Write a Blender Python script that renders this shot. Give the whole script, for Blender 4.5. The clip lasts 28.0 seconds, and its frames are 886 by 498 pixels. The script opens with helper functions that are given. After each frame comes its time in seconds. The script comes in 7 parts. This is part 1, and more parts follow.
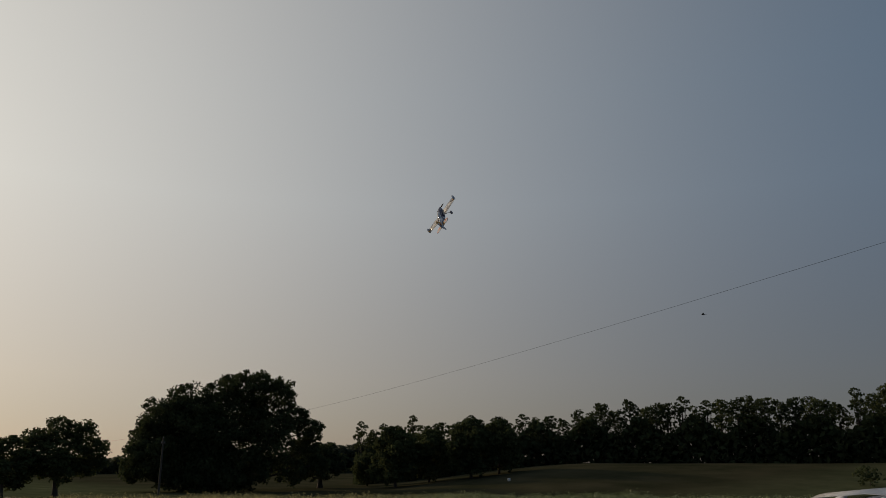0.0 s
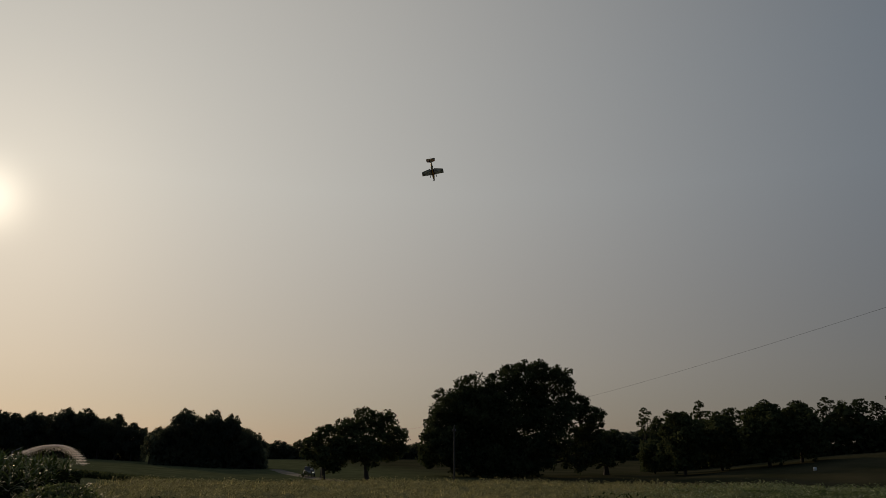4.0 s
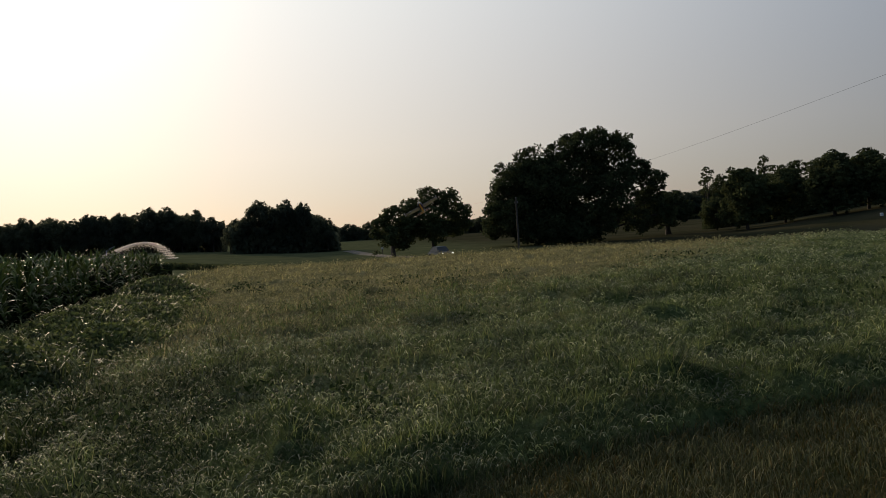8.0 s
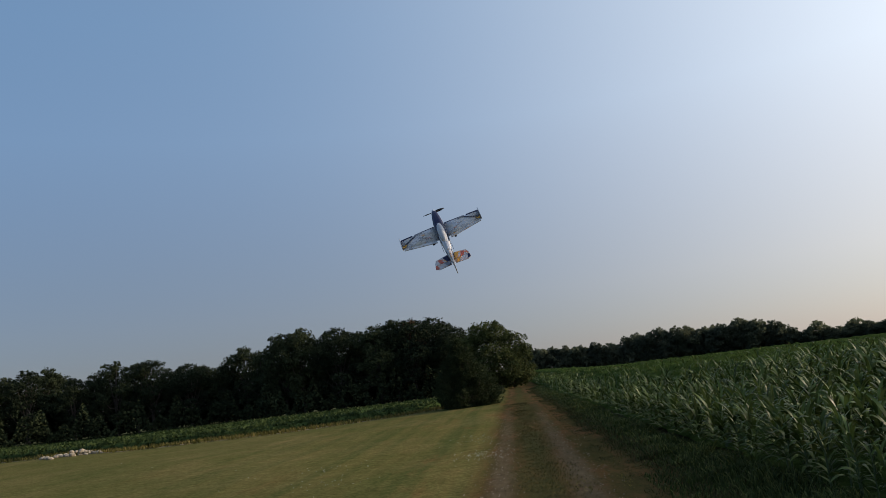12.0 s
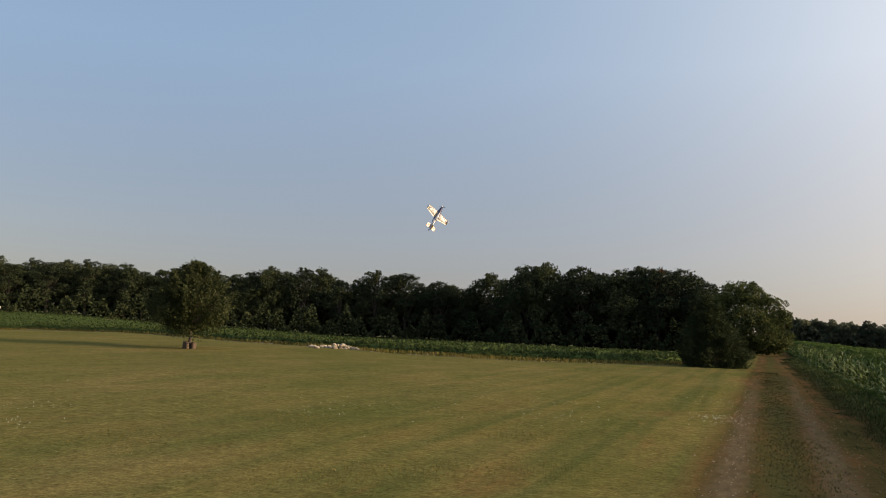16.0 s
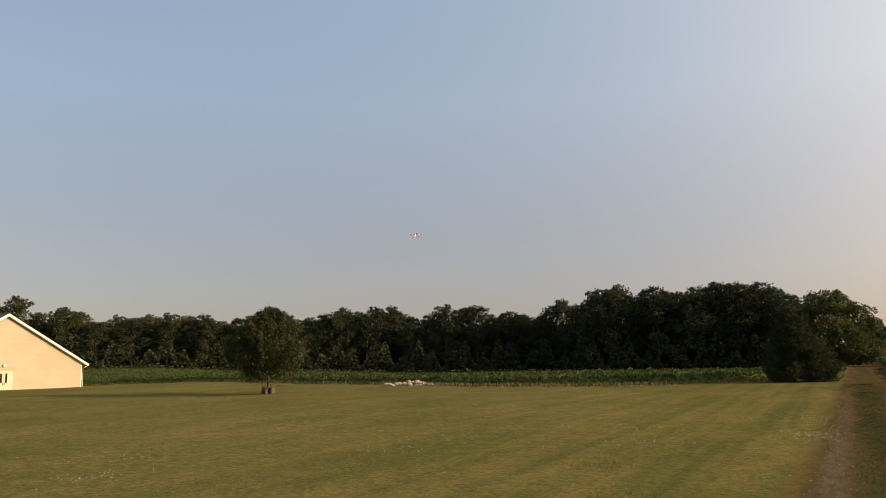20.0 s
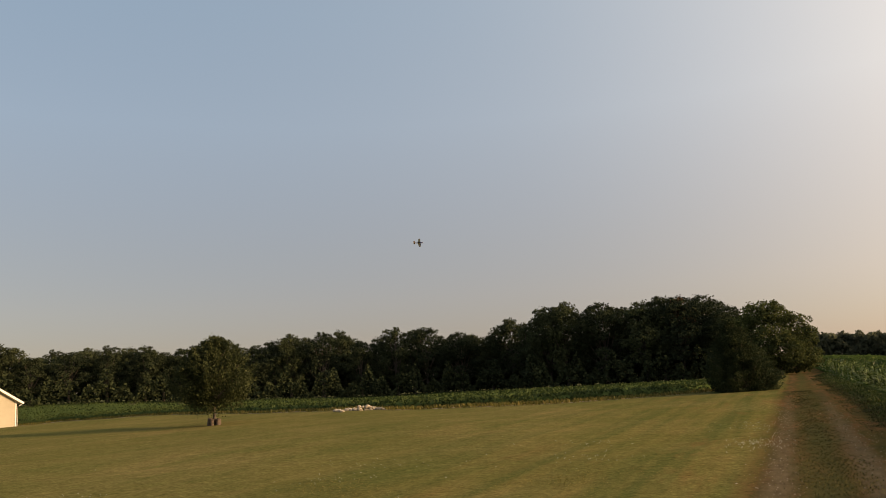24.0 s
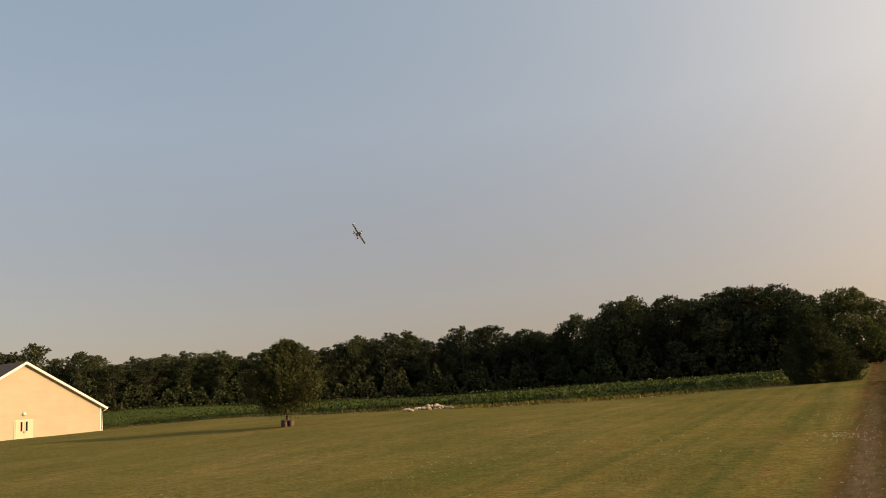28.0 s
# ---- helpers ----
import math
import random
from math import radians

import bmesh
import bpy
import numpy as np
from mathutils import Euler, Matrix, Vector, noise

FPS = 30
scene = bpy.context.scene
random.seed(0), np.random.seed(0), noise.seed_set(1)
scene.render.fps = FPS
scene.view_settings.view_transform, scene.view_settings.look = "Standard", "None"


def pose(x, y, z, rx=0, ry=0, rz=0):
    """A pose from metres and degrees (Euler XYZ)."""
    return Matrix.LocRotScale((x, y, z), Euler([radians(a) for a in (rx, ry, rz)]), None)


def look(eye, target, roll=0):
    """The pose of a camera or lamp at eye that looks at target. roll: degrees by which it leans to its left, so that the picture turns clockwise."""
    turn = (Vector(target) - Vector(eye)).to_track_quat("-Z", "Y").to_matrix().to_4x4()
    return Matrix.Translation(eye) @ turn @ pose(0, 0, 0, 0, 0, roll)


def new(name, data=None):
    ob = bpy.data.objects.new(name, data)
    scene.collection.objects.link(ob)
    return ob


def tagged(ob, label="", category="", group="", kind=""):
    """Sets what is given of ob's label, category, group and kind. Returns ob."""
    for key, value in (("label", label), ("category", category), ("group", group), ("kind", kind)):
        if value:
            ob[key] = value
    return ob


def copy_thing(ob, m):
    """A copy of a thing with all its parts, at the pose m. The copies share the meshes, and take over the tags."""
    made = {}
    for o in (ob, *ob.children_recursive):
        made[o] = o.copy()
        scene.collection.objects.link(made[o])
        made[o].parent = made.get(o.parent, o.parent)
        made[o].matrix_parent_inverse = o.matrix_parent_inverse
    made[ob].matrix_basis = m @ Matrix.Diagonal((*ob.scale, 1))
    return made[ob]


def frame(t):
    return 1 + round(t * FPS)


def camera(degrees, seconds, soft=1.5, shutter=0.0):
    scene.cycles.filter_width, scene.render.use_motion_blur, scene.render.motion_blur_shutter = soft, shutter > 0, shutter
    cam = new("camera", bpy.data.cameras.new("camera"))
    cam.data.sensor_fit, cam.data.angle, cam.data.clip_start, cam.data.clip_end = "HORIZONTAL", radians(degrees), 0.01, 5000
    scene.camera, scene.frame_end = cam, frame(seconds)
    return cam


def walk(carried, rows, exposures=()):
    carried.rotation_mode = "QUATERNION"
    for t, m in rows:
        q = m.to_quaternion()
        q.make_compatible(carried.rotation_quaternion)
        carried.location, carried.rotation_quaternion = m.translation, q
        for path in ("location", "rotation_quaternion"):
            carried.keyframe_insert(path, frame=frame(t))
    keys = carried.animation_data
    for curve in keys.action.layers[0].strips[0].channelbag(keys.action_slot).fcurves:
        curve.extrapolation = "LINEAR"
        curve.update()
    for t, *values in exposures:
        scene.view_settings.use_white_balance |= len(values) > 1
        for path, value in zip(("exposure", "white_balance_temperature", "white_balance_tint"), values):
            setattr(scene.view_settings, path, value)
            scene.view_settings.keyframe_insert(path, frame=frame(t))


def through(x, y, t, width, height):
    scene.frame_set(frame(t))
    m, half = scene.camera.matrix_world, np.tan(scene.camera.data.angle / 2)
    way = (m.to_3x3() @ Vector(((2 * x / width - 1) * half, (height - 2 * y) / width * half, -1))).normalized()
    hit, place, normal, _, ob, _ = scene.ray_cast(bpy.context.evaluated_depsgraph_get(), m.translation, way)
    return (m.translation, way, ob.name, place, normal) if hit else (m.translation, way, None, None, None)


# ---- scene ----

EYE = Vector((0.0, 0.0, 1.75))
SUN_AZ, SUN_EL = 75.0, 15.7          # heading clockwise from +y, height


def aim(az, el, roll):
    """A camera pose at the eye, from heading, height and roll in degrees."""
    a, e = radians(az), radians(el)
    way = Vector((math.sin(a) * math.cos(e), math.cos(a) * math.cos(e), math.sin(e)))
    return look(EYE, EYE + 20 * way, roll)


# seconds, heading, height, roll
PATH = [
    (0.0, 127.30, 15.52, -0.01),
    (0.5, 126.13, 17.67, -0.95),
    (1.0, 124.76, 19.29, -1.26),
    (1.5, 123.84, 19.23, -0.76),
    (2.0, 121.14, 18.46, -0.83),
    (2.5, 116.67, 16.79, -1.08),
    (4.5, 105.52, 13.73, 0.19),
    (5.0, 107.81, 8.07, -1.21),
    (5.5, 106.45, 3.85, -1.89),
    (6.0, 104.81, 2.08, -2.20),
    (6.5, 103.11, 0.54, -2.95),
    (7.0, 102.58, 0.63, -3.53),
    (7.5, 103.07, -0.32, -3.59),
    (8.0, 102.21, -1.78, -3.77),
    (8.5, 99.32, -2.85, -4.62),
    (9.0, 92.61, -2.77, -5.36),
    (9.5, 83.34, -3.37, -5.64),
    (10.0, 63.70, -3.40, -5.10),
    (10.1, 56.33, -2.64, -4.72),
    (10.2, 51.42, -1.71, -4.52),
    (10.3, 47.35, -1.35, -4.40),
    (10.4, 40.80, -0.82, -4.71),
    (10.5, 34.18, -0.19, -5.00),
    (10.6, 28.01, 0.82, -5.00),
    (10.7, 22.72, 2.04, -5.41),
    (11.0, 12.27, 5.07, -5.59),
    (11.5, 3.51, 7.43, -5.84),
    (12.0, -3.45, 9.62, -6.76),
    (12.5, -9.16, 10.07, -5.54),
    (13.0, -14.85, 10.28, -5.30),
    (13.5, -20.63, 9.26, -6.06),
    (15.5, -24.28, 5.98, 1.30),
    (16.0, -22.37, 5.64, 2.43),
    (16.5, -20.76, 6.56, 2.11),
    (17.0, -20.76, 6.05, 2.33),
    (17.5, -20.91, 6.57, 1.65),
    (18.0, -21.80, 6.96, -1.20),
    (18.5, -23.42, 7.33, -2.86),
    (19.0, -25.49, 7.54, -1.77),
    (19.5, -26.77, 7.58, -1.13),
    (20.0, -27.36, 7.96, -1.13),
    (20.5, -28.16, 8.55, -2.83),
    (21.0, -27.67, 8.47, -2.10),
    (21.5, -26.98, 8.70, -1.76),
    (23.5, -25.48, 10.16, -3.08),
    (24.0, -23.28, 9.44, -3.35),
    (24.5, -20.77, 7.46, -2.98),
    (25.0, -20.85, 6.38, -3.12),
    (25.5, -23.62, 6.04, -3.75),
    (26.0, -27.63, 6.90, -4.37),
    (26.5, -28.91, 7.61, -4.94),
    (27.0, -29.60, 9.25, -5.02),
    (27.5, -29.61, 9.84, -5.02),
    (28.0, -28.05, 9.63, -4.58),
]
cam = camera(59.9, 28.0, 0.75)
EXPOSURES = [(0, -1.24, 7300, 10), (2.5, -1.34, 7300, 10), (4.5, -1.74, 7400, 10), (5, -1.75, 7400, 10), (6.0, -1.36, 7150, 10), (8.0, -0.80, 6800, 10), (9.5, -0.58, 6700, 10), (10.2, -0.58, 6200, 10), (10.5, -0.48, 6100, 10), (11, -0.28, 6050, 10), (11.5, -0.11, 6300, 10), (12, -0.03, 6450, 10), (13.5, 0.06, 6650, 10), (15.5, 0.44, 7600, 13), (17, 0.50, 8300, 15), (20, 0.54, 9100, 18), (22.5, 0.48, 9500, 18), (24, 0.47, 9900, 18), (25, 0.47, 10000, 18), (26, 0.56, 10400, 19), (28, 0.47, 10700, 20)]
walk(cam, [(t, aim(a, e, r)) for t, a, e, r in PATH], EXPOSURES)

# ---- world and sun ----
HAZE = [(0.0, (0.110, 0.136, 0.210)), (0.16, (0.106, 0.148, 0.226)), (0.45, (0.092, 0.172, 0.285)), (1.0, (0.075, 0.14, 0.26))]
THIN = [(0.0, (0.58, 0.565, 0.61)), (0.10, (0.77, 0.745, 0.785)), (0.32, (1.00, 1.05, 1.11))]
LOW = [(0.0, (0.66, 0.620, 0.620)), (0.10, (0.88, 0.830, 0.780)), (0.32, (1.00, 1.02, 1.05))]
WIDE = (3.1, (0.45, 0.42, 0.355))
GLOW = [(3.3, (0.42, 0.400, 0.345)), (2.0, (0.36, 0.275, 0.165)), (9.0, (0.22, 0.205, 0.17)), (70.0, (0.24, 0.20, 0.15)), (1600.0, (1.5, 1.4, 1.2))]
world = bpy.data.worlds.new("world")
scene.world = world
world.use_nodes = True
wn = world.node_tree
sky = wn.nodes.new("ShaderNodeTexSky")
sky.sky_type, sky.sun_disc = "NISHITA", False
sky.sun_elevation, sky.sun_rotation = radians(SUN_EL), radians(SUN_AZ)
sky.air_density, sky.dust_density, sky.ozone_density, sky.altitude = 1.0, 0.35, 1.5, 200
back = wn.nodes["Background"]
back.inputs["Strength"].default_value = 0.05
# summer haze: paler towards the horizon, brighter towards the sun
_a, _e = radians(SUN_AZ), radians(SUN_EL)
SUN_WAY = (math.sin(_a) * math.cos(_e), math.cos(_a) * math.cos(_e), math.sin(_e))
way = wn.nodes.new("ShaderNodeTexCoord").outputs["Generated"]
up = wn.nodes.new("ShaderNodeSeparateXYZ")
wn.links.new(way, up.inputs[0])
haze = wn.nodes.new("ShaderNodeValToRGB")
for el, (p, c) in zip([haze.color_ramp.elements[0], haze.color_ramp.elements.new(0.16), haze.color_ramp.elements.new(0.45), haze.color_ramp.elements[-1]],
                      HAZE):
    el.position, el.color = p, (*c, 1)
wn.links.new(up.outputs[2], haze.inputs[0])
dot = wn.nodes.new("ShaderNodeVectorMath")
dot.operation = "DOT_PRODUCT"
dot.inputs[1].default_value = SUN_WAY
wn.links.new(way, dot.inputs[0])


def world_math(op, a, b):
    n = wn.nodes.new("ShaderNodeVectorMath")
    n.operation = op
    wn.links.new(a, n.inputs[0])
    wn.links.new(b, n.inputs[1])
    return n.outputs[0]


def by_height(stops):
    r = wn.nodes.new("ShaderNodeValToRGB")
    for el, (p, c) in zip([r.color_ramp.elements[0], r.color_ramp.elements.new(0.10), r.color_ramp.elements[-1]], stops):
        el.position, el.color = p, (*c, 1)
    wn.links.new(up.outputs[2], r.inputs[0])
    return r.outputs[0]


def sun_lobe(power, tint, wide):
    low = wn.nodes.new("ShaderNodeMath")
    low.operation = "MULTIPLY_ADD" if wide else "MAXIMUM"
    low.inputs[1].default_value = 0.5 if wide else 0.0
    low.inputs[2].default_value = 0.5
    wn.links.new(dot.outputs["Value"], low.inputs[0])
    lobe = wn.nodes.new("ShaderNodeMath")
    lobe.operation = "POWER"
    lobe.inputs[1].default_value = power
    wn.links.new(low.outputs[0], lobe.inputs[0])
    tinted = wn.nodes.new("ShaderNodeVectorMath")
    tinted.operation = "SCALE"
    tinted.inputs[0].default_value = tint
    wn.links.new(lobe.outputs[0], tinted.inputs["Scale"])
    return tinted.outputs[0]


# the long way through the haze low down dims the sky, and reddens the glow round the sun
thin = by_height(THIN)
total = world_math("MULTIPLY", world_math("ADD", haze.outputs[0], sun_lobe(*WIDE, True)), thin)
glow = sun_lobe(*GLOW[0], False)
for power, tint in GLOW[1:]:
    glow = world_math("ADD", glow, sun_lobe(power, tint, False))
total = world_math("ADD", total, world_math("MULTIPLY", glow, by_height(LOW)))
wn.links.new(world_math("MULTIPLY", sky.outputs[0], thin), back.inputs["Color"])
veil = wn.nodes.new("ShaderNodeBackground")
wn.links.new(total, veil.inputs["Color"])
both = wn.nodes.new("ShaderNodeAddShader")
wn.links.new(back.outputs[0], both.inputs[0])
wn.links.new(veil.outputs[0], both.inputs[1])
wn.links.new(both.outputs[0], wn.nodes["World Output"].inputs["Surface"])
sun_data = bpy.data.lights.new("sun", "SUN")
sun_data.energy, sun_data.angle, sun_data.color = 4.2, radians(5.0), (1.0, 0.80, 0.58)
sun = new("sun", sun_data)
sun.matrix_basis = look((0, 0, 60), Vector((0, 0, 60)) - Vector(SUN_WAY))


# ---- materials ----
class Nodes:
    """A node material, with short calls for the usual nodes."""

    def __init__(self, name, rough=0.6, metal=0.0, spec=0.5):
        self.mat = bpy.data.materials.new(name)
        self.mat.use_nodes = True
        self.t = self.mat.node_tree
        self.b = self.t.nodes["Principled BSDF"]
        self.b.inputs["Roughness"].default_value = rough
        self.b.inputs["Metallic"].default_value = metal
        self.b.inputs["Specular IOR Level"].default_value = spec
        self.out = self.t.nodes["Material Output"]
        self._pos = None

    def node(self, kind, **kw):
        n = self.t.nodes.new(kind)
        for k, v in kw.items():
            n.inputs[k.replace("_", " ")].default_value = v
        return n

    def link(self, a, b):
        self.t.links.new(a, b)

    def pos(self, local=False):
        if local:
            return self.t.nodes.new("ShaderNodeTexCoord").outputs["Object"]
        if self._pos is None:
            self._pos = self.t.nodes.new("ShaderNodeNewGeometry")
        return self._pos.outputs["Position"]

    def noise(self, scale, detail=4.0, rough=0.55, local=False, stretch=None):
        n = self.node("ShaderNodeTexNoise", Scale=scale, Detail=detail, Roughness=rough)
        src = self.pos(local)
        if stretch:
            m = self.t.nodes.new("ShaderNodeVectorMath")
            m.operation = "MULTIPLY"
            m.inputs[1].default_value = stretch
            self.link(src, m.inputs[0])
            src = m.outputs[0]
        self.link(src, n.inputs["Vector"])
        return n.outputs["Fac"]

    def ramp(self, fac, stops):
        r = self.t.nodes.new("ShaderNodeValToRGB")
        el = r.color_ramp.elements
        while len(el) < len(stops):
            el.new(0.5)
        for e, (p, c) in zip(el, stops):
            e.position = p
            e.color = (*c, 1) if len(c) == 3 else c
        self.link(fac, r.inputs[0])
        return r.outputs[0]

    def mix(self, fac, a, b, mode="MIX"):
        m = self.t.nodes.new("ShaderNodeMix")
        m.data_type, m.blend_type = "RGBA", mode
        for sock, v in ((m.inputs[0], fac), (m.inputs[6], a), (m.inputs[7], b)):
            if isinstance(v, (int, float)):
                sock.default_value = v
            elif isinstance(v, tuple):
                sock.default_value = (*v, 1)
            else:
                self.link(v, sock)
        return m.outputs[2]

    def math(self, op, a, b=0.0, clamp=False):
        m = self.t.nodes.new("ShaderNodeMath")
        m.operation, m.use_clamp = op, clamp
        for sock, v in ((m.inputs[0], a), (m.inputs[1], b)):
            if isinstance(v, (int, float)):
                sock.default_value = v
            else:
                self.link(v, sock)
        return m.outputs[0]

    def island(self):
        return self.t.nodes.new("ShaderNodeNewGeometry").outputs["Random Per Island"]

    def object_random(self):
        return self.t.nodes.new("ShaderNodeObjectInfo").outputs["Random"]

    def color(self, c):
        if isinstance(c, tuple):
            self.b.inputs["Base Color"].default_value = (*c, 1)
        else:
            self.link(c, self.b.inputs["Base Color"])
        return self

    def bump(self, height, strength=0.4, distance=0.02):
        n = self.node("ShaderNodeBump", Strength=strength, Distance=distance)
        self.link(height, n.inputs["Height"])
        self.link(n.outputs[0], self.b.inputs["Normal"])
        return self


def leaf_material(name, dark, light, through=0.35, rough=0.55, tint=None, spec=0.3, patchy=0.25, swing=0.25, mottle=0.0):
    """Leaves: a colour of their own each, and light that comes through."""
    m = Nodes(name, rough, spec=spec)
    c = m.ramp(m.island(), [(0.0, dark), (0.75, light), (1.0, tint or light)])
    patch = m.ramp(m.noise(patchy, 4.0, 0.6), [(0.3, (1 - swing, 1 - swing * 0.9, 1 - swing)), (0.7, (1 + swing * 0.6, 1 + swing * 0.5, 1 + swing * 0.2))])
    c = m.mix(1.0, c, patch, "MULTIPLY")
    if mottle:
        c = m.mix(1.0, c, m.ramp(m.noise(patchy * 5.0, 3.0, 0.6), [(0.35, (1 - mottle, 1 - mottle, 1 - mottle * 0.8)), (0.65, (1 + mottle, 1 + mottle * 0.95, 1 + mottle * 0.6))]), "MULTIPLY")
    both = m.mix(1.0, c, m.ramp(m.object_random(), [(0.0, (0.68, 0.72, 0.74)), (1.0, (1.25, 1.2, 1.05))]), "MULTIPLY")
    m.color(both)
    tr = m.t.nodes.new("ShaderNodeBsdfTranslucent")
    m.link(both, tr.inputs["Color"])
    mixer = m.t.nodes.new("ShaderNodeMixShader")
    mixer.inputs[0].default_value = through
    m.link(m.b.outputs[0], mixer.inputs[1])
    m.link(tr.outputs[0], mixer.inputs[2])
    m.link(mixer.outputs[0], m.out.inputs["Surface"])
    return m.mat


def plain(name, c, rough=0.5, metal=0.0, wear=0.12, scale=12.0, spec=0.5):
    """Paint, plastic or wood of one colour, with slight stains and relief."""
    m = Nodes(name, rough, metal, spec)
    n = m.noise(scale, 5.0, local=True)
    lo, hi = tuple(max(0, x * (1 - wear)) for x in c), tuple(min(1, x * (1 + wear)) for x in c)
    m.color(m.ramp(n, [(0.3, lo), (0.7, hi)]))
    m.bump(m.noise(scale * 8, 3.0, local=True), 0.08, 0.004)
    return m.mat


M_LEAF_WOOD = leaf_material("wood_leaves", (0.030, 0.040, 0.025), (0.046, 0.058, 0.035), 0.12, 0.9, tint=(0.054, 0.066, 0.040), spec=0.02, patchy=0.18, swing=0.3, mottle=0.12)
M_LEAF_OAK = leaf_material("oak_leaves", (0.050, 0.064, 0.034), (0.082, 0.100, 0.052), 0.36, 0.8, spec=0.03)
M_LEAF_CORNER = leaf_material("corner_tree_leaves", (0.052, 0.066, 0.030), (0.086, 0.102, 0.042), 0.2, 0.8, tint=(0.110, 0.120, 0.054), spec=0.03)
# paler and greyer than the nearer leaves: distance haze put into the colour
M_LEAF_FAR_HAZED = leaf_material("far_hazed_leaves", (0.088, 0.102, 0.076), (0.122, 0.138, 0.102), 0.58, 0.8, spec=0.03)
M_LEAF_YOUNG = leaf_material("young_tree_leaves", (0.034, 0.044, 0.022), (0.060, 0.072, 0.034), 0.3, 0.7, tint=(0.090, 0.100, 0.050), spec=0.05)
M_LEAF_RUST = leaf_material("rust_leaves", (0.045, 0.034, 0.022), (0.085, 0.052, 0.034), 0.15, 0.8, spec=0.03)
M_CEDAR = leaf_material("cedar_foliage", (0.026, 0.039, 0.020), (0.048, 0.062, 0.029), 0.12, 0.8, tint=(0.066, 0.072, 0.034), spec=0.05)
M_CORN = leaf_material("corn_leaves", (0.026, 0.046, 0.014), (0.080, 0.118, 0.040), 0.14, 0.45, tint=(0.125, 0.160, 0.070), spec=0.08, patchy=0.6, mottle=0.3)
M_CROP = leaf_material("bean_leaves", (0.040, 0.060, 0.020), (0.072, 0.100, 0.034), 0.3, 0.7, spec=0.05)
M_GRASS = leaf_material("meadow_grass", (0.055, 0.085, 0.032), (0.160, 0.205, 0.090), 0.55, 0.55, tint=(0.28, 0.28, 0.155), spec=0.14, patchy=0.5, swing=0.45, mottle=0.6)
M_RIPE = leaf_material("ripe_grass", (0.18, 0.17, 0.088), (0.37, 0.34, 0.195), 0.68, 0.7, tint=(0.48, 0.44, 0.28), spec=0.05, patchy=0.5, swing=0.4, mottle=0.3)
M_LANE = leaf_material("lane_grass", (0.038, 0.044, 0.018), (0.076, 0.070, 0.029), 0.3, 0.7, tint=(0.118, 0.088, 0.042), spec=0.05, patchy=0.6, swing=0.45)
# dark green grass, with part of the corn's shade put into its colour
M_SHADED_VERGE = leaf_material("verge_grass", (0.018, 0.033, 0.012), (0.048, 0.068, 0.026), 0.38, 0.6, tint=(0.125, 0.145, 0.062), spec=0.03, patchy=0.9, swing=0.5)
M_LAWN = leaf_material("lawn_grass", (0.090, 0.090, 0.028), (0.175, 0.148, 0.050), 0.35, 0.7, tint=(0.26, 0.20, 0.09), spec=0.05)
M_WEED = leaf_material("weed_leaves", (0.046, 0.068, 0.026), (0.150, 0.185, 0.080), 0.42, 0.5, tint=(0.30, 0.32, 0.18), spec=0.14, patchy=0.8, swing=0.45, mottle=0.45)
M_HAYWEED = leaf_material("hay_weed_leaves", (0.018, 0.032, 0.014), (0.050, 0.075, 0.034), 0.3, 0.6, tint=(0.16, 0.18, 0.12), spec=0.06, patchy=0.9, swing=0.5)
M_PETAL = leaf_material("white_petals", (0.55, 0.54, 0.48), (0.80, 0.79, 0.72), 0.3, 0.6)
M_WOOD_FOOT_SHADE = leaf_material("wood_foot_shade_leaves", (0.022, 0.030, 0.018), (0.036, 0.046, 0.026), 0.1, 0.85, spec=0.02)
M_BARK = plain("bark", (0.055, 0.043, 0.033), 0.9, wear=0.35, scale=6)
# dark corn leaves that carry the shade of the corn's foot in their colour
M_CORN_FOOT_SHADE = leaf_material("corn_foot_shade_leaves", (0.020, 0.026, 0.012), (0.038, 0.046, 0.020), 0.0, 0.9, spec=0.02)
M_STALK = plain("corn_stalk", (0.055, 0.085, 0.028), 0.6, wear=0.25, scale=9)
M_SIDING = Nodes("cream_siding", 0.55)
M_SIDING.color(M_SIDING.mix(1.0, M_SIDING.ramp(M_SIDING.noise(0.8, 5.0), [(0.25, (0.285, 0.250, 0.178)), (0.75, (0.322, 0.284, 0.206))]),
                            M_SIDING.ramp(M_SIDING.noise(1.0, 3.0, stretch=(0.4, 0.4, 3.0)), [(0.3, (0.93, 0.92, 0.90)), (0.8, (1.03, 1.03, 1.02))]), "MULTIPLY"))
M_SIDING = M_SIDING.mat
M_WHITE = plain("white_trim", (0.62, 0.60, 0.56), 0.45, wear=0.05)
M_CREAM = plain("cream_door_paint", (0.47, 0.40, 0.29), 0.45, wear=0.06)
M_ROOF = Nodes("dark_shingles", 0.85)
M_ROOF.color(M_ROOF.ramp(M_ROOF.noise(3.0, 6.0), [(0.3, (0.030, 0.024, 0.022)), (0.7, (0.060, 0.048, 0.043))])).bump(M_ROOF.noise(20, 3), 0.5, 0.02)
M_ROOF = M_ROOF.mat
M_GLASS = Nodes("dark_glass", 0.06, spec=0.8).color((0.015, 0.018, 0.022)).mat
M_STONE = Nodes("field_stone", 0.85)
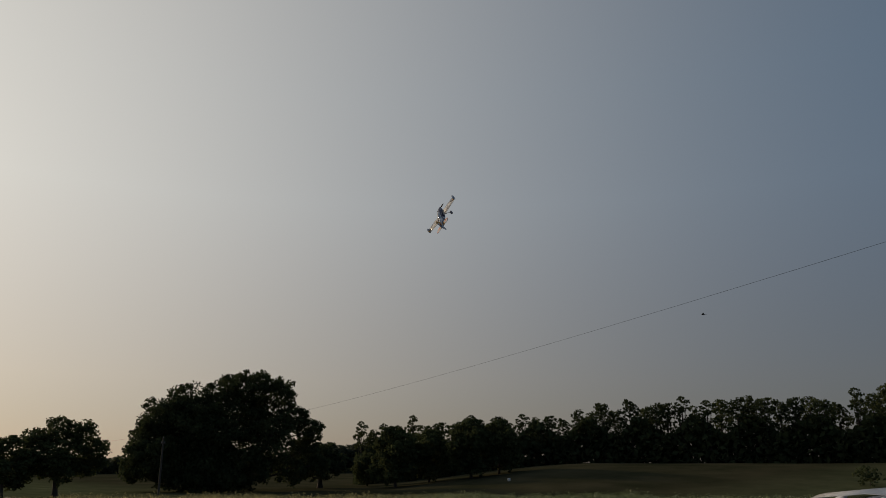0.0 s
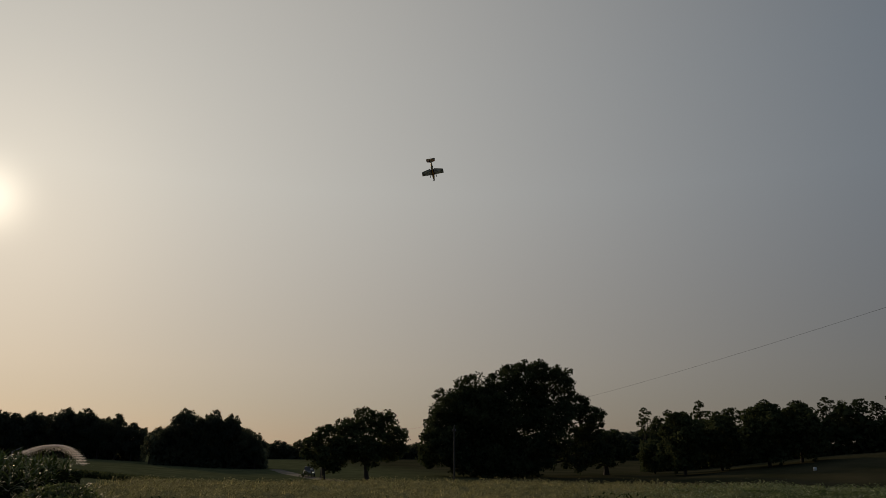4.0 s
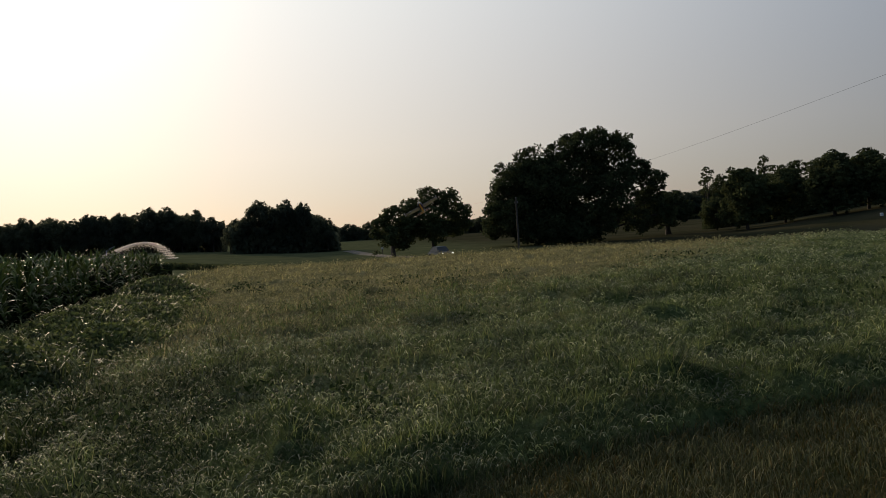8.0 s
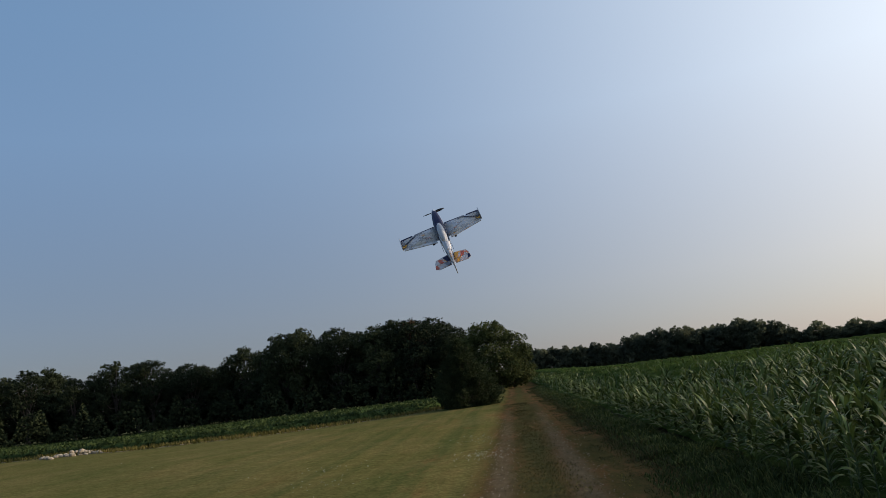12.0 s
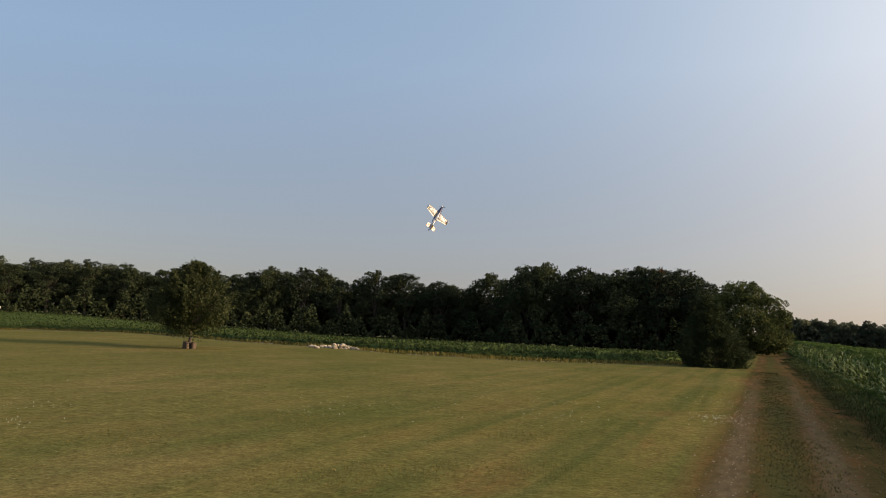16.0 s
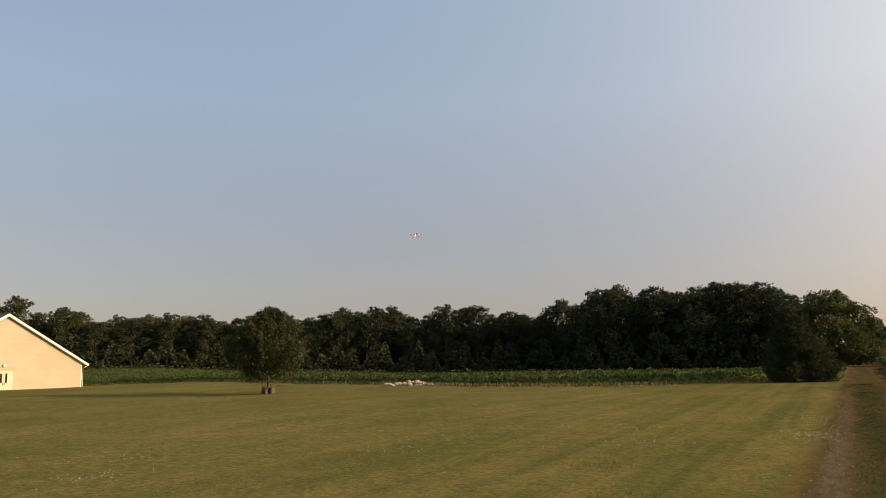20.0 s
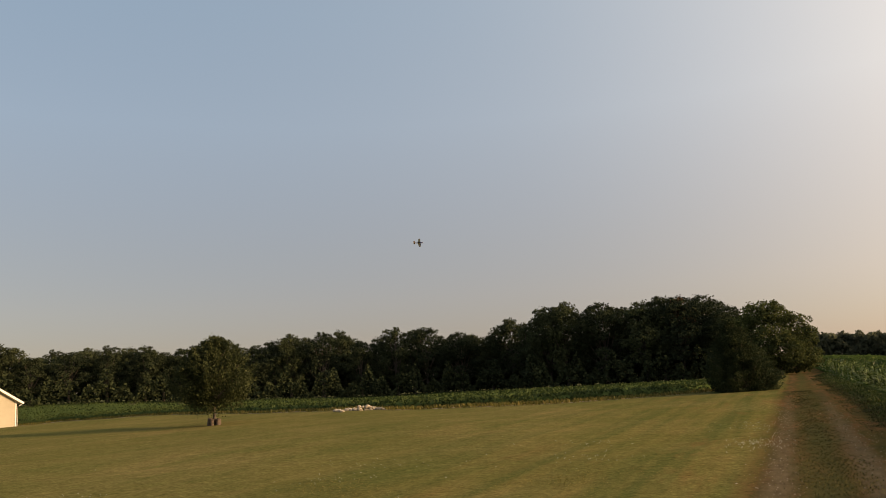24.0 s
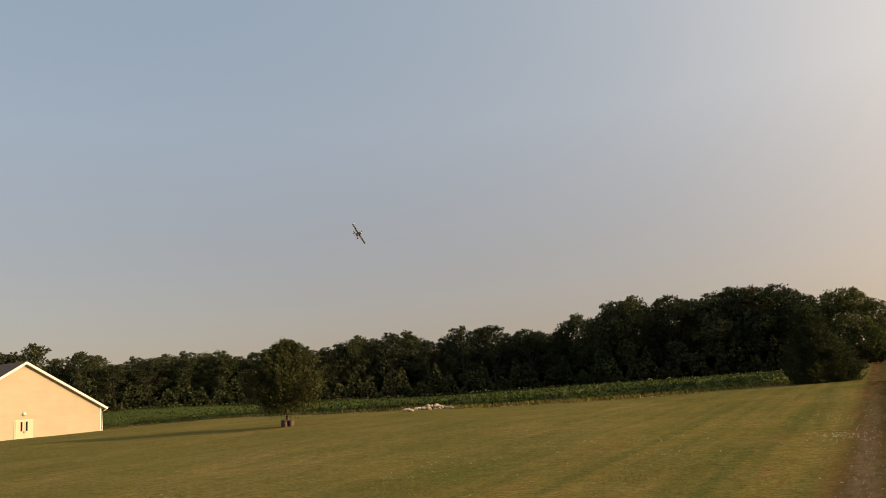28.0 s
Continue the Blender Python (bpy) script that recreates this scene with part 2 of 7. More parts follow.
M_STONE.color(M_STONE.mix(1.0, M_STONE.ramp(M_STONE.noise(5, 6, local=True), [(0.3, (0.20, 0.175, 0.14)), (0.7, (0.42, 0.37, 0.29))]),
                          M_STONE.ramp(M_STONE.object_random(), [(0, (0.75, 0.72, 0.70)), (1, (1.2, 1.15, 1.05))]), "MULTIPLY")).bump(M_STONE.noise(14, 5, local=True), 0.5, 0.03)
M_STONE = M_STONE.mat
M_POLE = plain("weathered_pole_wood", (0.075, 0.062, 0.050), 0.85, wear=0.3, scale=4)
M_WIRE = plain("wire", (0.022, 0.022, 0.024), 0.95, spec=0.0)
M_TIMBER = plain("weathered_timber", (0.080, 0.054, 0.036), 0.85, wear=0.35, scale=7)
M_CARPAINT = Nodes("white_car_paint", 0.18, spec=0.6).color((0.74, 0.76, 0.80)).mat
M_BLACK = plain("black_plastic", (0.018, 0.018, 0.02), 0.45)
M_RUBBER = plain("rubber", (0.02, 0.02, 0.02), 0.85)
M_CHROME = plain("chrome", (0.6, 0.6, 0.62), 0.15, 1.0, 0.05)
M_RED = plain("red_lens", (0.35, 0.02, 0.02), 0.2)
M_FOAM = plain("white_foam_film", (0.62, 0.62, 0.64), 0.35, wear=0.06, scale=20)


def sketch_film(name, blots, wash):
    """White film printed with loose ink strokes and washes of colour."""
    m = Nodes(name, 0.35, spec=0.4)
    c = m.ramp(m.noise(7.0, 4.0, 0.6, True), [(0.40, (0.60, 0.60, 0.62)), (0.62, wash)])
    for scale, stretch, cut in ((6.0, (1.0, 2.4, 1.0), 0.45), (11.0, (2.2, 0.8, 1.0), 0.5), (17.0, (1.0, 1.0, 1.0), 0.54)):
        off = m.math("ABSOLUTE", m.math("SUBTRACT", m.noise(scale, 3.0, 0.6, True, stretch), 0.5))
        stroke = m.ramp(off, [(0.006, (1, 1, 1)), (0.018, (0, 0, 0))])
        where = m.ramp(m.noise(scale * 0.45, 2.0, 0.5, True), [(cut, (0, 0, 0)), (cut + 0.10, (0.8, 0.8, 0.8))])
        c = m.mix(m.mix(1.0, stroke, where, "MULTIPLY"), c, (0.07, 0.07, 0.10))
    patch = m.ramp(m.noise(9.0, 3.0, 0.6, True, (1.0, 1.3, 1.0)), [(1 - blots - 0.03, (0, 0, 0)), (1 - blots + 0.03, (1, 1, 1))])
    c = m.mix(patch, c, m.ramp(m.noise(14.0, 2.0, 0.5, True), [(0.42, (0.70, 0.36, 0.08)), (0.56, (0.62, 0.22, 0.14))]))
    m.color(c)
    return m.mat


M_SKETCH = sketch_film("printed_wing_film", 0.335, (0.62, 0.56, 0.47))
M_TAILFILM = sketch_film("printed_tail_film", 0.44, (0.64, 0.48, 0.38))
M_NAVY = plain("navy_film", (0.014, 0.016, 0.060), 0.4, wear=0.15, scale=20, spec=0.25)
M_YELLOW = plain("orange_yellow_film", (0.72, 0.36, 0.05), 0.35, wear=0.1, scale=20)
M_REDFILM = plain("red_film", (0.60, 0.13, 0.07), 0.35, wear=0.1, scale=20)
M_GREY = plain("grey_film", (0.25, 0.25, 0.28), 0.4, wear=0.1, scale=20)
M_CANOPY = Nodes("tinted_canopy", 0.12, spec=0.8).color((0.44, 0.44, 0.45)).mat


def ground_material():
    """Lawn, lane, mown verge and field soils of one sheet, told apart by their place in the plan."""
    m = Nodes("ground", 1.0, spec=0.0)
    sep = m.t.nodes.new("ShaderNodeSeparateXYZ")
    m.link(m.pos(), sep.inputs[0])
    y = sep.outputs[1]
    x = m.math("SUBTRACT", sep.outputs[0], m.math("MULTIPLY", m.math("SUBTRACT", y, 8.4), 0.0115))     # the lane bears slightly east
    wob = m.math("MULTIPLY", m.math("SUBTRACT", m.noise(0.9, 4, stretch=(1.0, 0.12, 1.0)), 0.5), 0.6)
    rag = m.math("MULTIPLY", m.math("SUBTRACT", m.noise(5.0, 4, 0.65), 0.5), 0.35)
    fine = m.noise(11.0, 6.0, 0.7)
    speck = m.noise(34.0, 3.0, 0.7)
    xw, yw = m.math("ADD", x, wob), m.math("ADD", y, wob)
    xr = m.math("ADD", xw, rag)

    def step(v, edge, soft):
        return m.math("ADD", m.math("DIVIDE", m.math("SUBTRACT", v, edge), soft), 0.5, clamp=True)

    def band(v, lo, hi, soft):
        return m.math("MULTIPLY", step(v, lo, soft), m.math("SUBTRACT", 1.0, step(v, hi, soft)))

    def grey(lo, hi):
        return [(0.3, (lo, lo, lo * 0.98)), (0.7, (hi, hi, hi * 0.97))]

    # lawn: olive and tan in broad patches, mower stripes along the lane, thin rusty spots
    lawn = m.ramp(m.noise(0.16, 6.0, 0.70, stretch=(1.0, 0.7, 1.0)), [(0.28, (0.088, 0.091, 0.031)), (0.46, (0.120, 0.109, 0.042)), (0.60, (0.150, 0.125, 0.053)), (0.78, (0.196, 0.146, 0.067))])
    lawn = m.mix(m.ramp(m.noise(0.6, 6.0, 0.7, stretch=(1.0, 0.4, 1.0)), [(0.44, (0, 0, 0)), (0.64, (0.7, 0.7, 0.7))]), lawn, (0.088, 0.096, 0.033))
    mown = m.math("ADD", m.math("MULTIPLY", step(x, -7.0, 10.0), 0.7), 0.08)
    stripe = m.ramp(m.noise(1.25, 3.0, 0.5, stretch=(1.2, 0.022, 1.0)), [(0.40, (0.70, 0.82, 0.76)), (0.60, (1.18, 1.08, 1.02))])
    lawn = m.mix(mown, lawn, stripe, "MULTIPLY")
    rust = m.math("MULTIPLY", m.ramp(m.noise(0.8, 6.0, 0.7, stretch=(1.0, 0.25, 1.0)), [(0.55, (0, 0, 0)), (0.70, (1, 1, 1))]), m.math("ADD", m.math("MULTIPLY", step(x, -5.0, 6.0), 0.5), 0.12))
    lawn = m.mix(rust, lawn, (0.165, 0.090, 0.040))
    lawn = m.mix(1.0, lawn, m.ramp(m.noise(2.6, 5.0, 0.75), grey(0.78, 1.20)), "MULTIPLY")
    lawn = m.mix(1.0, lawn, m.ramp(fine, grey(0.58, 1.38)), "MULTIPLY")
    lawn = m.mix(1.0, lawn, m.ramp(speck, grey(0.68, 1.30)), "MULTIPLY")
    # lane: two gravelled wheel tracks, brown worn grass between and beside them
    earth = m.ramp(m.noise(6.0, 7.0, 0.75, stretch=(1.0, 0.35, 1.0)), [(0.3, (0.066, 0.050, 0.029)), (0.52, (0.104, 0.080, 0.048)), (0.75, (0.158, 0.124, 0.078))])
    brown = m.ramp(m.noise(1.5, 6.0, 0.7, stretch=(1.0, 0.14, 1.0)), [(0.30, (0.045, 0.046, 0.018)), (0.46, (0.080, 0.062, 0.026)), (0.58, (0.125, 0.070, 0.033)), (0.74, (0.180, 0.092, 0.044))])
    brown = m.mix(m.ramp(m.noise(7.0, 5.0, 0.7), [(0.52, (0, 0, 0)), (0.66, (0.75, 0.75, 0.75))]), brown, (0.036, 0.044, 0.016))
    brown = m.mix(1.0, brown, m.ramp(speck, grey(0.58, 1.08)), "MULTIPLY")
    green = m.math("MULTIPLY", band(xr, 0.0, 0.62, 0.4), m.ramp(m.noise(0.7, 5.0, 0.7, stretch=(1.0, 0.2, 1.0)), [(0.35, (0.2, 0.2, 0.2)), (0.6, (0.9, 0.9, 0.9))]))
    brown = m.mix(green, brown, m.ramp(speck, [(0.3, (0.040, 0.045, 0.017)), (0.7, (0.076, 0.074, 0.030))]))
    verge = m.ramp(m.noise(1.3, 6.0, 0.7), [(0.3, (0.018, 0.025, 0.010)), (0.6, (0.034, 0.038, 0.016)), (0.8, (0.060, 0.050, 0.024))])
    field = m.ramp(m.noise(0.35, 5.0), [(0.3, (0.058, 0.068, 0.034)), (0.7, (0.105, 0.114, 0.060))])
    soil = m.ramp(m.noise(2.0, 6.0), [(0.3, (0.022, 0.022, 0.012)), (0.7, (0.050, 0.046, 0.026))])
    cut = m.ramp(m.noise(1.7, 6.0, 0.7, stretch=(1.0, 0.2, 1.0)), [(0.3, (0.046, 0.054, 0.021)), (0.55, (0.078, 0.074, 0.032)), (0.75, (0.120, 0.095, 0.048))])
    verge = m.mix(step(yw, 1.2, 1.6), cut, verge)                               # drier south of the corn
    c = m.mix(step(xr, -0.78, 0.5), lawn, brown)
    c = m.mix(step(xr, 2.35, 0.9), c, verge)                                     # dark green grass east of the lane, the corn's shade painted in
    fade = m.math("SUBTRACT", 1.0, m.math("MULTIPLY", step(y, 26.0, 26.0), 0.85))
    worn = m.math("MULTIPLY", m.ramp(m.noise(0.9, 6, 0.7, stretch=(1.0, 0.16, 1.0)), [(0.28, (0.35, 0.35, 0.35)), (0.5, (1, 1, 1))]), fade)
    xt = m.math("ADD", m.math("ADD", x, m.math("MULTIPLY", wob, 0.28)), m.math("MULTIPLY", rag, 0.55))
    track = m.math("MAXIMUM", band(xt, -0.53, -0.16, 0.22), band(xt, 0.74, 1.12, 0.22))
    c = m.mix(m.math("MULTIPLY", track, worn), c, earth)
    c = m.mix(step(xw, 5.3, 0.7), c, field)                                      # the hay meadow
    corn = m.math("MULTIPLY", band(x, 3.0, 40.0, 0.6), step(y, 5.2, 0.8))
    c = m.mix(corn, c, soil)
    far_w = m.math("MULTIPLY", m.math("SUBTRACT", 1.0, step(x, -2.0, 2.0)), step(y, 66.0, 4.0))
    c = m.mix(far_w, c, field)
    # the eastern hillside is dry pasture
    hill = m.math("MULTIPLY", step(sep.outputs[0], 50.0, 20.0), m.math("SUBTRACT", 1.0, step(y, -38.0, 20.0)))
    c = m.mix(hill, c, m.ramp(m.noise(0.09, 5.0, 0.6), [(0.35, (0.030, 0.032, 0.017)), (0.65, (0.060, 0.055, 0.032))]))
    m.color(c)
    m.bump(m.math("ADD", m.math("MULTIPLY", fine, 0.6), m.noise(40.0, 4.0, 0.7)), 0.35, 0.03)
    return m.mat


# ---- mesh helpers ----
def link_mesh(name, me, material, parent=None, label=""):
    ob = new(name, me)
    for mt in (material if isinstance(material, (list, tuple)) else [material]):
        me.materials.append(mt)
    if parent is not None:
        ob.parent = parent
    if label:
        ob["label"] = label
    return ob


def part(name, bm, material, parent, label="", smooth=False):
    """One bmesh as one mesh object under a thing or a part."""
    me = bpy.data.meshes.new(name)
    bmesh.ops.recalc_face_normals(bm, faces=bm.faces)
    if smooth:
        for f in bm.faces:
            f.smooth = True
    bm.to_mesh(me)
    bm.free()
    return link_mesh(name, me, material, parent, label)


def arrays(name, verts, faces, smooth=False):
    """A mesh from numpy arrays: verts (n, 3), faces (m, k), all of k corners."""
    me = bpy.data.meshes.new(name)
    n, (m, k) = len(verts), faces.shape
    me.vertices.add(n)
    me.vertices.foreach_set("co", np.ascontiguousarray(verts, dtype=np.float32).ravel())
    me.loops.add(m * k)
    me.loops.foreach_set("vertex_index", np.ascontiguousarray(faces, dtype=np.int32).ravel())
    me.polygons.add(m)
    me.polygons.foreach_set("loop_start", np.arange(0, m * k, k, dtype=np.int32))
    if smooth:
        me.polygons.foreach_set("use_smooth", np.ones(m, dtype=bool))
    me.update(calc_edges=True)
    return me


def soup(name, v, f):
    """Many copies of one small topology: v (n, k, 3), f (m, 3 or 4)."""
    n, k = v.shape[:2]
    return arrays(name, v.reshape(-1, 3), (f[None] + (np.arange(n) * k)[:, None, None]).reshape(-1, f.shape[1]))


def box(bm, x0, x1, y0, y1, z0, z1, bevel=0.0):
    made = bmesh.ops.create_cube(bm, size=1.0, matrix=Matrix.Translation(((x0 + x1) / 2, (y0 + y1) / 2, (z0 + z1) / 2)) @ Matrix.Diagonal((x1 - x0, y1 - y0, z1 - z0, 1)))
    if bevel:
        es = list({e for v in made["verts"] for e in v.link_edges})
        bmesh.ops.bevel(bm, geom=es, offset=bevel, segments=2, affect="EDGES")
    return bm


def tube(points, radii, sides=7, cap=True):
    """Verts and quads of a tapered tube along points."""
    p = np.array(points, float)
    d = np.gradient(p, axis=0)
    d /= np.linalg.norm(d, axis=1)[:, None] + 1e-9
    ref = np.where(np.abs(d[:, 2:3]) > 0.9, np.array([[1.0, 0, 0]]), np.array([[0, 0, 1.0]]))
    u = np.cross(d, ref)
    u /= np.linalg.norm(u, axis=1)[:, None]
    w = np.cross(d, u)
    a = np.linspace(0, 2 * math.pi, sides, endpoint=False)
    ring = p[:, None] + np.array(radii)[:, None, None] * (np.cos(a)[None, :, None] * u[:, None] + np.sin(a)[None, :, None] * w[:, None])
    n = len(p)
    i, j = np.meshgrid(np.arange(n - 1), np.arange(sides), indexing="ij")
    jj = (j + 1) % sides
    return ring.reshape(-1, 3), np.stack([i * sides + j, i * sides + jj, (i + 1) * sides + jj, (i + 1) * sides + j], -1).reshape(-1, 4)


def join(pieces):
    vs, fs, off = [], [], 0
    for v, f in pieces:
        vs.append(v)
        fs.append(f + off)
        off += len(v)
    return np.concatenate(vs), np.concatenate(fs)


def smoothstep(a, b, v):
    t = np.clip((v - a) / (b - a), 0, 1)
    return t * t * (3 - 2 * t)


# ---- the lie of the land ----
def land(x, y):
    """Height of the ground."""
    x, y = np.asarray(x, float), np.asarray(y, float)
    r = np.hypot(x, y)
    az = np.degrees(np.arctan2(x, y))
    east = smoothstep(77, 95, az) * (1 - smoothstep(168, 178, az))
    z = -2.3 * east * smoothstep(30, 88, r)
    hill = smoothstep(120, 138, az) * (1 - smoothstep(158, 176, az))
    z = z + 3.9 * hill * smoothstep(80, 140, r) * (1 - 0.5 * smoothstep(200, 400, r))
    north = smoothstep(2, 8, az) * (1 - smoothstep(50, 64, az))
    z = z - north * 0.0066 * np.maximum(0, np.minimum(r, 320) - 26) * smoothstep(20, 45, r)
    barn = np.exp(-(((x + 73) / 13) ** 2 + ((y - 44.5) / 14) ** 2))
    z = z - 1.2 * barn
    west = (1 - smoothstep(-50, -37, az)) * smoothstep(-100, -80, az)
    z = z + 1.15 * west * smoothstep(92, 122, r)
    dip = smoothstep(-38, -27, az) * (1 - smoothstep(-6, -1, az))
    z = z - 0.55 * dip * smoothstep(60, 98, r)
    ripple = 0.05 * np.sin(x * 0.23 + 1.3) * np.sin(y * 0.19 + 0.4) + 0.03 * np.sin(x * 0.7) * np.sin(y * 0.6 + 2)
    return z + ripple * smoothstep(4, 20, r)


def lz(x, y):
    return float(land(x, y))


def at(az, r):
    a = radians(az)
    return r * math.sin(a), r * math.cos(a)


def make_ground():
    rings = np.concatenate([[0.0], np.geomspace(1.0, 60, 70), np.geomspace(62, 4500, 60)])
    n = 288
    a = np.linspace(0, 2 * math.pi, n, endpoint=False)
    x, y = rings[:, None] * np.sin(a), rings[:, None] * np.cos(a)
    v = np.stack([x, y, land(x, y)], -1).reshape(-1, 3)
    i, j = np.meshgrid(np.arange(len(rings) - 1), np.arange(n), indexing="ij")
    jj = (j + 1) % n
    f = np.stack([i * n + j, (i + 1) * n + j, (i + 1) * n + jj, i * n + jj], -1).reshape(-1, 4)
    me = arrays("ground", v, f, True)
    tagged(link_mesh("ground", me, ground_material()), "gently rolling farm ground with mown lawn and a two-track dirt lane", "ground", kind="structure")


make_ground()


# ---- leaves, blades and plants as arrays ----
def unit(v):
    return v / (np.linalg.norm(v, axis=-1, keepdims=True) + 1e-9)


QUAD = np.array([[0, 1, 2, 3]])


def leaf_soup(rng, p, size, out=None, flat=0.4, aspect=0.55):
    """Folded diamond leaves at points p, turned at random, some of them facing out."""
    n = len(p)
    d = unit(rng.normal(size=(n, 3)))
    if out is not None:
        d = unit(d + flat * out)
    e = unit(np.cross(d, rng.normal(size=(n, 3))))
    g = np.cross(d, e)
    s = (size * rng.uniform(0.6, 1.4, n))[:, None]
    k = aspect * s
    return np.stack([p - e * s, p - g * k + d * s * 0.12, p + e * s, p + g * k + d * s * 0.12], 1)


def crown_points(rng, blobs, per, clump=0.34, fill=0.18):
    """Leaf points in clumps over the outside of each limb's mass (x, y, z, rx, ry, rz), and the ways out of it."""
    ps, outs = [], []
    for b in blobs:
        c, r = np.array(b[:3]), np.array(b[3:6])
        n = max(20, int(per * (r[0] * r[1] + r[0] * r[2]) / 2))
        m = max(7, int(min(n / 14, 2.6 / clump ** 2)))
        d = unit(rng.normal(size=(m, 3)) + [0, 0, 0.25])
        cc = c + d * r * rng.uniform(0.70, 1.02, m)[:, None]
        cr = clump * r.mean() * rng.uniform(0.55, 1.35, m)
        k = rng.integers(m, size=n)
        off = unit(rng.normal(size=(n, 3)))
        p = cc[k] + off * (cr[k] * rng.random(n) ** 0.45)[:, None] * [1.1, 1.1, 0.8]
        out = unit(off * 0.8 + d[k] * 0.6)
        q = rng.random(n) < fill
        p[q] = c + unit(rng.normal(size=(q.sum(), 3))) * r * (0.85 * rng.random(q.sum()) ** 0.5)[:, None]
        ps.append(p)
        outs.append(out)
    return np.concatenate(ps), np.concatenate(outs)


def tree(name, label, seed, height, width, base, blobs_n, leaf, per, material, spread=1.0, trunk_r=None, category="tree"):
    """A tree at the origin: a tapered trunk with limbs, and a crown of many leaves in uneven clumps with gaps."""
    rng = np.random.default_rng(seed)
    root = new(name)
    tagged(root, label, category)
    trunk_r = trunk_r or height * 0.022
    ch = height - base
    blobs = []
    for i in range(blobs_n):
        u = (i + 0.5) / blobs_n
        a = i * 2.39996 + rng.uniform(-0.4, 0.4)
        h = u ** 0.8
        prof = math.sqrt(max(0.02, 1 - (2 * h - 1 + 0.15) ** 2 * 0.8))
        rr = width / 2 * prof * rng.uniform(0.45, 0.8) * spread
        br = width * (0.5 / blobs_n ** 0.36) * rng.uniform(0.75, 1.25)
        z = base + ch * (0.10 + 0.82 * h)
        blobs.append((math.cos(a) * rr, math.sin(a) * rr, min(z, height - br * 0.55), br, br, br * rng.uniform(0.6, 0.85)))
    p, out = crown_points(rng, blobs, per)
    ok = p[:, 2] > base * 0.55
    p, out = p[ok], out[ok]
    link_mesh("crown", soup("crown", leaf_soup(rng, p, leaf, out), QUAD), material, root)
    top = base + ch * 0.72
    z = np.linspace(-0.25, top, 7)
    bend = np.cumsum(rng.normal(0, 0.02 * height / 7, (7, 2)), axis=0)
    bend[0] = 0
    pts = np.c_[bend[:, 0], bend[:, 1], z]
    rad = trunk_r * np.array([1.5, 1.0, 0.85, 0.7, 0.52, 0.35, 0.14])
    pieces = [tube(pts, rad, 8)]
    for i, b in enumerate(blobs):
        s = min(5, 2 + i % 4)
        start, end = pts[s], np.array(b[:3])
        mid = (start + end) / 2 + np.array([0, 0, -0.06 * height * rng.random()])
        pieces.append(tube([start, (start * 0.6 + mid * 0.4), mid, end], rad[s] * np.array([0.6, 0.48, 0.34, 0.1]), 5))
    v, f = join(pieces)
    link_mesh("trunk", arrays("trunk", v, f, True), M_BARK, root)
    return root


def crown_tree(name, label, seed, lobes, leaf, per, material, trunk_r, clump=0.30, fill=0.16, category="tree"):
    """A tree whose limbs carry the given masses (sideways, depth, height, radius): trunk, limbs and clumped leaves."""
    rng = np.random.default_rng(seed)
    root = tagged(new(name), label, category)
    blobs = [(x, y, z, q, q * 1.05, q * 0.85) for x, y, z, q in lobes]
    p, out = crown_points(rng, blobs, per, clump, fill)
    ok = p[:, 2] > 0.12
    link_mesh("crown", soup("crown", leaf_soup(rng, p[ok], leaf, out[ok]), QUAD), material, root)
    top = max(b[2] for b in blobs)
    z = np.linspace(-0.3, top * 0.6, 6)
    pts = np.c_[rng.normal(0, 0.12, 6).cumsum() * trunk_r, rng.normal(0, 0.1, 6).cumsum() * trunk_r, z]
    rad = trunk_r * np.array([1.5, 1.0, 0.9, 0.75, 0.55, 0.3])
    pieces = [tube(pts, rad, 9)]
    for i, b in enumerate(blobs):
        s = int(np.clip(np.searchsorted(z, b[2] * 0.55), 1, 4))
        end = np.array(b[:3])
        mid = pts[s] * 0.5 + end * 0.5 + [0, 0, -0.05 * top * rng.random()]
        pieces.append(tube([pts[s], pts[s] * 0.6 + mid * 0.4, mid, end], rad[s] * np.array([0.55, 0.42, 0.3, 0.08]), 6))
        for k in range(3):
            tip = end + unit(rng.normal(size=3)) * b[3] * 0.8
            pieces.append(tube([mid * 0.3 + end * 0.7, (end + tip) / 2, tip], rad[s] * np.array([0.2, 0.12, 0.03]), 5))
    v, f = join(pieces)
    link_mesh("trunk", arrays("trunk", v, f, True), M_BARK, root)
    return root


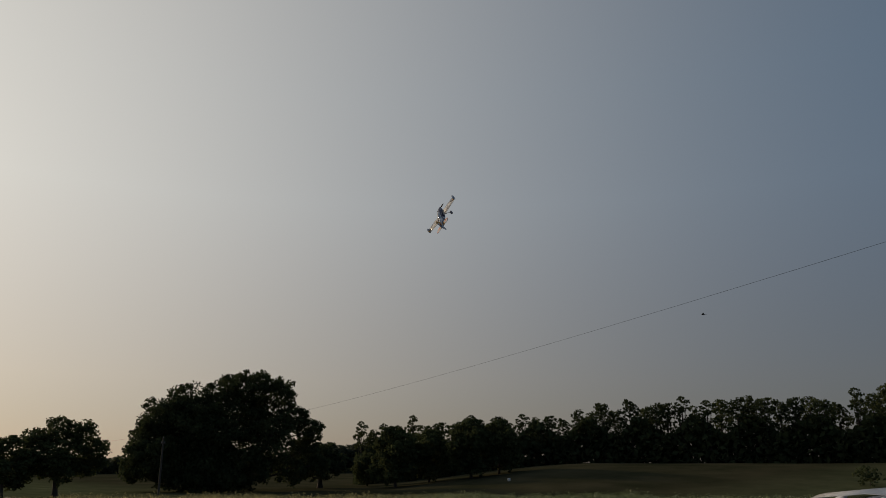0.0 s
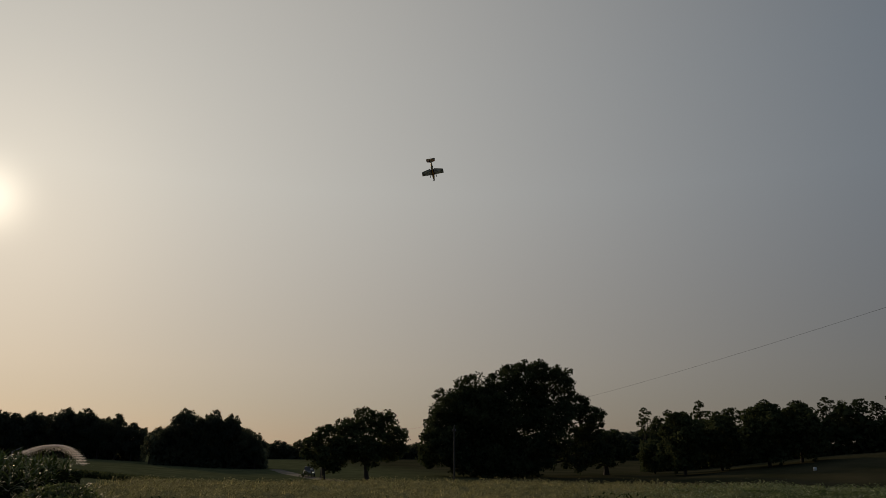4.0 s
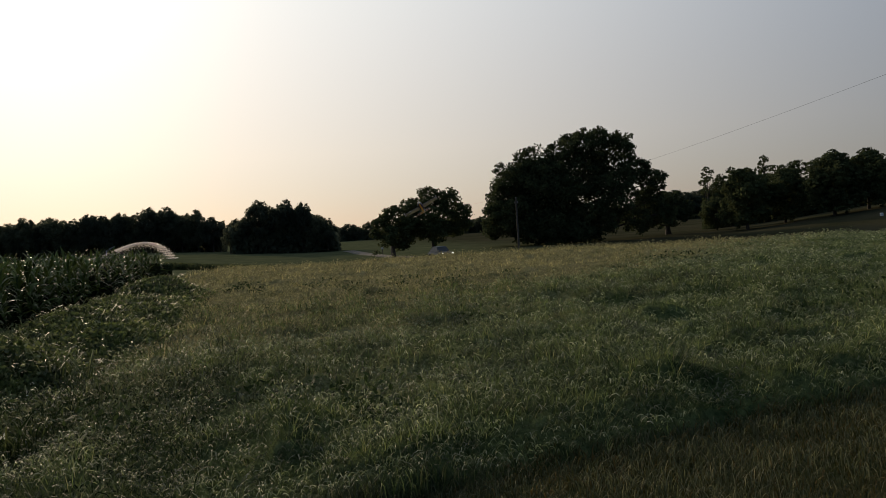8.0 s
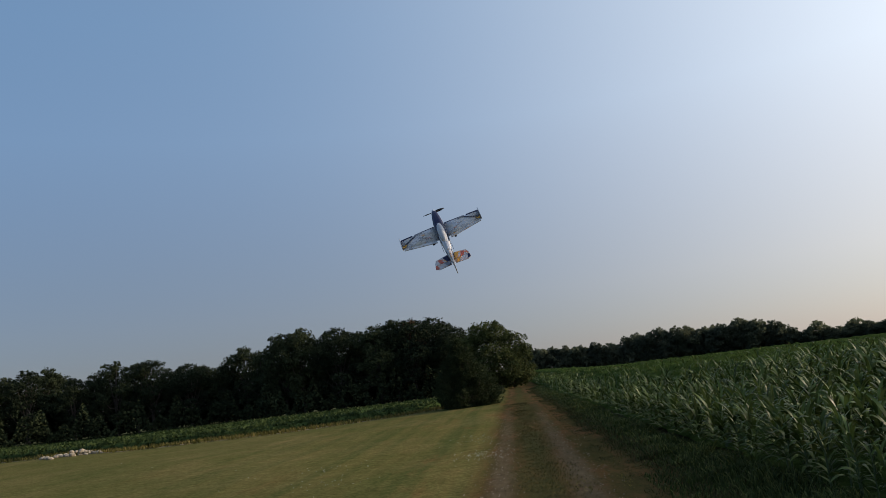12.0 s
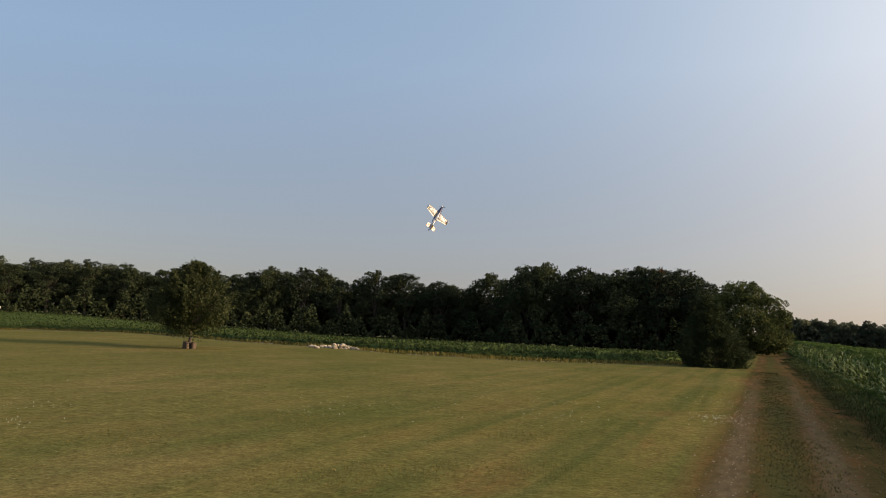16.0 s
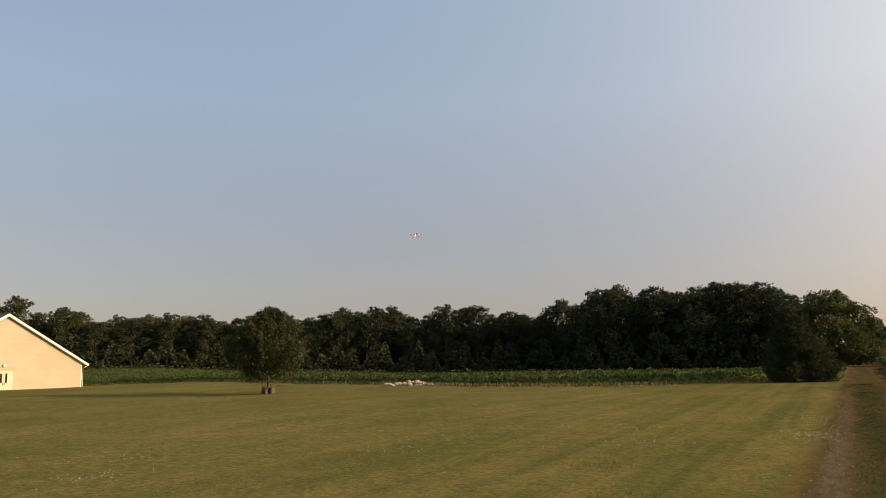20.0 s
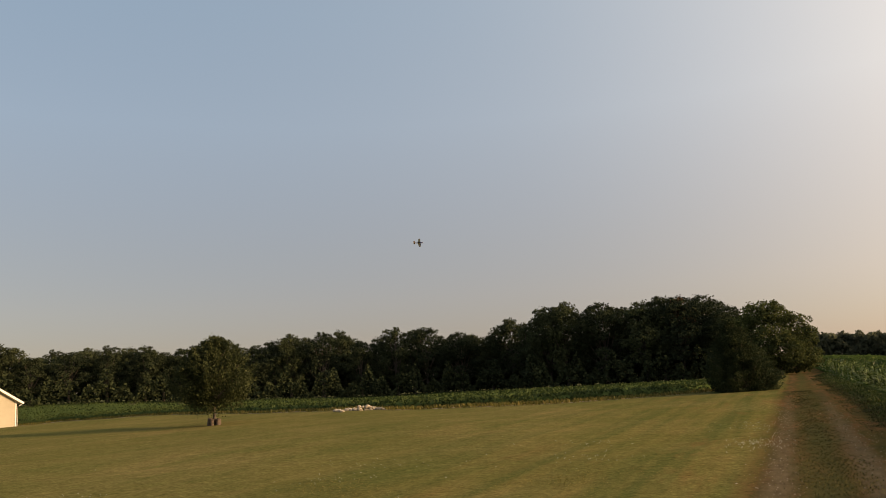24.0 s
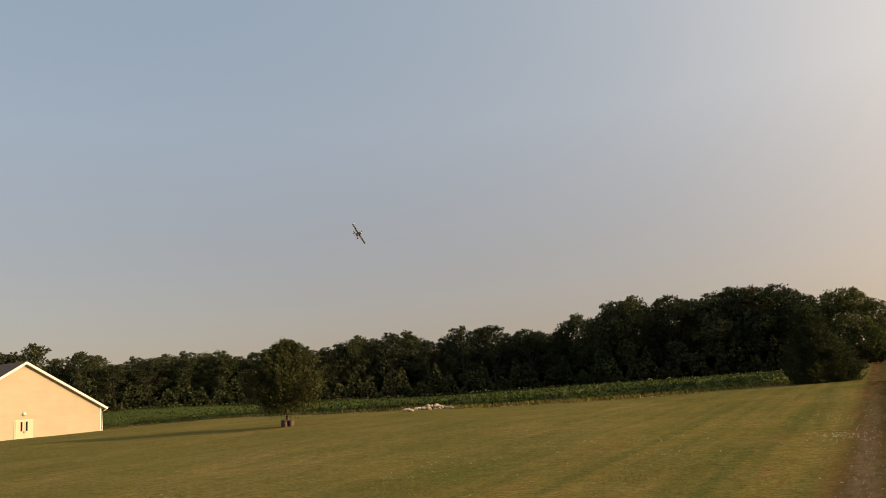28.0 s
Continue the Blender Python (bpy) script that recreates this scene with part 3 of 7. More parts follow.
def spray_tree(name, label, seed, height, width, base, profile, sprays, needles, leaf, material, trunk_r, rise=0.7, lean=0.0, aspect=0.4, spread=0.16):
    """A tree of many leafy sprays that point up and outwards, over an outline given as (height, half width) in shares."""
    rng = np.random.default_rng(seed)
    root = tagged(new(name), label, "tree")
    hs, ws = [q[0] for q in profile], [q[1] for q in profile]
    h = rng.random(sprays * 3)
    h = h[rng.random(len(h)) < np.interp(h, hs, ws) + 0.12][:sprays]
    n = len(h)
    a = rng.uniform(0, 2 * math.pi, n)
    rr = np.interp(h, hs, ws) * width / 2 * np.clip(rng.normal(0.86, 0.14, n), 0.25, 1.12) * (1 + 0.10 * np.sin(a * 3 + h * 9) + 0.07 * np.sin(a * 5 - h * 14))
    tip = np.c_[np.cos(a) * rr + lean * h, np.sin(a) * rr, base + (height - base) * h]
    way = unit(np.c_[np.cos(a), np.sin(a), np.full(n, rise)] + rng.normal(0, 0.25, (n, 3)))
    size = spread * width * rng.uniform(0.6, 1.25, n)
    k = np.repeat(np.arange(n), needles)
    t = rng.random(len(k))
    p = tip[k] - way[k] * (size[k] * (1 - t) * 1.2)[:, None] + rng.normal(0, 1, (len(k), 3)) * (size[k] * 0.26 * (1.15 - t))[:, None]
    p[:, 2] = np.maximum(p[:, 2], 0.03)
    d = unit(way[k] * 0.9 + rng.normal(0, 0.45, (len(k), 3)))
    g = unit(np.cross(d, rng.normal(size=(len(k), 3))))
    s = leaf * rng.uniform(0.6, 1.4, len(k))[:, None]
    bow = np.cross(d, g) * s * 0.12
    v = np.stack([p - d * s, p - g * s * aspect + bow, p + d * s, p + g * s * aspect + bow], 1)
    link_mesh("crown", soup("crown", v, QUAD), material, root)
    z = np.linspace(-0.2, height * 0.8, 7)
    pts = np.c_[lean * np.maximum(z, 0) / height + rng.normal(0, 0.01, 7), rng.normal(0, 0.01, 7), z]
    pieces = [tube(pts, trunk_r * np.array([1.4, 1.0, 0.9, 0.7, 0.5, 0.3, 0.1]), 8)]
    for i in range(0, n, max(1, n // 60)):
        z0 = max(base * 0.9, tip[i, 2] - rr[i] * 0.9)
        st = np.array([lean * z0 / height, 0, z0])
        pieces.append(tube([st, (st + tip[i]) / 2 - [0, 0, 0.05 * rr[i]], tip[i]], trunk_r * np.array([0.35, 0.22, 0.05]), 5))
    v, f = join(pieces)
    link_mesh("trunk", arrays("trunk", v, f, True), M_BARK, root)
    return root


def place(az, r, turn=0.0, scale=(1, 1, 1), sink=0.0):
    x, y = at(az, r)
    return pose(x, y, lz(x, y) - sink, 0, 0, turn) @ Matrix.Diagonal((*scale, 1))


def z_top(el, r):
    """Height over the land's zero of a top that is seen at that height in degrees."""
    return EYE.z + r * math.tan(radians(el))


# ---- woods and trees ----
def line_of_trees(kinds, profile, r_of, step, group, seed, deep=6.0, width_k=1.0, uneven=0.08):
    """Copies of some trees along a skyline given as (heading, height) in degrees."""
    rng = np.random.default_rng(seed)
    az0, els = [p[0] for p in profile], [p[1] for p in profile]
    az = az0[0]
    i = 0
    while az <= az0[-1]:
        r = r_of(az)
        rr = r + (deep * rng.random() if i % 2 else 0.0)
        el = float(np.interp(az, az0, els)) - (0.0 if i % 2 == 0 else rng.uniform(0.0, 0.45))
        src, h0 = kinds[int(rng.integers(len(kinds)))]
        x, y = at(az, rr)
        h = (z_top(el, rr) - lz(x, y)) * rng.uniform(0.99 - uneven, 1.0 + uneven)
        s = h / h0
        w = s ** 0.7 * rng.uniform(0.85, 1.2) * width_k
        t = copy_thing(src, place(az, rr, rng.uniform(0, 360), (w, w, s), 0.1))
        t["group"] = group
        az += step / r * 57.3 * rng.uniform(0.8, 1.2) * 0.5
        i += 1


def stand_first(ob, az, r, h0, el):
    """Puts the first tree of a kind into its wood as well."""
    x, y = at(az, r)
    s = (z_top(el, r) - lz(x, y)) / h0
    ob.matrix_basis = place(az, r, 40, (s, s, s), 0.1)


def woods():
    label = "tall deciduous tree in dark summer leaf at the wood's edge"
    kinds = [(tree("woodland_tree", label, 11 + i, 12.0, (8.5, 7.0, 9.5, 6.5)[i], (1.0, 1.6, 0.8, 1.2)[i], (24, 20, 28, 18)[i], 0.15, 320, M_LEAF_WOOD), 12.0) for i in range(4)]
    near = [(-66, 4.9), (-59.6, 4.9), (-58.2, 3.7), (-56.3, 4.35), (-54, 3.6), (-52.8, 3.8), (-51.8, 3.0), (-50.6, 3.5), (-48.6, 3.2), (-47.2, 3.8), (-45.2, 3.25), (-43, 3.1), (-40, 3.5), (-37, 3.2), (-34, 3.35),
            (-31.4, 3.65), (-28.5, 3.35), (-27.6, 3.8), (-26.5, 3.55), (-25, 3.65), (-23, 2.95), (-21.5, 3.2), (-19.8, 2.95), (-18.3, 3.85), (-17.4, 3.9), (-16.8, 4.8), (-15.4, 5.1), (-13.8, 5.2), (-12.4, 4.35), (-11, 4.5), (-9.6, 4.3), (-8.2, 5.0), (-6.8, 4.65), (-5, 4.65), (-4, 4.1), (-2.5, 3.7)]
    line_of_trees(kinds, [(a, e + 0.12) for a, e in near], lambda a: float(np.interp(a, [-66, -50, -20, -17, 1], [128, 120, 112, 104, 98])), 5.0, "trees of the dark wood", 3, 9.0, 0.92, 0.08)
    for (k, h), a in zip(kinds, (-60, -31, -13, -7)):
        stand_first(k, a, 126 if a < -20 else 110, h, 3.1)
    t = tree("woodland_tree", "tree with rust-brown dying leaves in the dark wood", 18, 10.4, 4.6, 5.0, 16, 0.15, 300, M_LEAF_RUST)
    t.matrix_basis = place(-6.6, 101, 0)
    # the lane-side tree at the wood's corner
    t = crown_tree("corner_tree", "rounded green tree where the lane meets the wood", 31, [(-1.6, 0, 6.3, 1.7), (0.0, 0.5, 6.1, 1.7), (1.6, 0.3, 5.0, 1.6), (2.6, 0, 3.6, 1.4), (2.9, -0.3, 2.0, 1.3), (-0.4, -1.0, 4.3, 2.2), (-2.9, 0, 4.6, 2.0), (1.0, -1.4, 2.6, 2.0), (-2.0, -1.2, 2.0, 2.0), (2.5, 0.6, 0.9, 1.1), (0.4, 0.4, 1.0, 1.6)],
                   0.12, 900, M_LEAF_CORNER, 0.2, 0.30, 0.3)
    t.matrix_basis = place(-0.35, 88, 0.35)
    # shrubs that close the wood's foot, coloured dark for the shade under the trees
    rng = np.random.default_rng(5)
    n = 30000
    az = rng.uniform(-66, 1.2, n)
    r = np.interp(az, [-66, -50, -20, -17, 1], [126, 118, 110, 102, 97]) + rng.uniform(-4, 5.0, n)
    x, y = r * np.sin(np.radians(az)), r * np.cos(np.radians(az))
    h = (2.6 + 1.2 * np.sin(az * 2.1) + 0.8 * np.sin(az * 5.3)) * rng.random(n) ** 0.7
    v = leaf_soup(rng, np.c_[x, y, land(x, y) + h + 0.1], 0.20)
    # dark leaf backing added farther in, to close the gaps between the trees
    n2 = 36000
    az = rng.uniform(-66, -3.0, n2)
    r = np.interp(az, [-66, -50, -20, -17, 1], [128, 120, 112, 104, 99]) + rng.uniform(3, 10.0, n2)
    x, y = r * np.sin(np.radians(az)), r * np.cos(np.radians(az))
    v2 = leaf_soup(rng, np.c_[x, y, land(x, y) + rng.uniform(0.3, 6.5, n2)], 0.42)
    tagged(link_mesh("undergrowth", soup("undergrowth", np.concatenate([v, v2]), QUAD), M_WOOD_FOOT_SHADE), "tangled undergrowth along the wood's foot, shade put into its colour", "undergrowth", kind="stuff")

    # the woods beyond the corn and the fields
    label = "distant deciduous tree in a hazy dark tree line"
    far = [(tree("distant_tree", label, 51 + i, 10.0, (8.5, 7.0, 10.0)[i], 1.0, (15, 12, 18)[i], 0.25, 200, M_LEAF_FAR_HAZED), 10.0) for i in range(3)]
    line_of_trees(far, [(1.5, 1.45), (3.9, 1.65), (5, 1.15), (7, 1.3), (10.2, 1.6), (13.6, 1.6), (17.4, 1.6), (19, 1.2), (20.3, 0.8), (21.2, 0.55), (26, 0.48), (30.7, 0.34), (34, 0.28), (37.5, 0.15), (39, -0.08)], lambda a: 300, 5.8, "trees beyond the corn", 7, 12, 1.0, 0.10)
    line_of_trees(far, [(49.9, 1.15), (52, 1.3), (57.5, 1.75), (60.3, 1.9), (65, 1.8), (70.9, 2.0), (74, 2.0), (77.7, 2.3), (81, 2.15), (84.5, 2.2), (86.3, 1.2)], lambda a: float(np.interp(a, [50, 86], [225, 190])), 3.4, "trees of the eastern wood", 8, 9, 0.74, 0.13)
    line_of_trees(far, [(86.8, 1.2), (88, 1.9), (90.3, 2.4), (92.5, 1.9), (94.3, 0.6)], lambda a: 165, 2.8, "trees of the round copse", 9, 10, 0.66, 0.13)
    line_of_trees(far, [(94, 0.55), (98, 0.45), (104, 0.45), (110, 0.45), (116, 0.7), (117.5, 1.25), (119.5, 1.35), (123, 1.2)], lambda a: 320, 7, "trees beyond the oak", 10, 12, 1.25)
    for (k, h), a in zip(far, (8, 66, 79)):
        stand_first(k, a, 310 if a == 8 else 215, h, 1.1 if a == 8 else 1.7)
    rng = np.random.default_rng(6)
    vs = []
    for a0, a1, r0, r1, h0, n in ((1.5, 37, 296, 304, 9.0, 18000), (50, 86.5, 224, 192, 8.0, 12000), (86.8, 94.5, 163, 166, 5.5, 3500), (94, 122, 318, 322, 5.2, 15000), (116.5, 124, 316, 320, 9.5, 2500), (36, 53, 330, 345, 3.4, 6000)):
        az = rng.uniform(a0, a1, n)
        r = np.interp(az, [a0, a1], [r0, r1]) + rng.uniform(-1, 6, n)
        x, y = r * np.sin(np.radians(az)), r * np.cos(np.radians(az))
        h = h0 * (0.75 + 0.25 * np.sin(az * 2.7)) * (1 - 0.75 * smoothstep(20, 37, az) * (az < 40)) * rng.random(n)
        vs.append(leaf_soup(rng, np.c_[x, y, land(x, y) + h], 0.75))
    tagged(link_mesh("far_undergrowth", soup("far_undergrowth", np.concatenate(vs), QUAD), M_LEAF_FAR_HAZED), "dark undergrowth below the distant tree lines", "undergrowth", kind="stuff")

    # tall thin trees on the eastern hill
    label = "tall slender tree with gaps in its crown on the hill"
    tall = [(tree("hill_tree", label, 71 + i, 12.0, (5.0, 4.2, 6.0)[i], (3.0, 4.0, 2.5)[i], (13, 11, 15)[i], 0.22, 150, M_LEAF_OAK, 0.8), 12.0) for i in range(3)]
    line_of_trees(tall, [(121.4, 2.7), (122.5, 3.0), (123.6, 3.35), (126, 3.1), (128.8, 3.33), (132, 3.1), (136, 3.7), (139, 4.0), (142.3, 4.5), (145, 4.3), (150, 4.45), (156, 4.65), (160, 4.5), (168, 4.4)], lambda a: 152, 5.0, "slender trees of the eastern hill", 12, 10)
    for (k, h), a in zip(tall, (129, 141, 153)):
        stand_first(k, a, 160, h, 3.2)
    n = 22000
    az = rng.uniform(121, 168, n)
    r = 150 + rng.uniform(-1, 9, n)
    x, y = r * np.sin(np.radians(az)), r * np.cos(np.radians(az))
    h = (6.6 + 1.6 * np.sin(az * 1.7)) * rng.random(n)
    tagged(link_mesh("hill_undergrowth", soup("hill_undergrowth", leaf_soup(rng, np.c_[x, y, land(x, y) + h], 0.62), QUAD), M_LEAF_OAK), "dark brush under the slender trees of the hill", "undergrowth", kind="stuff")
    # round trees in front of the hill
    src = tree("willow", "dense rounded dark willow in front of the hill", 81, 9.0, 9.0, 0.2, 26, 0.26, 210, M_LEAF_OAK)
    src.matrix_basis = place(123.9, 124, 0, (1, 1, 1.0))
    for a, r, s in ((126.3, 128, 0.9), (129.3, 124, 0.98), (131.3, 127, 0.92), (121.9, 138, 0.6)):
        copy_thing(src, place(a, r, a * 7, (s, s, s)))["group"] = "willows before the hill"
    src["group"] = "willows before the hill"
    b = tree("hill_bush", "low dark bush on the grassy hillside", 83, 2.2, 3.6, 0.1, 9, 0.2, 60, M_LEAF_OAK, category="bush")
    b.matrix_basis = place(155.3, 105)

    # the great oak and the pair of trees across the meadow
    t = crown_tree("great_oak", "huge spreading old oak with a broad uneven dark crown", 91,
                   [(-12.2, 0, 4.4, 2.8), (-11.2, 0.5, 7.4, 3.0), (-8.8, -1, 10.4, 3.4), (-5.8, 1, 12.9, 3.2), (-4.0, -2, 8.5, 4.6), (-8.2, -2, 5.0, 4.0), (0.2, 0, 9.2, 5.4), (-0.6, 1, 14.5, 3.1), (3.4, -1, 15.2, 2.9), (7.0, 0.5, 14.2, 2.9),
                    (9.2, -1, 10.4, 2.6), (12.0, 0, 8.6, 2.3), (11.6, 1, 5.6, 2.5), (6.0, -2, 7.0, 4.2), (13.6, 0, 3.6, 2.0), (3.0, -2, 3.2, 3.8), (-3.0, -2, 2.8, 4.2), (-8.0, 0, 2.4, 2.4), (9.6, 0, 2.8, 2.5), (-12.6, 1, 2.6, 1.8), (-6.0, -3, 1.6, 2.2), (1.0, -4, 1.4, 2.4), (-2.5, -4, 1.3, 2.4), (4.0, 3, 11.0, 3.6), (-6.5, 3, 7.5, 4.2)],
                   0.23, 330, M_LEAF_OAK, 0.8, 0.27, 0.34)
    t.matrix_basis = place(112.0, 122, -112.0)
    t = tree("oak", "low spreading dark tree at the great oak's skirt", 93, 7.0, 9.0, 1.3, 22, 0.28, 95, M_LEAF_OAK, 1.0, trunk_r=0.4)
    t.matrix_basis = place(118.6, 134, 70)
    t = crown_tree("field_tree", "round-headed dark tree with sky showing through it", 94, [(-3.2, 0, 4.2, 1.5), (-2.4, 0.5, 6.3, 1.7), (-0.4, 0, 7.4, 1.6), (1.8, -0.4, 6.9, 1.6), (3.4, 0, 5.2, 1.5), (2.6, 0.8, 3.4, 1.5), (0.2, -0.8, 4.6, 2.3), (-1.4, 0.6, 3.3, 1.8), (4.0, 0, 3.7, 0.9), (0.6, -0.5, 3.0, 1.9), (-2.9, 0.2, 3.0, 1.2)],
                   0.19, 480, M_LEAF_OAK, 0.28, 0.32, 0.40)
    t.matrix_basis = place(101.6, 106, -101.6, (1.12, 1.1, 1.07))
    t = crown_tree("field_tree", "small ragged dark tree beside a larger one", 95, [(-0.9, 0, 4.6, 1.2), (0.2, 0.2, 5.8, 1.1), (1.0, 0, 4.2, 1.3), (0.0, -0.4, 2.8, 1.6), (-1.6, 0, 3.2, 0.8), (0.9, 0.3, 2.0, 1.2)], 0.18, 560, M_LEAF_OAK, 0.2, 0.34, 0.40)
    t.matrix_basis = place(98.55, 104, -98.55, (1.3, 1.2, 1.06))

    # on the lawn
    t = spray_tree("young_tree", "young round-crowned tree with sparse olive leaves on the lawn", 96, 4.5, 4.3, 1.35, [(0.0, 0.50), (0.12, 0.85), (0.35, 1.0), (0.6, 0.9), (0.82, 0.58), (0.94, 0.28), (1.0, 0.06)], 330, 90, 0.062, M_LEAF_YOUNG, 0.075, 0.9, 0.05, 0.55, 0.17)
    t.matrix_basis = place(-40.2, 41.6)
    t = spray_tree("cedar", "bushy dark cedar with branches down to the ground", 97, 4.15, 4.05, 0.05, [(0.0, 0.78), (0.10, 0.96), (0.22, 1.0), (0.42, 0.84), (0.62, 0.58), (0.80, 0.34), (0.93, 0.14), (1.0, 0.03)], 620, 120, 0.055, M_CEDAR, 0.09, 0.55, -0.5, 0.3, 0.15)
    t.matrix_basis = place(-2.75, 46.6)


# ---- corn ----
LEAF_U = np.linspace(0, 1, 6)
LEAF_F = np.array([[2 * i, 2 * i + 1, 2 * i + 3, 2 * i + 2] for i in range(5)])


def corn_leaves(rng, base, heading, length, width, rise):
    """Arching leaves (n): a strip that climbs from the stalk, bows over and hangs, creased along its middle."""
    n = len(base)
    u = LEAF_U[None, :]
    reach = length[:, None] * (0.42 * u + 0.40 * u ** 1.9)
    droop = (rng.uniform(0.3, 1.0, n) * np.interp(rise, [0.6, 1.5], [1.0, 0.62]))[:, None]
    z = rise[:, None] * length[:, None] * (1.12 * u - droop * 1.28 * u ** 2.5)
    side = rng.normal(0, 0.10, n)[:, None] * length[:, None] * u * u
    hx, hy = np.cos(heading)[:, None], np.sin(heading)[:, None]
    c = np.stack([base[:, :1] + reach * hx - side * hy, base[:, 1:2] + reach * hy + side * hx, base[:, 2:] + z], -1)
    w = width[:, None] * np.array([0.6, 1.0, 1.0, 0.85, 0.5, 0.06])[None] / 2
    twist = rng.normal(0, 0.5, n)[:, None] * u + rng.normal(0, 0.25, n)[:, None]
    off = np.stack([-hy * w * np.cos(twist), hx * w * np.cos(twist), w * np.sin(twist)], -1)
    return np.stack([c - off, c + off], 2).reshape(n, 12, 3)


def corn_field(rng, xy, height, leaves, scale=1.0):
    n = len(xy)
    h = 0.95 * height * (corn_height(xy[:, 0], xy[:, 1]) if height < 1.3 else 1.0) * rng.uniform(0.88, 1.06, n)
    scale = scale * np.repeat(np.minimum(1.1, 0.5 + 0.42 * h), leaves)
    g = land(xy[:, 0], xy[:, 1])
    k = leaves
    bare = np.where((xy[:, 0] > 6.0) & (xy[:, 1] - corn_edge(xy[:, 0]) < 0.9), 0.30, 0.26)
    lev = (bare[:, None] + (0.87 - bare)[:, None] * np.linspace(0, 1, k)[None]) * h[:, None] + rng.normal(0, 0.03, (n, k))
    head = rng.uniform(0, math.pi, n)[:, None] + math.pi * (np.arange(k) % 2)[None] + rng.normal(0, 0.45, (n, k))
    base = np.stack([np.repeat(xy[:, :1], k, 1), np.repeat(xy[:, 1:], k, 1), g[:, None] + lev], -1).reshape(-1, 3)
    length = scale * (rng.uniform(0.29, 0.54, (n, k)) * np.linspace(1.0, 0.66, k)[None]).ravel()
    rise = np.tile(np.linspace(0.5, 1.45, k), (n, 1)).ravel() * rng.uniform(0.7, 1.2, n * k)
    return corn_leaves(rng, base, head.ravel(), length, np.minimum(scale, 1.1) * rng.uniform(0.040, 0.070, n * k), rise)


def corn_height(x, y):
    """The corn stands lower along the lane than in the field, and tallest along its sunny southern edge."""
    tall = smoothstep(5, 9, x) * (1 - smoothstep(7, 16, y)) * (1 - 0.6 * smoothstep(14, 34, x))
    return 0.90 + 0.43 * smoothstep(2.4, 9.5, x) + 0.38 * tall


def corn_edge(x):
    """Southern edge of the corn."""
    return 5.0 + 0.9 * np.clip((4.2 - x) / 1.0, 0, 1) ** 2 + -0.03 * np.maximum(0, x - 16)


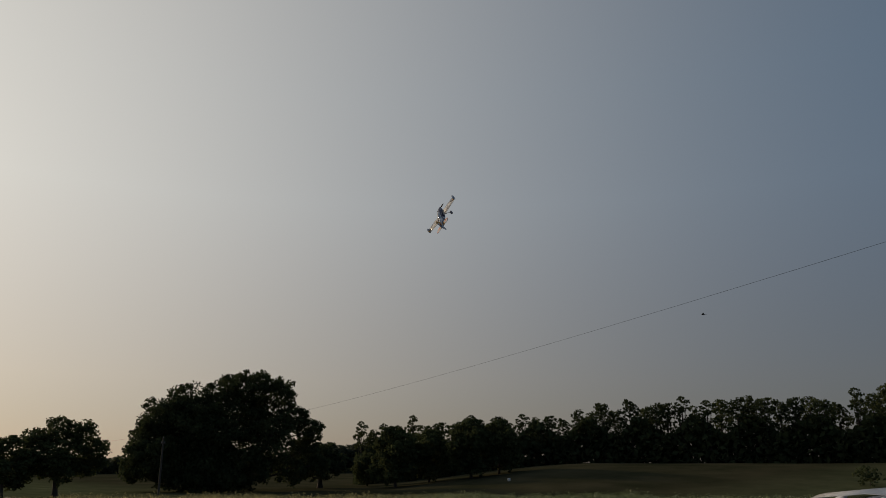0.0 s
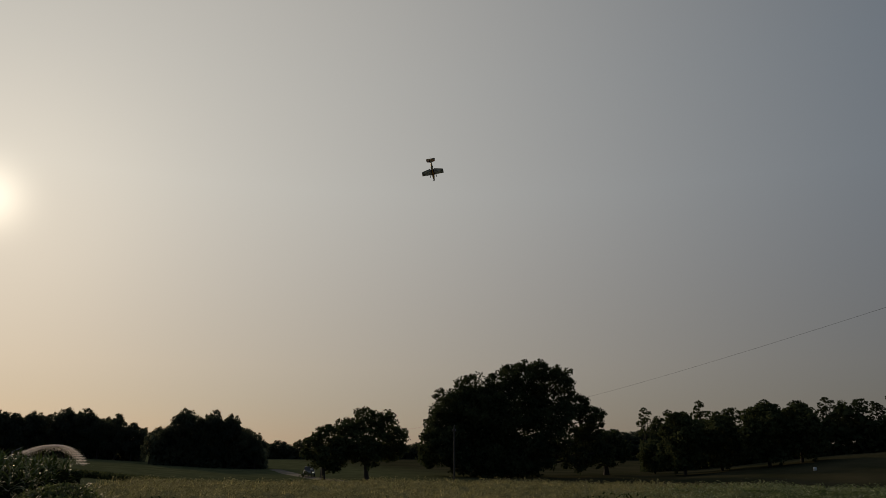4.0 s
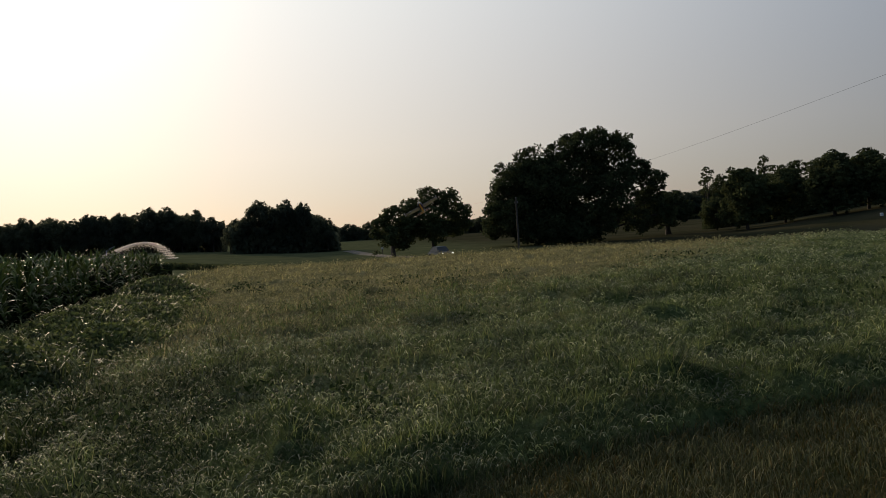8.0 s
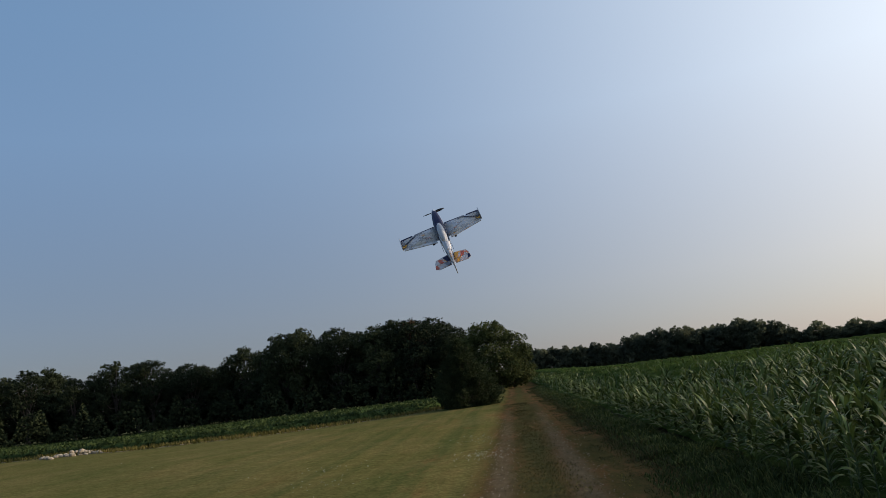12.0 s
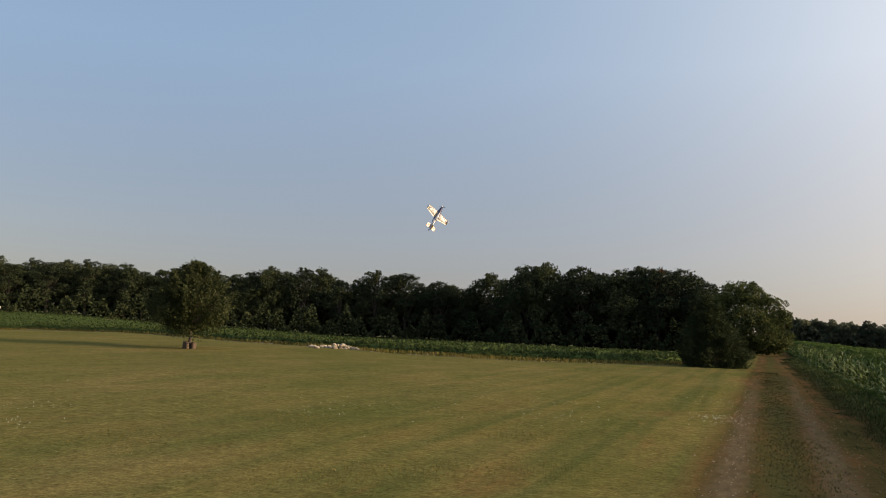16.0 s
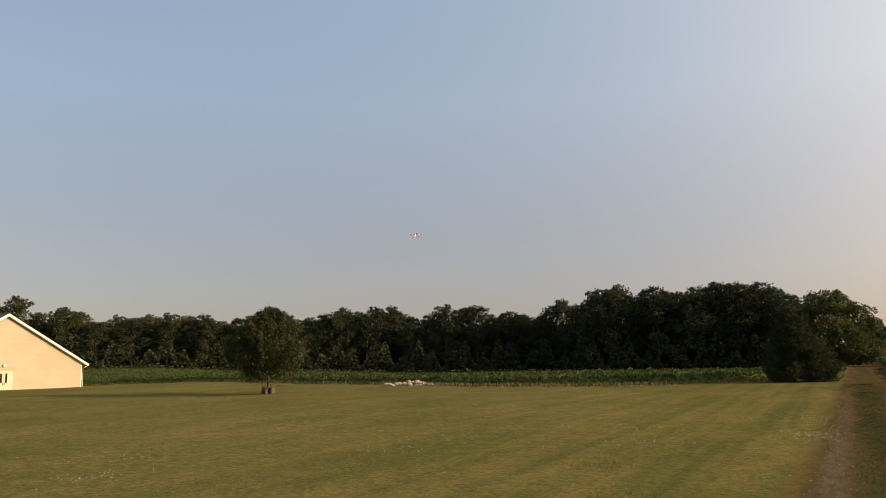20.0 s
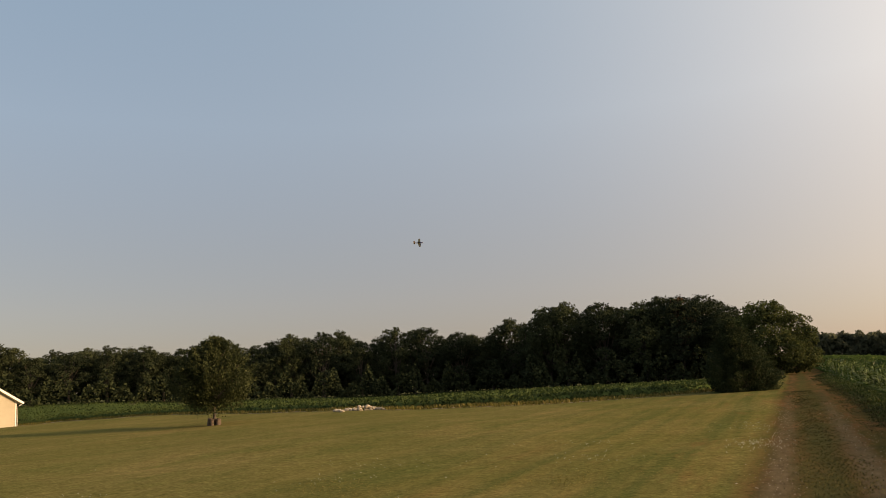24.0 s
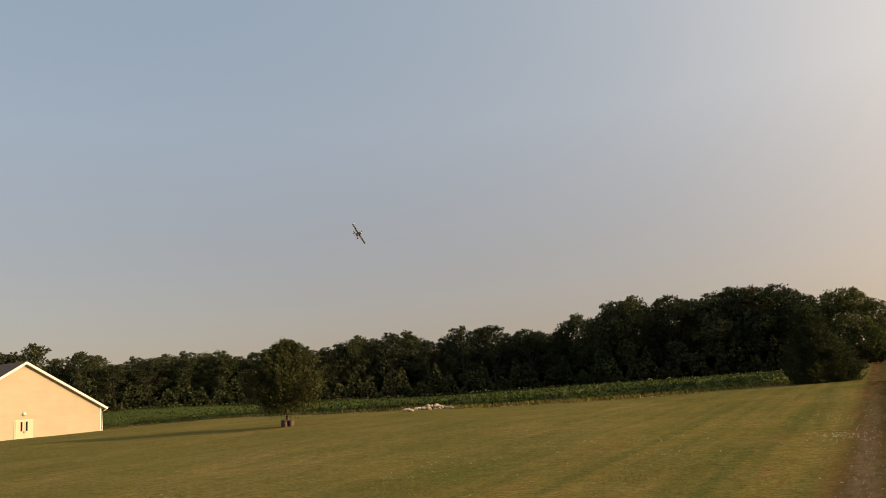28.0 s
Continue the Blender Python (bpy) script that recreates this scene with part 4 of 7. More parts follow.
def corn():
    rng = np.random.default_rng(21)
    rows = np.arange(3.4, 60, 0.76)
    near, mid, far = [], [], []
    for i, x in enumerate(rows):
        y = np.arange(5.0, 95, 0.19)
        y = y + rng.normal(0, 0.04, len(y))
        xx = x + rng.normal(0, 0.05, len(y))
        ok = (y > corn_edge(xx)) & ((xx < 37.5) | (y > 12 + (xx - 37.5) * 0.75))
        xx, y = xx[ok], y[ok]
        r = np.hypot(xx, y)
        front = np.minimum(xx - 2.9, y - corn_edge(xx))
        near.append(np.c_[xx, y][(r < 13) | ((front < 1.2) & (r < 24))])
        m = ((r >= 13) & (front >= 1.2) & (r < 30)) | ((front < 1.2) & (r >= 24) & (r < 45))
        mid.append(np.c_[xx, y][m & (rng.random(len(y)) < 0.5)])
        f = (r >= 30) & ~((front < 1.2) & (r < 45))
        far.append(np.c_[xx, y][f & (rng.random(len(y)) < np.clip(6.0 / r, 0.05, 0.2))])
    near, mid, far = (np.concatenate(q) for q in (near, mid, far))
    # the plants of the near corner are things of their own
    r = np.hypot(near[:, 0], near[:, 1])
    order = np.argsort(r)
    own, near = near[order[:64]], near[order[64:]]
    v = [corn_field(rng, near, 0.98, 20), corn_field(rng, mid, 0.98, 17, 1.1), corn_field(rng, far, 0.99, 8, 1.3)]
    tagged(link_mesh("corn_field", soup("corn_field", np.concatenate(v), LEAF_F), M_CORN), "dense field of green corn with arching leaves", "corn", kind="stuff")
    st = []
    for x, y in near[np.hypot(near[:, 0], near[:, 1]) < 11]:
        z = lz(x, y)
        st.append(tube([(x, y, z - 0.05), (x, y, z + 0.5), (x + rng.normal(0, 0.03), y + rng.normal(0, 0.03), z + 0.92 * float(corn_height(x, y)))], [0.014, 0.012, 0.006], 5))
    a, b = join(st)
    tagged(link_mesh("corn_stalks", arrays("corn_stalks", a, b, True), M_STALK), "green corn stalks standing in rows", "corn", kind="stuff")
    # closed leaf canopy under the tops, which fades into the distance
    nx, ny = 110, 130
    gx = np.concatenate([np.linspace(3.5, 40, 60), np.geomspace(41, 240, nx - 60)])
    gy = np.concatenate([np.linspace(5.6, 60, 80), np.geomspace(61, 285, ny - 80)])
    X, Y = np.meshgrid(gx, gy, indexing="ij")
    Y = np.where(X > 37.5, np.maximum(Y, 12 + (X - 37.5) * 0.75), Y)
    jit = rng.normal(0, 0.10, X.shape)
    R = np.hypot(X, Y)
    Z = land(X, Y) + (corn_height(X, Y) - 0.38) * np.minimum(1.0, 0.72 + 0.06 * np.maximum(0, np.minimum(X - 2.4, Y - 5.0))) + jit
    inside = np.minimum(X - 3.3, Y - 5.5)
    Z = land(X, Y) + (Z - land(X, Y)) * np.maximum((0.22 + 0.40 * smoothstep(9, 17, R)) * smoothstep(0.15, 1.0, inside), smoothstep(14, 34, R) * smoothstep(0.5, 3.5, inside) + 0.05 + 0.15 * smoothstep(9, 17, R))
    Z = Z + 0.30 * smoothstep(40, 90, R)
    edge = np.zeros_like(X, bool)
    edge[0, :] = edge[:, 0] = True
    Z = np.where(edge, land(X, Y) + 0.05, Z)
    vv = np.stack([X + rng.normal(0, 0.05, X.shape), Y, Z], -1).reshape(-1, 3)
    i, j = np.meshgrid(np.arange(nx - 1), np.arange(ny - 1), indexing="ij")
    f = np.stack([i * ny + j, (i + 1) * ny + j, (i + 1) * ny + j + 1, i * ny + j + 1], -1).reshape(-1, 4)
    m = Nodes("corn_canopy", 1.0, spec=0.0)
    m.color(m.mix(1.0, m.ramp(m.noise(1.6, 6.0, 0.7), [(0.3, (0.020, 0.036, 0.010)), (0.55, (0.044, 0.072, 0.021)), (0.75, (0.080, 0.115, 0.036))]),
                  m.ramp(m.noise(0.06, 3.0), [(0.3, (0.85, 0.88, 0.8)), (0.7, (1.12, 1.1, 1.05))]), "MULTIPLY")).bump(m.noise(6, 5, 0.7), 1.0, 0.3)
    tagged(link_mesh("corn_canopy", arrays("corn_canopy", vv, f), m.mat), "closed green canopy of the corn reaching into the distance", "corn", kind="stuff")
    # scattered leaf tips on the far canopy
    n = 60000
    az, rr = np.radians(rng.uniform(2.5, 62, n)), 60 * (230 / 60) ** rng.random(n)
    x, y = rr * np.sin(az), rr * np.cos(az)
    ok = (x > 3.4) & ((x < 37.5) | (y > 12 + (x - 37.5) * 0.75))
    x, y, rr = x[ok], y[ok], rr[ok]
    p = np.c_[x, y, land(x, y) + corn_height(x, y) - 0.13 + rng.normal(0, 0.11, len(x))]
    tagged(link_mesh("corn_tops", soup("corn_tops", leaf_soup(rng, p, 0.07 + 0.0013 * rr, aspect=0.3), QUAD), M_CORN), "leaf tips over the distant corn", "corn", kind="stuff")
    # dark leaves added to paint the shade behind the southern edge
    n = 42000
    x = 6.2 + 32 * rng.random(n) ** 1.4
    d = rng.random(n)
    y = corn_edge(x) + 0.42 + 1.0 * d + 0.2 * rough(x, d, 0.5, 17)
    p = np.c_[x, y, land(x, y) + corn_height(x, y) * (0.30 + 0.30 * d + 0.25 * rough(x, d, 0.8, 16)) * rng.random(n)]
    tagged(link_mesh("corn_undergrowth", soup("corn_undergrowth", leaf_soup(rng, p, 0.05 + 0.0022 * np.hypot(x, y), aspect=0.5), QUAD), M_CORN_FOOT_SHADE), "lower leaves inside the corn, coloured dark as its shade", "corn", kind="stuff")
    # single plants
    kinds = []
    for s in range(4):
        rg = np.random.default_rng(300 + s)
        root = tagged(new("corn_plant"), "green corn plant with arching strap leaves at the field's edge", "corn plant", "corn plants at the corner")
        k = 16
        lv = corn_field(rg, np.array([[0.0, 0.0]]), 1.6, k, 1.15)
        lv[:, :, 2] -= float(land(0, 0))
        v, f = tube([(0, 0, -0.06), (0, 0, 0.7), (0.01, 0.015, 1.25), (0.02, 0.0, 1.55)], [0.016, 0.014, 0.010, 0.004], 6)
        link_mesh("stalk", arrays("stalk", v, f, True), M_STALK, root)
        for q in lv:
            link_mesh("leaf", arrays("leaf", q, LEAF_F, True), M_CORN, root)
        kinds.append(root)
    rg = np.random.default_rng(330)
    stray = tagged(new("corn_plant"), "short stray corn plant standing before the field's corner", "corn plant", "corn plants at the corner")
    lv = corn_field(rg, np.array([[0.0, 0.0]]), 0.60, 10, 1.35)
    v, f = tube([(0, 0, -0.06), (0, 0, 0.3), (0.01, 0.01, 0.58)], [0.016, 0.013, 0.006], 6)
    link_mesh("stalk", arrays("stalk", v, f, True), M_STALK, stray)
    for q in lv:
        link_mesh("leaf", arrays("leaf", q * [1.15, 1.15, 1.0], LEAF_F, True), M_CORN, stray)
    stray.matrix_basis = pose(3.62, 5.25, lz(3.62, 5.25), 3, -5, 130)
    for i, (x, y) in enumerate(own):
        s = rng.uniform(0.95, 1.15) * float(corn_height(x, y)) / 1.50
        m4 = pose(x, y, lz(x, y), rng.uniform(-4, 4), rng.uniform(-4, 4), rng.uniform(0, 360)) @ Matrix.Scale(s, 4)
        if i < 4:
            kinds[i].matrix_basis = m4
        else:
            copy_thing(kinds[i % 4], m4)


# ---- grass, weeds and crops ----
BLADE_F = np.array([[0, 1, 2], [1, 3, 2], [2, 3, 4]])


def blades(rng, x, y, h, w, lean=0.45, z0=0.0):
    n = len(x)
    a = rng.uniform(0, 2 * math.pi, n)
    b = a + rng.normal(math.pi / 2, 0.5, n)
    g = land(x, y) + z0
    ll = h * lean * rng.uniform(0.3, 1.5, n)
    base = np.c_[x, y, g - 0.02]
    side = np.c_[np.cos(b), np.sin(b), np.zeros(n)] * (w / 2)[:, None]
    tip = base + np.c_[np.cos(a) * ll, np.sin(a) * ll, h]
    mid = base + np.c_[np.cos(a) * ll * 0.3, np.sin(a) * ll * 0.3, h * 0.6]
    return np.stack([base - side, base + side, mid - side * 0.8, mid + side * 0.8, tip], 1)


def scatter(rng, n, az0, az1, r0, r1, power=0.0):
    """Points in a sector, as many to each ring as its distance to that power gives."""
    az = np.radians(rng.uniform(az0, az1, n))
    u = rng.random(n)
    k = 2.0 - power
    r = (r0 ** k + u * (r1 ** k - r0 ** k)) ** (1 / k) if abs(k) > 1e-6 else r0 * (r1 / r0) ** u
    return r * np.sin(az), r * np.cos(az), r


def clumped(x, y, f=0.6):
    return 0.5 + 0.25 * np.sin(x * f * 1.7 + np.sin(y * f * 1.3)) + 0.25 * np.sin(y * f * 2.1 + 1.7 * np.sin(x * f))


ARCH_F = np.array([[0, 1, 2], [1, 3, 2], [2, 3, 4], [3, 5, 4], [4, 5, 6]])


def arch_blades(rng, x, y, h, w, lean, heading):
    """Leaves of grass that rise and bow over."""
    n = len(x)
    u = np.array([0.0, 0.38, 0.72, 1.0])[None]
    d = rng.uniform(0.48, 0.80, n)[:, None]
    z = h[:, None] * np.sin(u * math.pi * d)
    reach = (h * lean)[:, None] * u ** 1.35
    ca, sa = np.cos(heading), np.sin(heading)
    c = np.stack([x[:, None] + reach * ca[:, None], y[:, None] + reach * sa[:, None], land(x, y)[:, None] - 0.02 + z], -1)
    side = np.c_[-sa, ca, rng.normal(0, 0.3, n)] * (w / 2)[:, None]
    return np.stack([c[:, 0] - side, c[:, 0] + side, c[:, 1] - side, c[:, 1] + side, c[:, 2] - side * 0.7, c[:, 2] + side * 0.7, c[:, 3]], 1)


def rough(x, y, cell, seed):
    """Smooth random bumps of that size, 0 to 1."""
    g = np.random.default_rng(seed).random((256, 256))
    u, v = x / cell, y / cell
    i, j = np.floor(u).astype(int), np.floor(v).astype(int)
    a, b = u - i, v - j
    a, b = a * a * (3 - 2 * a), b * b * (3 - 2 * b)
    q = lambda m, n: g[(i + m) % 256, (j + n) % 256]
    return (q(0, 0) * (1 - a) + q(1, 0) * a) * (1 - b) + (q(0, 1) * (1 - a) + q(1, 1) * a) * b


def hay_edge(y):
    """The mower's straight edge between the verge and the hay."""
    return 4.72 - 0.22 * np.clip(y, -9, 2)


def in_meadow(x, y):
    return (x > hay_edge(y) + 0.08 * np.sin(y * 1.3) + 0.07 * np.sin(y * 3.1)) & (y < corn_edge(x) - 0.2 - 0.15 * np.sin(x * 2))


def hay_height(x, y):
    """How high the hay stands: tussocks on broader swells, lower along the mown edge."""
    h = 0.04 + 0.28 * rough(x, y, 0.75, 1) ** 2.0 + 0.18 * rough(x, y, 0.33, 4) ** 2.4 + 0.15 * rough(x, y, 1.9, 2) ** 1.3 + 0.08 * rough(x, y, 5.0, 3)
    return h * (1 - 0.38 * (1 - smoothstep(0.0, 0.7, x - hay_edge(y))))


HOOK_F = np.array([[0, 1, 3, 2], [2, 3, 5, 4], [4, 5, 7, 6]])


def hooks(rng, p, size, width, heading):
    """Nodding grass tips: short stems that rise, bow over and hang."""
    n = len(p)
    drop = rng.uniform(0.0, 0.9, n)
    u = np.stack([np.zeros(n), np.full(n, 0.28), np.full(n, 0.72), np.full(n, 1.0)], 1) * size[:, None]
    z = np.stack([np.full(n, -0.30), np.zeros(n) + 0.02, np.full(n, 0.16), 0.10 - drop * 0.45], 1) * size[:, None]
    ca, sa = np.cos(heading)[:, None], np.sin(heading)[:, None]
    c = np.stack([p[:, :1] + u * ca, p[:, 1:2] + u * sa, p[:, 2:] + z], -1)
    w = width[:, None] * np.array([0.35, 0.5, 0.6, 0.2])[None]
    side = np.stack([-sa * w, ca * w, w * rng.normal(0, 0.4, n)[:, None]], -1)
    return np.stack([c - side, c + side], 2).reshape(n, 8, 3)


def meadow():
    rng = np.random.default_rng(41)
    # the matted sward that the tips stand on
    az = np.radians(np.linspace(40, 176, 520))
    rr = np.geomspace(3.6, 60, 300)
    A, R = np.meshgrid(az, rr, indexing="ij")
    X, Y = R * np.sin(A), R * np.cos(A)
    H = hay_height(X, Y) * 0.62 + rng.normal(0, 0.012, X.shape)
    X, Y = X + rng.normal(0, 0.01, X.shape), Y + rng.normal(0, 0.01, X.shape)
    inside = np.minimum((X - hay_edge(Y)) / 0.12, (corn_edge(X) - 0.1 - Y) / 0.25)
    Z = land(X, Y) + np.where(inside > 0, H * np.clip(inside, 0, 1), -0.06)
    n, m = X.shape
    i, j = np.meshgrid(np.arange(n - 1), np.arange(m - 1), indexing="ij")
    f = np.stack([i * m + j, i * m + j + 1, (i + 1) * m + j + 1, (i + 1) * m + j], -1).reshape(-1, 4)
    keep = (inside.ravel()[f] > -1.5).any(1)
    t = Nodes("hay_sward", 1.0, spec=0.0)
    xy = t.t.nodes.new("ShaderNodeSeparateXYZ")
    t.link(t.pos(), xy.inputs[0])
    ripe = t.math("ADD", t.math("MULTIPLY", t.math("ADD", xy.outputs[0], t.math("MULTIPLY", xy.outputs[1], 0.9)), 0.05), t.math("SUBTRACT", t.noise(0.35, 5.0, 0.6), 0.5))
    c = t.mix(t.ramp(ripe, [(0.30, (0, 0, 0)), (0.75, (1, 1, 1))]), t.ramp(t.noise(0.7, 4.0, 0.6), [(0.3, (0.075, 0.108, 0.046)), (0.7, (0.140, 0.170, 0.078))]), t.ramp(t.noise(0.5, 4.0, 0.6), [(0.3, (0.210, 0.198, 0.100)), (0.7, (0.340, 0.310, 0.170))]))
    c = t.mix(1.0, c, t.ramp(t.noise(14.0, 5.0, 0.75), [(0.3, (0.45, 0.48, 0.44)), (0.7, (1.4, 1.36, 1.3))]), "MULTIPLY")
    c = t.mix(1.0, c, t.ramp(t.noise(2.8, 5.0, 0.75), [(0.34, (0.55, 0.60, 0.58)), (0.66, (1.30, 1.26, 1.22))]), "MULTIPLY")
    t.color(c).bump(t.noise(30.0, 5.0, 0.75), 1.0, 0.05)
    tagged(link_mesh("hay_sward", arrays("hay_sward", np.stack([X, Y, Z], -1).reshape(-1, 3), f[keep]), t.mat), "matted sward of uncut hay in low tussocks", "grass", kind="stuff")
    # leaves nearby
    x, y, r = scatter(rng, 19000, 46, 174, 4.4, 19, 1.0)
    ok = in_meadow(x, y)
    x, y, r = x[ok], y[ok], r[ok]
    k = 7
    lay = 2.6 + 1.2 * np.sin(x * 0.4 + np.cos(y * 0.5))
    tx, ty = (np.repeat(q, k) + rng.normal(0, 0.06, len(x) * k) for q in (x, y))
    h = hay_height(tx, ty) * rng.uniform(0.6, 1.15, len(tx))
    head = np.where(rng.random(len(tx)) < 0.35, np.repeat(lay, k) + rng.normal(0, 0.8, len(tx)), rng.uniform(0, 6.283, len(tx)))
    near = arch_blades(rng, tx, ty, h, 0.0032 + 0.0005 * np.repeat(r, k), rng.uniform(0.3, 1.0, len(tx)), head)
    tagged(link_mesh("meadow_grass", soup("meadow_grass", near, ARCH_F), M_GRASS), "uncut hay grass bowing over in tussocks", "grass", kind="stuff")
    # upright blades over the rest
    x, y, r = scatter(rng, 150000, 48, 172, 7, 58, 1.25)
    ok = in_meadow(x, y) & (rng.random(len(x)) < smoothstep(6, 15, r) + 0.1)
    x, y, r = x[ok], y[ok], r[ok]
    h = hay_height(x, y) * rng.uniform(0.7, 1.2, len(x))
    v = blades(rng, x, y, h, 0.0035 + 0.0008 * r, 0.5)
    ripe = rng.random(len(x)) < 0.85 * smoothstep(8.5, 15, x + 0.9 * y + 5 * (rough(x, y, 4.0, 12) - 0.5))
    tagged(link_mesh("meadow_grass", soup("meadow_grass", v[~ripe], BLADE_F), M_GRASS), "rough green hay grass covering the meadow", "grass", kind="stuff")
    tagged(link_mesh("meadow_grass", soup("meadow_grass", v[ripe], BLADE_F), M_RIPE), "ripe tan hay grass over the far meadow", "grass", kind="stuff")
    # nodding tips: dewy green nearby, ripe and tan farther out
    x, y, r = scatter(rng, 260000, 46, 174, 4.4, 55, 1.35)
    ok = in_meadow(x, y) & (rng.random(len(x)) < 0.30 + 0.70 * rough(x, y, 1.2, 6))
    x, y, r = x[ok], y[ok], r[ok]
    p = np.c_[x, y, land(x, y) + hay_height(x, y) * rng.uniform(0.8, 1.22, len(x))]
    v = hooks(rng, p, (0.050 + 0.0022 * r) * rng.uniform(0.5, 1.35, len(r)), 0.0036 + 0.00055 * r, rng.uniform(0, 6.283, len(r)))
    ripe = rng.random(len(x)) < smoothstep(8.5, 15, x + 0.9 * y + 5 * (rough(x, y, 4.0, 12) - 0.5))
    m = leaf_material("grass_tips", (0.10, 0.135, 0.060), (0.29, 0.335, 0.190), 0.55, 0.5, tint=(0.55, 0.57, 0.42), spec=0.18, patchy=0.5, swing=0.4, mottle=0.5)
    tagged(link_mesh("grass_tips", soup("grass_tips", v[~ripe], HOOK_F), m), "pale dewy nodding tips over the meadow grass", "grass", kind="stuff")
    tagged(link_mesh("grass_tips", soup("grass_tips", v[ripe], HOOK_F), M_RIPE), "ripe tan seed heads over the far meadow", "grass", kind="stuff")
    # darker weed clumps standing in the hay
    x, y, r = scatter(rng, 520, 62, 165, 6, 24, 1.0)
    ok = in_meadow(x, y) & (x > 6.5) & (rough(x, y, 3.0, 13) + 0.25 * smoothstep(-3, 3, y) > 0.58)
    x, y, r = x[ok], y[ok], r[ok]
    k = 46
    s = np.repeat(rng.uniform(0.10, 0.34, len(x)), k)
    bx, by = np.repeat(x, k) + rng.normal(0, 1, len(s)) * s * 0.8, np.repeat(y, k) + rng.normal(0, 1, len(s)) * s * 0.8
    p = np.c_[bx, by, land(bx, by) + 0.12 + s * rng.uniform(0.2, 1.15, len(s))]
    tagged(link_mesh("meadow_weeds", soup("meadow_weeds", leaf_soup(rng, p, 0.024 + 0.0010 * np.repeat(r, k), aspect=0.45), QUAD), M_HAYWEED), "dark leafy weed clumps scattered in the hay", "weeds", kind="stuff")
    # the worn verge between the lane and the meadow
    x, y, r = scatter(rng, 120000, 6, 178, 3.2, 14, 0.8)
    ok = (x > 1.8) & (x < hay_edge(y) + 0.25) & (y < 12) & ~((x > 3.4) & (y > 6.0))
    x, y, r = x[ok], y[ok], r[ok]
    rank = smoothstep(1.2, 3.2, y) * smoothstep(2.0, 3.2, x)
    v = arch_blades(rng, x, y, (0.04 + 0.08 * rng.random(len(x)) * (0.5 + clumped(x, y, 1.5))) * (1 + 1.1 * rank), 0.005 + 0.0007 * r, rng.uniform(0.4, 1.2, len(x)), rng.uniform(0, 6.283, len(x)))
    dry = y < 1.2 + 0.8 * rng.normal(0, 1, len(y))
    tagged(link_mesh("verge_grass", soup("verge_grass", v[~dry], ARCH_F), M_SHADED_VERGE), "dark rank grass on the verge by the corn", "grass", kind="stuff")
    tagged(link_mesh("verge_grass", soup("verge_grass", v[dry], ARCH_F), M_LANE), "short brownish worn grass on the verge", "grass", kind="stuff")
    # greyer grass that the mower left along the hay
    x, y, r = scatter(rng, 110000, 62, 178, 3.6, 11, 0.9)
    back = hay_edge(y) - x
    ok = (back > -0.2) & (rng.random(len(x)) < 1.05 - smoothstep(0.3, 2.4, back + 0.9 * (rough(x, y, 0.6, 14) - 0.5)))
    x, y, r = x[ok], y[ok], r[ok]
    v = arch_blades(rng, x, y, rng.uniform(0.05, 0.13, len(x)) * (0.55 + 0.9 * rough(x, y, 0.4, 15)), 0.0028 + 0.0005 * r, rng.uniform(0.3, 1.1, len(x)), rng.uniform(0, 6.283, len(x)))
    m = leaf_material("mown_edge_grass", (0.055, 0.066, 0.034), (0.135, 0.148, 0.080), 0.5, 0.55, tint=(0.26, 0.25, 0.16), spec=0.12, patchy=0.8, swing=0.4)
    tagged(link_mesh("verge_grass", soup("verge_grass", v, ARCH_F), m), "grey-green grass left along the edge of the hay", "grass", kind="stuff")


def lane_edges():
    """Unmown grass between the lane and the corn, and thin grass in the lane's middle."""
    rng = np.random.default_rng(44)
    n = 60000
    y = 1.5 + 70 * rng.random(n) ** 2.2
    x = 1.55 + 1.7 * rng.random(n) ** 0.8
    r = np.hypot(x, y)
    h = (0.03 + 0.16 * smoothstep(1.8, 2.9, x)) * (0.4 + 0.9 * rough(x, y, 0.5, 4)) * rng.uniform(0.6, 1.3, n)
    v = arch_blades(rng, x, y, h, 0.005 + 0.0008 * r, rng.uniform(0.4, 1.2, n), rng.uniform(0, 6.283, n))
    n = 26000
    y2 = 3 + 40 * rng.random(n) ** 1.9
    x2 = rng.normal(0.48, 0.28, n)
    k = rough(x2, y2 * 0.3, 0.4, 5) + rng.random(n) > 0.7
    x2, y2 = x2[k], y2[k]
    v2 = arch_blades(rng, x2, y2, rng.uniform(0.012, 0.04, len(x2)), 0.004 + 0.0008 * np.hypot(x2, y2), rng.uniform(0.4, 1.3, len(x2)), rng.uniform(0, 6.283, len(x2)))
    low = x < 2.35 + 0.25 * rng.normal(0, 1, len(x))
    v2 = np.concatenate([v2, v[low]])
    tagged(link_mesh("lane_grass", soup("lane_grass", v[~low], ARCH_F), M_SHADED_VERGE), "dark rough grass between the lane and the corn", "grass", kind="stuff")
    tagged(link_mesh("lane_grass", soup("lane_grass", v2, ARCH_F), M_LANE), "dry brownish grass between the wheel tracks", "grass", kind="stuff")


